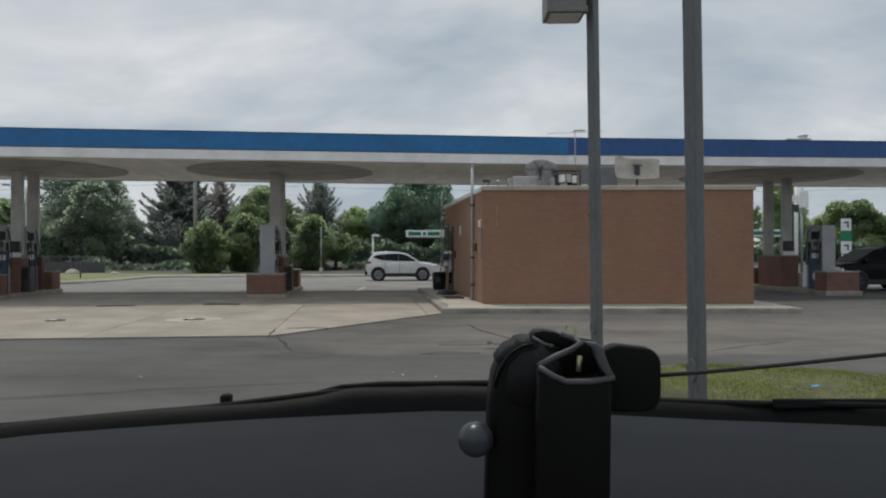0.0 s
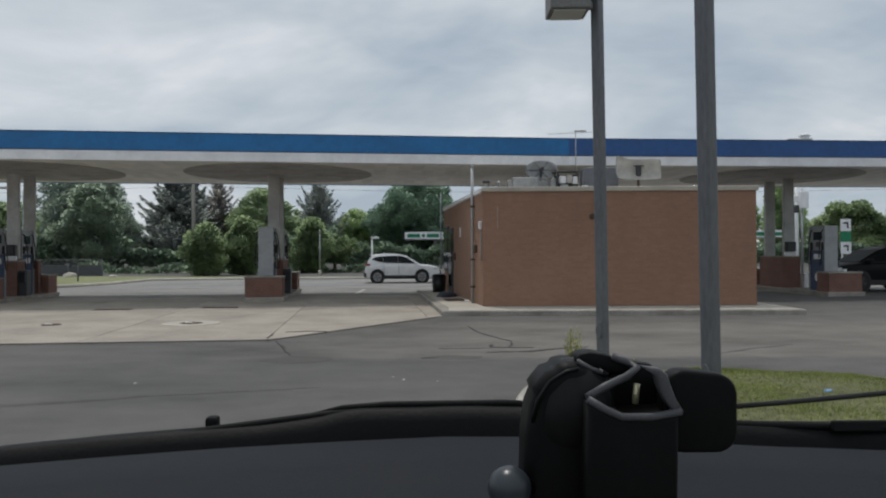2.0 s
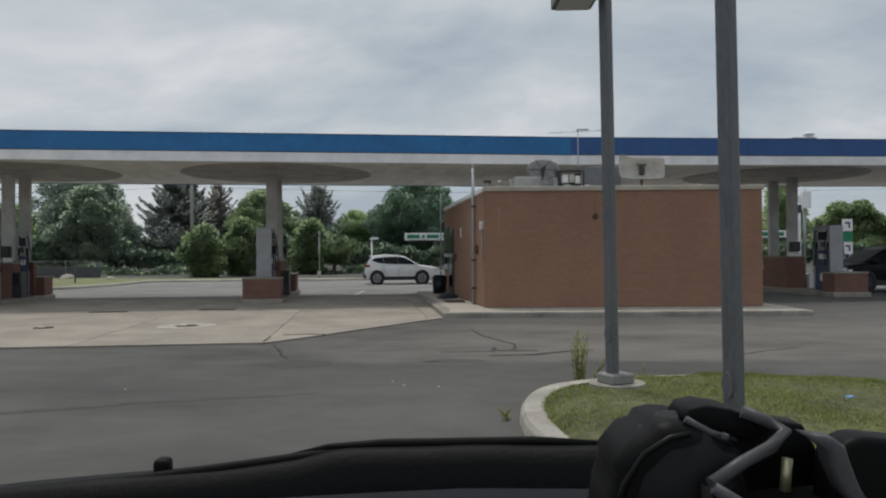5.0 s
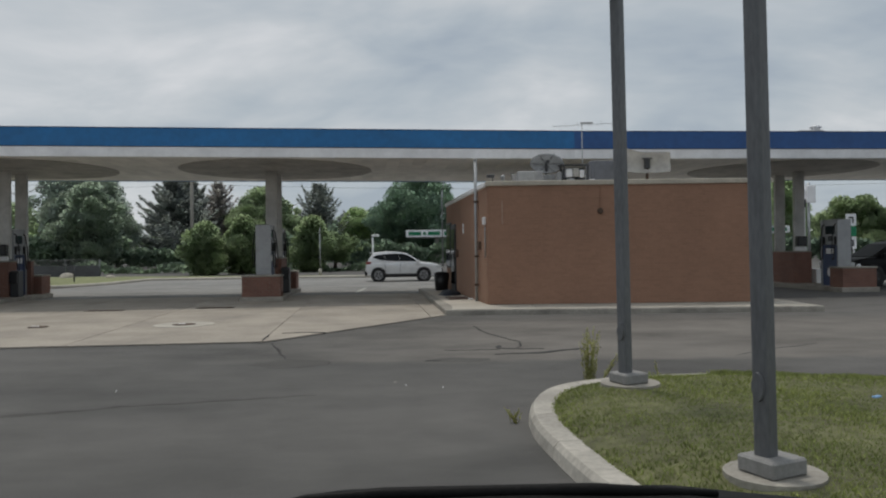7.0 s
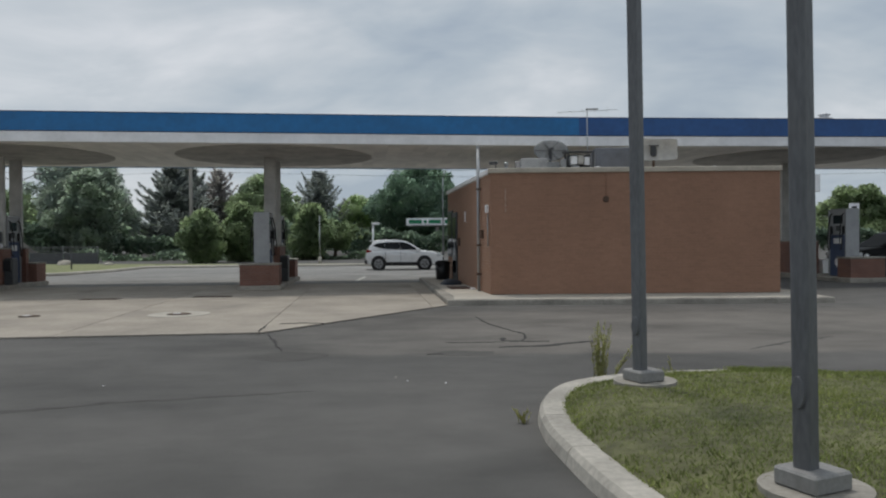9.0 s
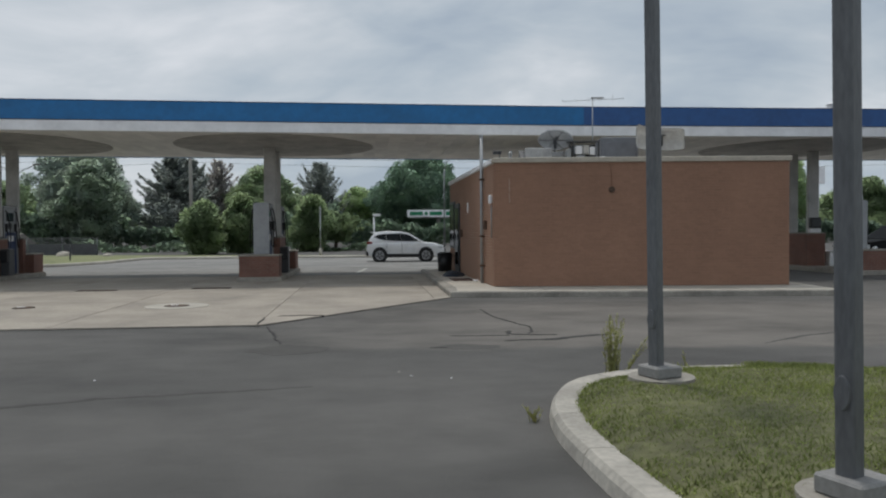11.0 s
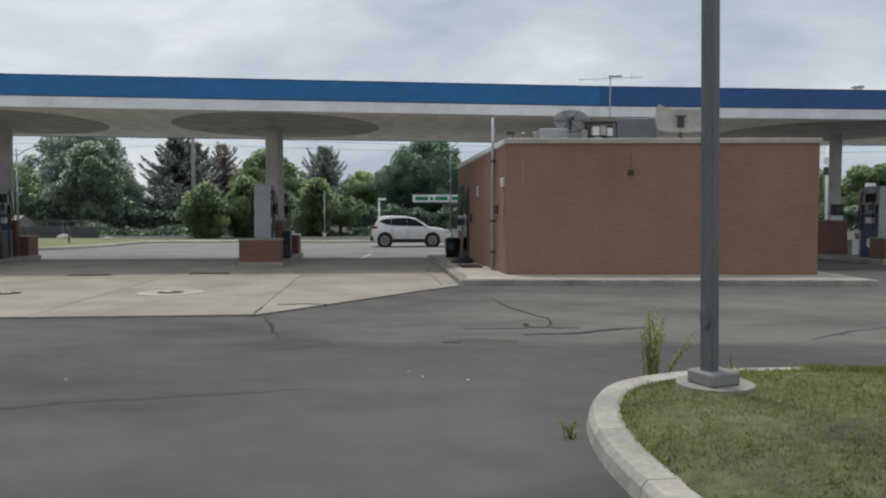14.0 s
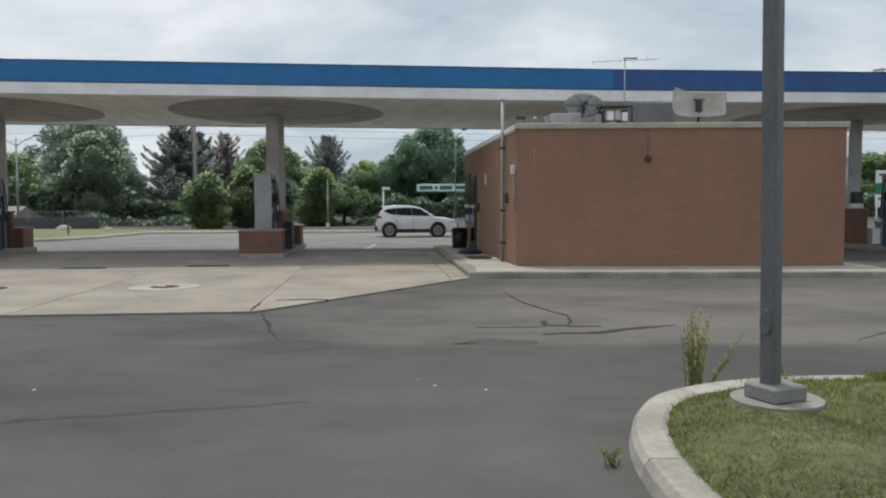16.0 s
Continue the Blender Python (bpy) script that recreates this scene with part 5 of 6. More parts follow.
# things on the walk
bn = thing("waste_bin", pose(*side_pt(7.4, 0.34), 0.138), "black plastic waste bin beside the shop wall", "bin")
part("body", rod((0, 0, 0), (0, 0, 0.56), 0.22, 0.26, 20), BLACK, bn)
part("lid", rod((0, 0, 0.56), (0, 0, 0.64), 0.28, 0.17, 20), BLACK, bn, "domed black lid")
TARP = surface("blue_black_cloth", (0.02, 0.028, 0.045), 0.7, grain=20, vary=0.3, bump=0.01)
heap = boulder(*side_pt(4.7, 0.40), 0.138, 0.34, 0.7, 0.15, TARP, "dark blue heap of folded tarpaulin on the walk", 9, "tarpaulin")
heap["category"] = "tarpaulin"
mat_ = piece("door_mat", box(-0.28, 0.28, -0.5, 0.5, 0.0, 0.02, 0.006), surface("brown_mat", (0.10, 0.06, 0.045), 0.95, bump=0.01), "worn brown mat lying on the walk", "mat")
mat_.matrix_basis = pose(*side_pt(2.7, 0.42), 0.138, 0, 0, 8)
scrap = piece("paper_scrap", box(-0.07, 0.07, -0.05, 0.05, 0.0, 0.05, 0.02), WHITE, "crumpled white paper on the walk", "litter")
scrap.matrix_basis = pose(*side_pt(2.0, 0.15), 0.138)

# roof equipment
RZ = Z1 - 0.022
MESH_GREY = surface("dish_mesh_grey", (0.40, 0.405, 0.41), 0.6, grain=80, vary=0.25, stain=4, stains=0.3, bump=0.004)
MESH_TAN = surface("dish_mesh_tan", (0.58, 0.56, 0.52), 0.6, grain=70, vary=0.2, stain=3, stains=0.3, bump=0.004)


def open_mesh(m, solid):
    """Fine wire mesh, part of which the light passes."""
    m.node_tree.nodes["Principled BSDF"].inputs["Alpha"].default_value = solid
    return m


DISH_GREY = open_mesh(surface("dish_wire_grey", (0.42, 0.425, 0.43), 0.6, grain=80, vary=0.25, stain=4, stains=0.3, bump=0.004), 0.62)
DISH_TAN = open_mesh(surface("dish_wire_tan", (0.62, 0.60, 0.56), 0.6, grain=70, vary=0.12, stain=3, stains=0.3, bump=0.004), 0.7)


def dish(name, m, w, h, depth, square, material, label, skew=0.0):
    """A curved reflector on a mast, its hollow turned to -y."""
    d = thing(name, m, label, "dish")
    bm = bm_new()
    g = {}
    n = 14
    for k, off in enumerate((0.0, 0.02)):
        for i in range(n + 1):
            for j in range(n + 1):
                a, b = 2 * i / n - 1, 2 * j / n - 1
                if not square:
                    q = max(abs(a), abs(b))
                    r = math.hypot(a, b) or 1
                    a, b = a * q / r, b * q / r
                z = b * h / 2 + skew * (a * a) * (1 if b > 0 else 0.2) * (1.0 if a < 0 else -0.12)
                if square:
                    # corners drawn in
                    q = 1 - 0.07 * (a * b) ** 4
                    a, z = a * q, z * q
                g[k, i, j] = bm.verts.new((a * w / 2, off - depth * (a * a + 0.6 * b * b), z))
    for i in range(n):
        for j in range(n):
            for k in (0, 1):
                q = [g[k, i, j], g[k, i + 1, j], g[k, i + 1, j + 1], g[k, i, j + 1]]
                bm.faces.new(q if k == 0 else q[::-1]).smooth = True
    for i in range(n):
        for e in ((i, 0, i + 1, 0), (i, n, i + 1, n), (0, i, 0, i + 1), (n, i, n, i + 1)):
            bm.faces.new((g[0, e[0], e[1]], g[0, e[2], e[3]], g[1, e[2], e[3]], g[1, e[0], e[1]]))
    bmesh.ops.recalc_face_normals(bm, faces=bm.faces)
    rf = part("reflector", bm, material, d)
    return d, rf


d, rf = dish("satellite_dish", pose(1.73, 2.1, 3.83), 0.92, 0.54, 0.16, False, DISH_GREY, "oval grey mesh satellite dish on the roof")
for a in range(6):
    c, s = math.cos(a * math.pi / 3), math.sin(a * math.pi / 3)
    part("rib", tube([(0, 0.0, 0), (c * 0.22, -0.05, s * 0.15), (c * 0.43, -0.17, s * 0.29)], 0.008, 5), DARK_GREY, d)
part("mast", rod((0, 0.06, RZ - 3.84), (0, 0.06, 0.05), 0.03, 0.03, 8), DARK_GREY, d)
part("plinth", box(-0.24, 0.24, -0.1, 0.25, RZ - 3.84, -0.30, 0.015), MESH_GREY, d, "grey sheet-metal plinth")
part("bracket", box(-0.035, 0.035, -0.07, 0.05, -0.24, 0.05, 0.015), DARK_GREY, d, "dark mounting bracket")
part("feed", box(-0.04, 0.04, -0.42, -0.3, -0.02, 0.06, 0.01), DARK_GREY, d)
d, rf = dish("satellite_dish", pose(4.44, 2.1, 3.82), 1.26, 0.58, 0.22, True, DISH_TAN, "wide tan mesh panel dish with curled edges on the roof", 0.13)
part("mast", rod((0.05, -0.02, RZ - 3.86), (0.05, -0.02, 0.1), 0.04, 0.04, 8), RUST, d)
part("bracket", box(-0.03, 0.12, -0.09, -0.01, -0.16, 0.12, 0.02), DARK_GREY, d, "dark bracket")
part("feed", box(-0.1, 0.18, -0.11, -0.05, 0.10, 0.13, 0.01), DARK_GREY, d)

ac = thing("air_conditioner", pose(2.43, 1.7, RZ), "open dark-framed rooftop air conditioner with pale boxes", "air conditioner")
part("skid", box(-0.36, 0.36, -0.30, 0.3, 0.0, 0.08, 0.01), DARK_GREY, ac)
part("housing", box(-0.30, 0.30, 0.02, 0.3, 0.08, 0.62, 0.02), DARK_GREY, ac)
part("hood", extrude_profile([(-0.3, 0.66), (0.32, 0.70), (0.32, 0.74), (-0.3, 0.69)], -0.40, 0.34, 0.006), DARK_GREY, ac)
for x in (-0.34, 0.30):
    for y in (-0.28, 0.27):
        part("post", box(x, x + 0.04, y, y + 0.04, 0.08, 0.665), DARK_GREY, ac)
for x0, x1, z0, z1, mm in ((-0.25, -0.08, 0.36, 0.58, WHITE), (-0.06, 0.09, 0.36, 0.60, MESH_TAN), (0.11, 0.24, 0.34, 0.55, WHITE)):
    part("electrical_box", box(x0, x1, -0.22, 0.0, z0, z1, 0.012), mm, ac)
part("compressor", rod((-0.12, -0.14, 0.10), (-0.12, -0.14, 0.33), 0.11, 0.11, 16), MESH_GREY, ac)
part("fan_casing", rod((0.14, -0.2, 0.22), (0.14, -0.05, 0.22), 0.12, 0.12, 16), DARK_GREY, ac)
part("side_panel", box(-0.47, -0.36, -0.2, 0.2, 0.0, 0.5, 0.01), GREY_PANEL, ac)
part("side_panel", box(0.36, 0.52, -0.2, 0.1, 0.0, 0.30, 0.01), WHITE, ac)
bxs = thing("vent_box", pose(1.2, 1.6, RZ), "low grey sheet-metal vent box on the roof", "vent box")
part("box", box(-0.32, 0.36, -0.2, 0.2, 0, 0.52, 0.015), MESH_GREY, bxs)
part("hood", extrude_profile([(-0.2, 0.0), (0.2, 0.0), (0.2, 0.5), (-0.2, 0.25)], -0.45, -0.325, 0.008), DARK_GREY, bxs)
hv = thing("roof_unit", pose(3.55, 2.9, RZ), "grey sheet-metal roof unit", "roof unit")
UNIT = surface("unit_blue_grey", (0.19, 0.20, 0.225), 0.55, grain=12, vary=0.06, stain=2, stains=0.25, bump=0.002)
part("box", box(-0.5, 0.5, -0.3, 0.5, 0, 0.92, 0.02), UNIT, hv)
part("door", box(-0.4, 0.4, -0.315, -0.302, 0.15, 0.8, 0.005), UNIT, hv)
for x, y, h in ((0.42, 0.5, 0.26), (5.6, 0.6, 0.14)):
    vp = thing("vent_pipe", pose(x, y, RZ), "short grey vent pipe on the roof", "vent pipe", "roof vent pipes")
    part("pipe", rod((0, 0, 0), (0, 0, h), 0.04, 0.04, 10), STEEL, vp)
    part("cowl", rod((0, 0, h), (0, 0, h + 0.07), 0.07, 0.03, 10), STEEL, vp)
cam_ = thing("security_camera", pose(0.15, 0.3, Z1 + 0.11), "small dark security camera on the roof edge", "camera")
part("bracket", rod((0, 0, 0), (0, 0, 0.14), 0.012, 0.012, 6), DARK_GREY, cam_)
part("housing", box(-0.16, 0.04, -0.04, 0.04, 0.12, 0.2, 0.012), DARK_GREY, cam_)
an = thing("aerial", pose(2.73, 2.13, RZ), "thin television aerial on a mast", "aerial")
part("mast", rod((0, 0, 0), (0, 0, 1.9), 0.016, 0.013, 8), STEEL, an)
part("boom", tube([(-0.80, -0.1, 1.80), (0.85, 0.12, 1.90)], 0.007, 6), STEEL, an)
part("crosspiece", box(-0.04, 0.30, -0.03, 0.03, 1.88, 1.92, 0.01), STEEL, an)
for k in range(5):
    x = -0.75 + 0.32 * k
    hw = 0.30 + 0.05 * k
    part("element", rod((x - 0.10, -hw, 1.80 + 0.02 * k), (x + 0.10, hw, 1.82 + 0.02 * k), 0.0035, 0.0035, 5), STEEL, an)
tv = thing("canopy_vent", pose(*cf(18.5, -0.5), Z_TOP - 0.25), "low grey vent curb with a pale cap on the canopy roof", "vent")
part("curb", box(-0.48, 0.40, -0.3, 0.3, 0.0, 0.74, 0.02), MESH_GREY, tv, "grey sheet-metal curb")
part("hood", rod((0.24, 0, 0.74), (0.24, 0, 0.86), 0.15, 0.15, 14), WHITE, tv)
part("cap", rod((0.24, 0, 0.86), (0.24, 0, 0.95), 0.22, 0.08, 14), WHITE, tv, "white cap")

# boxes on the columns, bins
for (ix, iy), cv in zip(ISLANDS, COL_V):
    m = pose(ix, iy, 0, 0, 0, THETA)
    sb = thing("speaker_box", m @ pose(-0.02, cv[0] - 0.12, 1.5), "black speaker box on a canopy column", "speaker", "column speakers")
    part("housing", box(-0.19, 0.19, -0.16, -0.001, 0.0, 0.36, 0.015), BLACK, sb)
    part("grille", box(-0.15, 0.15, -0.175, -0.161, 0.05, 0.31, 0.004), DARK_GREY, sb)
    part("bracket", box(-0.21, 0.21, -0.12, -0.001, -0.24, -0.03, 0.008), WHITE, sb, "white notice plate")
ix, iy = ISLANDS[2]
cup = thing("paper_cup", pose(ix, iy, 0, 0, 0, THETA) @ pose(0.16, 0.36, 0.81, 0, 0, 20), "crushed white paper cup lying on a brick pier", "litter")
bm = rod((-0.07, 0, 0.045), (0.06, 0, 0.045), 0.036, 0.046, 12)
for v in bm.verts:
    v.co.z = max(0.0, v.co.z * (0.86 + 0.12 * math.sin(40 * v.co.x)))
part("cup", bm, WHITE, cup)
part("lid", rod((0.061, 0, 0.043), (0.07, 0, 0.043), 0.042, 0.040, 12), WHITE, cup)
BIN_WHITE = surface("white_plastic", (0.93, 0.93, 0.93), 0.5, grain=20, vary=0.02, stain=2.0, stains=0.08, bump=0.001)
wb = thing("litter_bin", pose(12.66, 9.1, 0.0, 0, 0, THETA), "white square litter bin beside the pump island", "bin")
part("body", box(-0.3, 0.3, -0.2, 0.2, 0.0, 0.60, 0.02), BIN_WHITE, wb)
part("lid", box(-0.315, 0.315, -0.215, 0.215, 0.602, 0.66, 0.02), BIN_WHITE, wb)
for (ix, iy), cv in list(zip(ISLANDS, COL_V))[:2]:
    m = pose(ix, iy, 0, 0, 0, THETA)
    wb = thing("washer_bin", m @ pose(0.50, cv[0] - 0.28, 0.15), "dark windscreen-washer bin on the pump island", "bin", "washer bins")
    part("body", box(-0.14, 0.13, -0.2, 0.2, 0, 0.85, 0.03, 2), DARK_GREY, wb)
    part("bucket", box(-0.12, 0.12, -0.3, -0.201, 0.45, 0.8, 0.02), BLACK, wb)

# ---- concrete apron: each slab a piece with open joints ----
apron = thing("apron", pose(0, 0, 0), "pale concrete apron of large slabs under the canopy", "pavement", kind="structure")
us = [1.12 - 3.15 * k for k in range(15, -1, -1)] + [4.27, 7.42]
vs_ = [-13.1, -8.4, -3.9, 0.4]
g = 0.006
pave_a, pave_b = (-1.075, -1.36), side_pt(9.0, 1.015)
srng = random.Random(5)
slabs = []
for i in range(len(us) - 1):
    for j in range(len(vs_) - 1):
        q = [cf(us[i] + g, vs_[j] + g), cf(us[i + 1] - g, vs_[j] + g), cf(us[i + 1] - g, vs_[j + 1] - g), cf(us[i] + g, vs_[j + 1] - g)]
        if us[i] > 1.0:
            q = clip_poly(q, (-4.1, -6.25), (-1.075, -1.42))
            if len(q) > 2:
                q = clip_poly(q, pave_a, pave_b)
        if len(q) > 2:
            slabs.append(q)
for q in slabs:
    dz = srng.uniform(-0.0015, 0.002)
    part("concrete_slab", prism(q, -0.06, 0.022 + dz, 0.003), CONCRETE, apron)


def ribbon(pts, w, z, seed, taper=True):
    """A thin crack of uneven width along the ground."""
    rng = random.Random(seed)
    fine = []
    for (x0, y0), (x1, y1) in zip(pts, pts[1:]):
        n = max(3, int(math.hypot(x1 - x0, y1 - y0) / 0.07))
        for k in range(n):
            t = k / n
            fine.append(Vector((x0 + (x1 - x0) * t + rng.gauss(0, 0.012), y0 + (y1 - y0) * t + rng.gauss(0, 0.012), 0)))
    fine.append(Vector((*pts[-1], 0)))
    bm = bm_new()
    rows = []
    for i, p in enumerate(fine):
        d = (fine[min(i + 1, len(fine) - 1)] - fine[max(0, i - 1)]).normalized()
        o = Vector((-d.y, d.x, 0)) * w * rng.uniform(0.35, 1.0) * (0.35 + 0.65 * math.sin(math.pi * (i + 0.5) / len(fine)) if taper else 1)
        rows.append((bm.verts.new(p + o + Vector((0, 0, z))), bm.verts.new(p - o + Vector((0, 0, z))), bm.verts.new(p + o * 1.2 + Vector((0, 0, -0.01))), bm.verts.new(p - o * 1.2 + Vector((0, 0, -0.01)))))
    for a, b in zip(rows, rows[1:]):
        bm.faces.new((a[0], b[0], b[1], a[1]))
        bm.faces.new((a[2], b[2], b[0], a[0]))
        bm.faces.new((a[1], b[1], b[3], a[3]))
    bmesh.ops.recalc_face_normals(bm, faces=bm.faces)
    return bm


CRACKS = [
    ([(-0.53, -3.8), (-0.37, -5.0), (-0.04, -6.04), (0.13, -6.49), (0.1, -6.93), (0.02, -7.3)], 0.030),
    ([(-0.24, -6.93), (-0.26, -7.3), (0.14, -7.38), (0.4, -7.36)], 0.055),
    ([(-1.1, -7.45), (-0.26, -7.42)], 0.022),
    ([(-0.38, -7.93), (-0.09, -7.86), (0.3, -7.82), (0.5, -7.68), (0.72, -7.53), (1.27, -7.3)], 0.075),
    ([(-1.36, -8.5), (-1.13, -8.5)], 0.04),
    ([(-3.93, -6.25), (-3.68, -6.96), (-3.52, -7.48), (-3.28, -8.17)], 0.022),
]
for k, (pts, w) in enumerate(CRACKS):
    piece("asphalt_crack", ribbon(pts, w, 0.005, 100 + k), TAR, "dark crack in the asphalt", "crack", "structure")
piece("apron_joint", ribbon([(-4.02, -5.0), (-3.6, -4.9), (-3.25, -4.95)], 0.03, 0.029, 140), TAR, "dark crack across the apron's corner slab", "crack", "structure")
piece("apron_joint", ribbon([cf(1.12, -13.08), cf(1.13, -12.6), cf(1.12, -12.0)], 0.022, 0.027, 143), TAR, "dark open joint at the apron's corner", "crack", "structure")
piece("apron_edge", ribbon([cf(-26, -13.13), cf(-12, -13.13), cf(1.1, -13.13)], 0.03, 0.006, 141, False), TAR, "dark seam between concrete and asphalt", "seam", "structure")
piece("apron_edge", ribbon([(-4.08, -6.3), (-2.5, -3.75), (-1.1, -1.5)], 0.028, 0.006, 142, False), TAR, "dark seam between concrete and asphalt", "seam", "structure")
def ragged_patch(x, y, rx, ry, seed):
    """A worn patch of asphalt with a broken outline."""
    prng = random.Random(seed)
    out = []
    for i in range(60):
        a = 2 * math.pi * i / 60
        k = 1 + 0.3 * noise.noise(Vector((1.7 * math.cos(a), 1.7 * math.sin(a), seed))) + prng.uniform(-0.06, 0.06)
        out.append((x + rx * k * math.cos(a), y + ry * k * math.sin(a)))
    piece("asphalt_patch", prism(out, -0.02, 0.0012), PATCH, "worn dark patch in the asphalt", "patch", "structure")


ragged_patch(-3.1, -8.6, 0.48, 0.34, 15)
ragged_patch(-0.85, -8.42, 0.40, 0.22, 16)
SEAM = ground_mat("asphalt_seam", (0.10, 0.096, 0.088), (0.082, 0.078, 0.072), 0.3)
for k, (pts, w) in enumerate((([(-7.4, -12.35), (-5.5, -11.82), (-4.8, -11.6), (-4.2, -11.36)], 0.10), ([(-4.3, -11.34), (-3.6, -11.17), (-3.1, -11.03), (-2.4, -10.83)], 0.045), ([(2.9, -8.3), (3.6, -7.7), (4.6, -7.1)], 0.05))):
    piece("asphalt_seam", ribbon(pts, w, 0.0016, 160 + k), SEAM, "faint dark seam in the asphalt", "seam", "structure")


piece("parking_line", prism([(-4.41, 9.0), (-4.29, 9.0), (-4.31, 12.3), (-4.43, 12.3)], 0.0, 0.0095), surface("worn_line_paint", (0.55, 0.54, 0.5), 0.7, grain=30, vary=0.2, stain=3, stains=0.4), "worn white parking line on the lot", "road marking", "structure")


def manhole(x, y, r, collar):
    mh = thing("manhole", pose(x, y, 0.024), "round iron cover set in a pale concrete collar" if collar else "small round iron cover in the apron", "manhole", "tank covers")
    if collar:
        part("collar", disc_bm(0, 0, collar, -0.03, 0.006, 40), CONCRETE_LIGHT, mh, "pale round concrete collar")
    part("ring", disc_bm(0, 0, r, -0.02, 0.012, 32), IRON, mh, "rusty iron ring")
    part("lid", disc_bm(0, 0, r * 0.82, 0.012, 0.018, 32), RUST, mh, "rusty lid")
    part("tag", box(-0.12, 0.02, -0.04, 0.03, 0.018, 0.024), WHITE, mh)


manhole(-6.45, -3.1, 0.24, 0.60)
manhole(-9.36, -3.3, 0.2, 0.0)
for x, y in ((-9.96, 1.06), (-7.25, 1.68)):
    gr = thing("drain_cover", pose(x, y, 0.024, 0, 0, THETA), "flat dark iron drain cover in the apron", "drain cover", "drain covers")
    part("frame", box(-0.48, 0.48, -0.17, 0.17, -0.02, 0.008), IRON, gr)
    for k in range(12):
        part("bar", box(-0.44 + 0.075 * k, -0.39 + 0.075 * k, -0.14, 0.14, 0.008, 0.014), RUST, gr)

# ---- grass, weeds, litter ----
rng = random.Random(9)
vs, fs = [], []
tries = 0
while len(fs) < 95000 and tries < 300000:
    tries += 1
    x, y = rng.uniform(-0.2, 7.0), rng.uniform(-16.0, -10.3)
    if not inside(x, y, verge_line) or math.hypot(x - 0.65, y + 11.66) < 0.28 or math.hypot(x - 0.76, y + 14.48) < 0.28:
        continue
    z = turf_z(x, y) - 0.01
    h = rng.uniform(0.02, 0.05) * (0.8 + 0.5 * noise.noise(Vector((x * 1.3, y * 1.3, 0))))
    a = rng.uniform(0, 6.283)
    w = rng.uniform(0.004, 0.008)
    lx, ly = rng.gauss(0, 0.5) * h, rng.gauss(0, 0.5) * h
    k = len(vs)
    vs += [(x - w * math.cos(a), y - w * math.sin(a), z), (x + w * math.cos(a), y + w * math.sin(a), z), (x + lx, y + ly, z + h)]
    fs.append((k, k + 1, k + 2))
# longer tufts grown over the far kerb
while len(fs) < 113000:
    p0, p1 = rng.choice(list(zip(verge_line, verge_line[1:])))
    if p0[1] < -13.5 or p0[0] < 0.9 or rng.random() > (1.0 if p0[0] > 1.95 else 0.05):
        continue
    u = rng.random()
    d = Vector((p1[0] - p0[0], p1[1] - p0[1], 0)).normalized()
    off = rng.uniform(-0.12, 0.20)
    x, y = p0[0] + (p1[0] - p0[0]) * u + d.y * off, p0[1] + (p1[1] - p0[1]) * u - d.x * off
    z = 0.10 if off > 0 else turf_z(x, y)
    h = rng.uniform(0.035, 0.085) * (0.75 + 0.6 * noise.noise(Vector((x * 2.3, y * 2.3, 4))))
    a, w = rng.uniform(0, 6.283), rng.uniform(0.004, 0.008)
    k = len(vs)
    vs += [(x - w * math.cos(a), y - w * math.sin(a), z), (x + w * math.cos(a), y + w * math.sin(a), z), (x + rng.gauss(0, 0.4) * h, y + rng.gauss(0, 0.4) * h, z + h)]
    fs.append((k, k + 1, k + 2))
tagged(mesh_part("grass", vs, fs, BLADE, None), "patchy yellow-green grass on the island", "grass", kind="stuff")


def weed(x, y, z, h, stems, spread, seed, label, lean=0.0):
    """A tuft of upright stems, each feathered with narrow leaves and a seeding tip."""
    rng = random.Random(seed)
    t = thing("weed", pose(x, y, z), label, "weed", "weeds")
    bm = bm_new()
    vs, fs = [], []
    for k in range(stems):
        a = rng.uniform(0, 6.28)
        hh, l = h * rng.uniform(0.55, 1.0), spread * math.sqrt(rng.random())
        root = Vector((rng.gauss(0, spread * 0.22), rng.gauss(0, spread * 0.22), 0))
        tip = root + Vector((l * math.cos(a) + lean * hh, l * math.sin(a), hh))
        mid = root + Vector((0.3 * (tip.x - root.x), 0.3 * (tip.y - root.y), 0.55 * hh))
        at = lambda u: root * (1 - u) ** 2 + mid * 2 * u * (1 - u) + tip * u * u
        add_tube(bm, [tuple(at(u)) for u in (0, 0.33, 0.66, 1)], [0.004, 0.0035, 0.0025, 0.0012], 4)
        for q in range(int(90 * hh)):
            u = rng.uniform(0.05, 1.0)
            c = at(u)
            b = rng.uniform(0, 6.28)
            long_ = rng.uniform(0.025, 0.06) * (1.25 - 0.6 * u) * (h / 0.6) ** 0.5
            d = Vector((math.cos(b) * 0.5, math.sin(b) * 0.5, 0.85)).normalized() * long_
            w = d.cross(Vector((rng.gauss(0, 1), rng.gauss(0, 1), rng.gauss(0, 1)))).normalized() * rng.uniform(0.004, 0.008)
            i = len(vs)
            vs += [c, c + d * 0.5 + w, c + d, c + d * 0.5 - w]
            fs += [(i, i + 1, i + 3), (i + 1, i + 2, i + 3)]
    tagged(part("stem", bm, WEED, t), kind="stuff")
    tagged(mesh_part("leaves", vs, fs, WEED, t), kind="stuff")


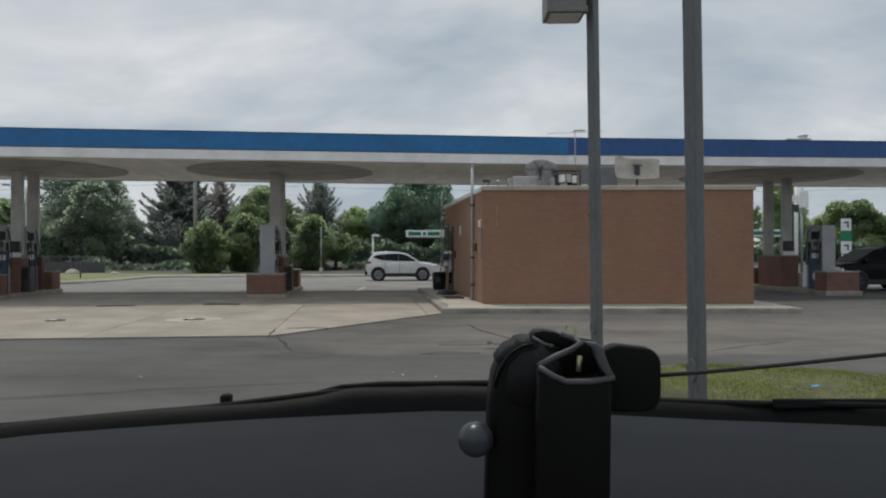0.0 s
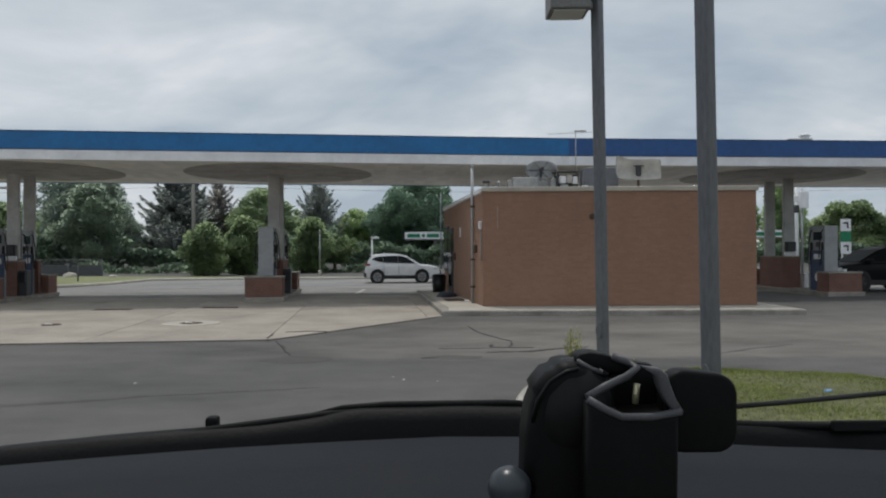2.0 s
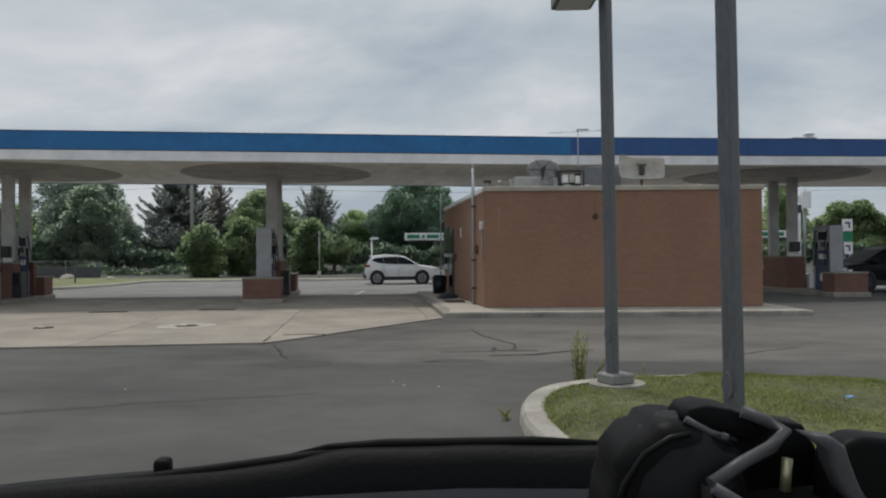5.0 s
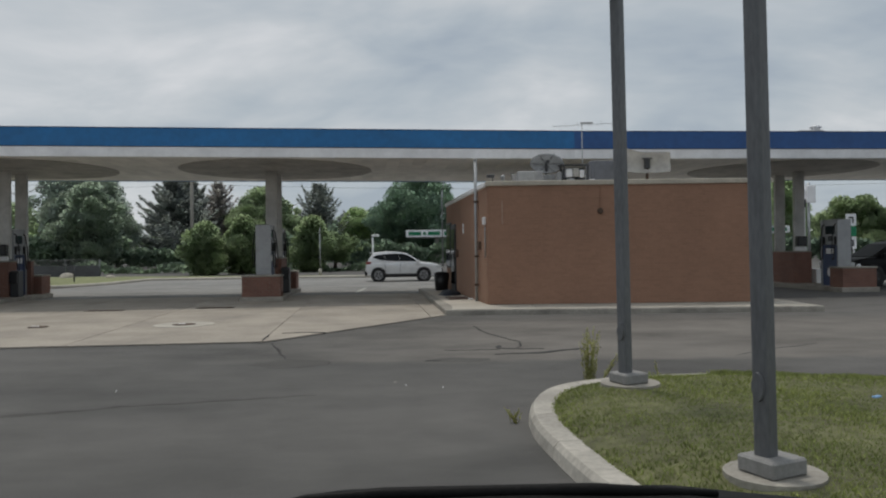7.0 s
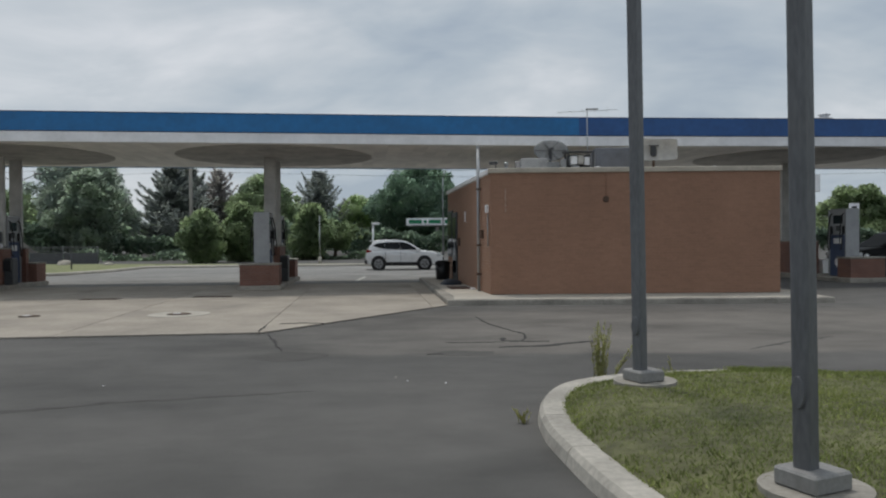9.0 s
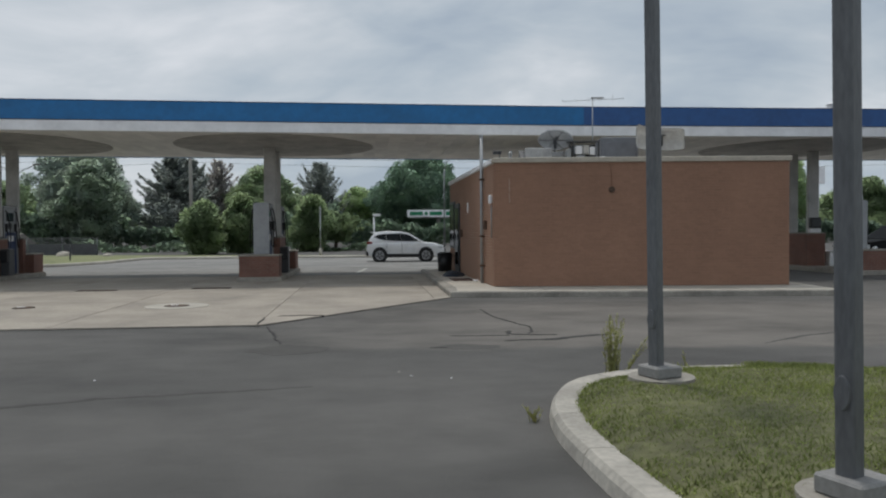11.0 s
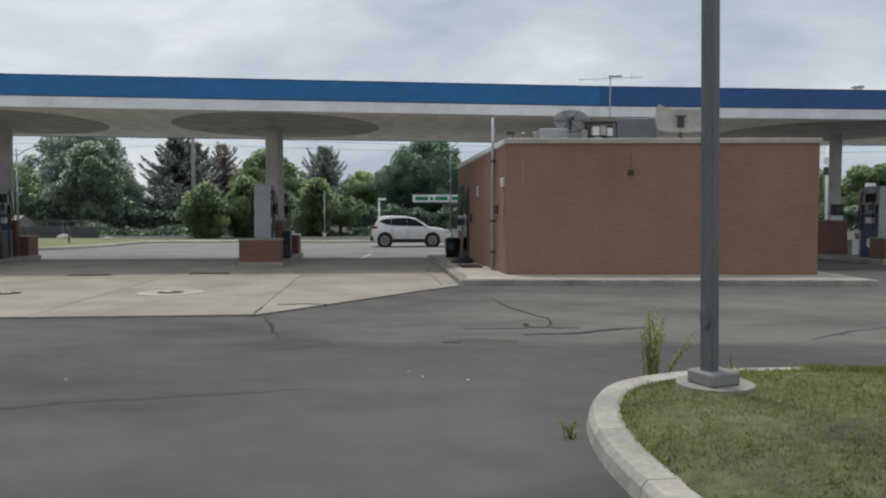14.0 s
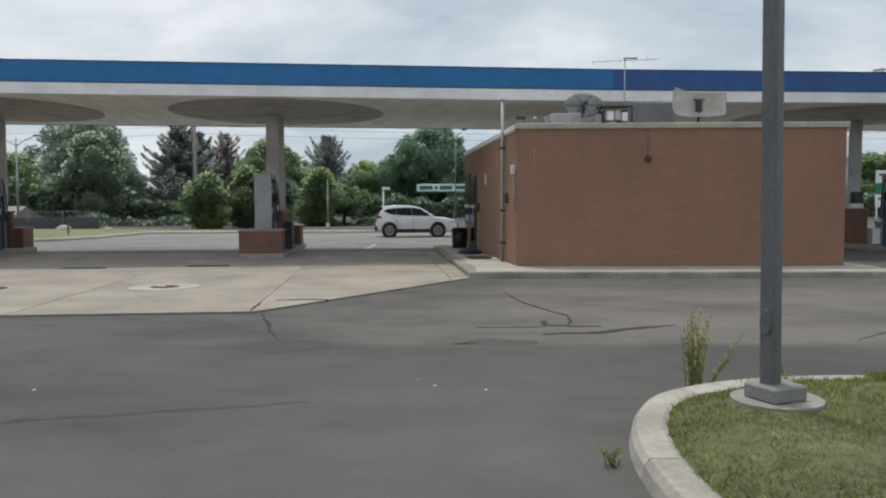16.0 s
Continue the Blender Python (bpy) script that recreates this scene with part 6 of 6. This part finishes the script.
weed(0.47, -10.60, 0.0, 0.64, 19, 0.12, 61, "tall yellowish brown-green weed growing by the kerb", 0.10)
weed(0.62, -10.50, 0.0, 0.46, 4, 0.03, 62, "thin leaning weed stalk growing by the kerb", 0.62)
weed(1.32, -10.23, 0.0, 0.24, 4, 0.05, 63, "small dark weed at the kerb")
weed(-0.46, -12.2, 0.0, 0.13, 14, 0.10, 64, "low bright green weed beside the kerb")
for k, (x, y, z, r, mm, lab) in enumerate(((-1.49, -10.34, 0.0, 20, WHITE, "pale flattened paper scrap on the asphalt"), (-1.09, -10.47, 0.0, 70, WHITE, "pale flattened paper scrap on the asphalt"), (-1.63, -10.12, 0.0, 5, CONCRETE_LIGHT, "pale flattened paper scrap on the asphalt"), (-4.62, -10.49, 0.0, 40, WHITE, "pale flattened paper scrap on the asphalt"), (2.55, -12.32, 0.17, 30, surface("pale_blue_foil", (0.25, 0.45, 0.75), 0.4), "pale blue wrapper lying in the grass"))):
    s = piece("litter", box(-0.011, 0.011, -0.009, 0.009, 0.0, 0.005, 0.002) if k < 4 else box(-0.045, 0.045, -0.02, 0.02, 0.0, 0.05, 0.005), mm, lab, "litter", group="litter")
    s.matrix_basis = pose(x, y, z, 0, 0, r)

# ---- the camera car's dashboard, set and shaped to fit the view near 2.4 s ----
def along(knots, x):
    """A height read off between (x, z) knots, eased from one to the next."""
    for (x0, z0), (x1, z1) in zip(knots, knots[1:]):
        if x <= x1:
            t = max(0.0, (x - x0) / (x1 - x0))
            return z0 + (z1 - z0) * t
    return knots[-1][1]


COWL_TOP = [(-1.05, 1.112), (-0.87, 1.132), (-0.48, 1.157), (-0.37, 1.163), (-0.25, 1.178), (-0.19, 1.192), (0.0, 1.196), (0.22, 1.195), (0.45, 1.174), (0.62, 1.164), (0.87, 1.168), (1.05, 1.168)]
DASH_EDGE = [(-1.05, 1.106), (-0.82, 1.127), (-0.4, 1.146), (0.0, 1.161), (0.25, 1.160), (0.58, 1.149), (1.05, 1.146)]


def build_dash():
    d = thing("car_dashboard", pose(-0.986, -19.296, -0.003), "black car dashboard and cowl with resting wipers", "dashboard")
    # broad padded top, gently bowed, falling towards the seats
    bm = bm_new()
    rows = []
    for yy, drop in ((0.86, 0.16), (0.90, 0.075), (0.96, 0.048), (1.1, 0.03), (1.25, 0.012), (1.38, 0.0), (1.405, 0.02)):
        rows.append([bm.verts.new((-1.0 + 0.05 * k, yy - 0.10 * ((k - 20) / 20) ** 2, along(DASH_EDGE, -1.0 + 0.05 * k) - drop)) for k in range(41)])
    low = [bm.verts.new((v.co.x, v.co.y, 0.95)) for v in rows[0]]
    low2 = [bm.verts.new((v.co.x, v.co.y, 0.95)) for v in rows[-1]]
    allr = [low] + rows + [low2]
    for a, b in zip(allr, allr[1:]):
        for k in range(40):
            bm.faces.new((a[k], a[k + 1], b[k + 1], b[k])).smooth = True
    bmesh.ops.recalc_face_normals(bm, faces=bm.faces)
    part("dash_top", bm, DASH, d, "dark grey vinyl top")
    # cowl: a black strip below the screen, higher towards the middle
    bm = bm_new()
    prof = []
    for k in range(85):
        x = -1.05 + 2.1 * k / 84
        top_z = along(COWL_TOP, x) + 0.0015 * noise.noise(Vector((x * 9, 0.3, 0)))
        yb = 1.47 - 0.08 * x ** 2
        prof.append([bm.verts.new((x, yb - 0.03, 1.06)), bm.verts.new((x, yb - 0.01, top_z - 0.022)), bm.verts.new((x, yb + 0.004, top_z - 0.004)), bm.verts.new((x, yb + 0.02, top_z)), bm.verts.new((x, yb + 0.10, top_z - 0.012)), bm.verts.new((x, yb + 0.14, 1.05))])
    for a, b in zip(prof, prof[1:]):
        for k in range(5):
            bm.faces.new((a[k], b[k], b[k + 1], a[k + 1])).smooth = True
    bm.faces.new(prof[0])
    bm.faces.new(prof[-1][::-1])
    bmesh.ops.recalc_face_normals(bm, faces=bm.faces)
    cowl = part("cowl", bm, COWL, d, "black plastic cowl")
    part("washer_jet", box(-0.488, -0.463, 1.485, 1.515, 1.145, 1.176, 0.007, 2), COWL, cowl)
    w = part("wiper_arm", tube([(-0.98, 1.44, 1.112), (-0.5, 1.475, 1.149), (-0.20, 1.495, 1.184), (0.12, 1.50, 1.192)], [0.009, 0.009, 0.008, 0.006], 8), COWL, d)
    part("wiper_blade", tube([(-0.27, 1.496, 1.180), (-0.21, 1.497, 1.192), (-0.12, 1.498, 1.197), (0.12, 1.50, 1.199), (0.26, 1.497, 1.194)], [0.003, 0.006, 0.008, 0.008, 0.004], 8), COWL, w)
    w = part("wiper_arm", tube([(0.40, 1.47, 1.168), (0.62, 1.455, 1.162), (0.80, 1.42, 1.166), (1.05, 1.37, 1.172)], [0.010, 0.009, 0.008, 0.006], 8), COWL, d)
    part("wiper_blade", extrude_profile([(1.405, 1.160), (1.425, 1.160), (1.421, 1.180), (1.410, 1.180)], 0.74, 1.02, 0.003), COWL, w)
    # Unseen panel, added so the dashboard stands on the ground.
    part("bulkhead", box(-0.95, 0.95, 1.31, 1.335, 0.0, 1.05, 0.004), BLACK, d, "dark added panel that carries the dashboard to the ground")
    return d


build_dash()


def side_prism(pts, y0, y1, bevel=0.0, seg=2):
    """A closed outline of (x, z) points carried from y0 to y1."""
    bm = bm_new()
    a, b = ([bm.verts.new((x, y, z)) for x, z in pts] for y in (y0, y1))
    n = len(pts)
    bm.faces.new(a)
    bm.faces.new(b[::-1])
    for i in range(n):
        bm.faces.new((a[i], b[i], b[(i + 1) % n], a[(i + 1) % n]))
    bmesh.ops.recalc_face_normals(bm, faces=bm.faces)
    if bevel:
        rim = [e for e in bm.edges if abs(e.verts[0].co.y - e.verts[1].co.y) < 1e-6]
        bmesh.ops.bevel(bm, geom=rim, offset=bevel, segments=seg, affect="EDGES", profile=0.5)
        for f in bm.faces:
            f.smooth = True
    return bm


def rounded(x0, x1, z0, z1, r, skew=0.0, seg=6):
    """The outline of a rounded plate, its upper edge sloping by skew."""
    out = []
    for cx, cz, a0 in ((x1 - r, z1 - r - skew, 0), (x0 + r, z1 - r, 90), (x0 + r, z0 + r, 180), (x1 - r, z0 + r, 270)):
        out += [(cx + r * math.cos(radians(a0 + 90 * k / seg)), cz + r * math.sin(radians(a0 + 90 * k / seg))) for k in range(seg + 1)]
    return out


def build_mount():
    """A clamp mount: a barrel with a stepped collar, a slotted lip, a square body with an open three-sided mouth, and a pad."""
    m = thing("phone_mount", pose(-0.889, -18.485, 1.366), "black plastic clamp mount on the dashboard", "phone mount")
    EDGE = surface("mount_grey_edge", (0.08, 0.08, 0.086), 0.45, grain=300, vary=0.15, stain=20, stains=0.2, bump=0.0, spec=0.3)
    FOOT = -0.262
    # rounded housing with a stepped collar at its far side, drawn in to a stem
    housing = part("housing", side_prism([(-0.014, FOOT), (-0.008, -0.075), (-0.003, -0.040), (0.003, -0.026), (0.001, -0.018), (0.009, -0.008), (0.016, 0.000), (0.026, 0.003), (0.030, 0.009), (0.042, 0.012), (0.054, 0.011), (0.064, 0.008), (0.080, 0.002), (0.092, -0.008), (0.097, -0.034), (0.097, FOOT)], 0.0, 0.085, 0.016, 5), MOUNT, m, "rounded black housing")
    bm = bm_new()
    rings = []
    for x, r, cz in ((0.004, 0.022, -0.062), (0.008, 0.036, -0.056), (0.020, 0.050, -0.050), (0.040, 0.058, -0.045), (0.064, 0.060, -0.044), (0.085, 0.054, -0.048), (0.093, 0.040, -0.052)):
        rings.append([bm.verts.new((x, 0.032 + r * 0.75 * math.cos(2 * math.pi * k / 28), cz + r * math.sin(2 * math.pi * k / 28))) for k in range(28)])
    for a, b in zip(rings, rings[1:]):
        for k in range(28):
            bm.faces.new((a[k], a[(k + 1) % 28], b[(k + 1) % 28], b[k])).smooth = True
    bm.faces.new(rings[0])
    bm.faces.new(rings[-1][::-1])
    bmesh.ops.recalc_face_normals(bm, faces=bm.faces)
    part("barrel", bm, MOUNT_GLOSS, housing, "rounded black barrel")
    part("collar", tube([(0.000, 0.002, -0.055), (0.006, 0.0, -0.030), (0.020, 0.0, -0.009), (0.038, 0.0, 0.002), (0.052, 0.0, 0.005)], 0.0022, 8), MOUNT_GLOSS, housing, "dull grey collar edge")
    # slotted lip on top
    lip = part("lip", side_prism([(0.050, 0.012), (0.056, 0.020), (0.068, 0.022), (0.086, 0.019), (0.108, 0.010), (0.118, 0.006), (0.104, -0.002), (0.085, -0.002), (0.064, 0.004)], 0.012, 0.05, 0.002), MOUNT, m, "slotted black lip")
    part("rim", tube([(0.052, 0.010, 0.013), (0.068, 0.008, 0.004), (0.086, 0.004, -0.002), (0.076, 0.004, 0.003)], 0.0028, 6), EDGE, lip)
    part("rim", tube([(0.092, 0.010, 0.018), (0.108, 0.006, 0.012), (0.118, 0.0, 0.006), (0.104, -0.01, -0.002), (0.080, -0.02, -0.010), (0.056, -0.03, -0.021)], 0.0046, 8), EDGE, lip, "lighter grey edge")
    # square body below the mouth
    body = part("block", side_prism([(0.055, -0.026), (0.092, -0.043), (0.154, -0.040), (0.150, FOOT), (0.048, FOOT), (0.052, -0.10)], -0.038, 0.05, 0.006, 3), MOUNT, m, "square black body")
    part("mouth", side_prism([(0.057, -0.026), (0.100, 0.000), (0.114, 0.010), (0.140, 0.006), (0.150, -0.012), (0.154, -0.038), (0.092, -0.042)], 0.020, 0.045, 0.002), MOUNT, body, "dark hollow mouth of the clamp")
    part("mouth_edge", tube([(0.056, -0.034, -0.022), (0.074, -0.037, -0.033), (0.092, -0.038, -0.041), (0.124, -0.038, -0.041), (0.156, -0.036, -0.036)], 0.0042, 8), EDGE, body, "lighter grey edge")
    part("arm", side_prism([(0.116, 0.012), (0.134, 0.010), (0.142, 0.004), (0.145, -0.006), (0.151, -0.022), (0.160, -0.037), (0.149, -0.038), (0.139, -0.024), (0.132, -0.008), (0.130, 0.002)], -0.036, -0.016, 0.003), EDGE, m, "curved lighter grey arm")
    part("screw", rod((0.113, -0.01, -0.032), (0.115, -0.01, -0.010), 0.0036, 0.0036, 10), surface("brass_screw", (0.5, 0.46, 0.3), 0.35, metal=0.7, bump=0.0), m, "small brass screw")
    part("pad", side_prism(rounded(0.143, 0.226, -0.087, 0.005, 0.024, 0.004), -0.014, 0.016, 0.005, 3), MOUNT, m, "rounded black pad")
    bm = bm_new()
    bmesh.ops.create_icosphere(bm, subdivisions=3, radius=0.024)
    bmesh.ops.translate(bm, verts=bm.verts, vec=(-0.028, -0.02, -0.122))
    for f in bm.faces:
        f.smooth = True
    part("ball_joint", bm, surface("ball_grey", (0.035, 0.042, 0.05), 0.3, bump=0.0, spec=0.4), m, "glossy blue-grey ball joint")
    part("ball_arm", rod((-0.028, -0.02, -0.122), (0.004, 0.02, -0.132), 0.012, 0.012, 10), MOUNT, m)
    part("cable", tube([(0.222, 0.016, -0.042), (0.30, 0.02, -0.037), (0.39, 0.02, -0.029), (0.58, 0.02, -0.010)], 0.0032, 6), RUBBER, m, "thin black cable")


build_mount()


# ---- brickwork of the shop: each brick proud of its recessed joints ----
BRICK_L, BRICK_H, PITCH_X, PITCH_Z = 0.194, 0.0585, 0.203, 0.0677


def brick_shape(l):
    """One brick's face: l long, standing 3 mm out, its arrises worn."""
    h, e, o = BRICK_H, 0.0015, -0.003
    vs = [(0, 0, 0), (l, 0, 0), (l, 0, h), (0, 0, h), (e, o, e), (l - e, o, e), (l - e, o, h - e), (e, o, h - e)]
    fs = [(4, 5, 6, 7), (0, 1, 5, 4), (1, 2, 6, 5), (2, 3, 7, 6), (3, 0, 4, 7)]
    return vs, fs


def lay_bricks(wall, length, near, turned, seed):
    """Running bond along a wall; the courses nearest the lot are bricks of their own."""
    rng = random.Random(seed)
    shared = {}
    vs, fs = [], []
    z, row = Z0 + 0.006, 0
    while z + BRICK_H < Z1 - 0.004:
        a = -0.5 * PITCH_X * (row % 2)
        while a < length - 0.02:
            s0, s1 = max(0.002, a), min(length - 0.002, a + BRICK_L)
            if s1 - s0 > 0.03:
                l = round(s1 - s0, 3)
                jut = rng.uniform(-0.0012, 0.0012)
                bv, bf = brick_shape(l)
                if turned:
                    bv = [(y, l - x, zz) for x, y, zz in bv]
                if a < near and z < 1.62 and s1 < near:
                    if l not in shared:
                        me = bpy.data.meshes.new("brick")
                        me.from_pydata(bv, [], bf)
                        me.materials.append(BRICK_ONE)
                        shared[l] = me
                    ob = new("brick", shared[l])
                    ob.parent = wall
                    ob.location = (jut, s0, z) if turned else (s0, jut, z)
                    tagged(ob)
                else:
                    k = len(vs)
                    vs += [(x + jut, y + s0, zz + z) if turned else (x + s0, y + jut, zz + z) for x, y, zz in bv]
                    fs += [tuple(i + k for i in f) for f in bf]
            a += PITCH_X
        z += PITCH_Z
        row += 1
    me = bpy.data.meshes.new("brickwork")
    me.from_pydata(vs, [], fs)
    me.materials.append(BRICK_ONE)
    ob = new("brickwork", me)
    ob.parent = wall
    tagged(ob, "", kind="stuff")


for child in list(shop.children):
    if child.name == "front_wall":
        lay_bricks(child, W, 2.75, False, 51)
    elif child.name == "side_wall":
        lay_bricks(child, D, 2.75, True, 52)
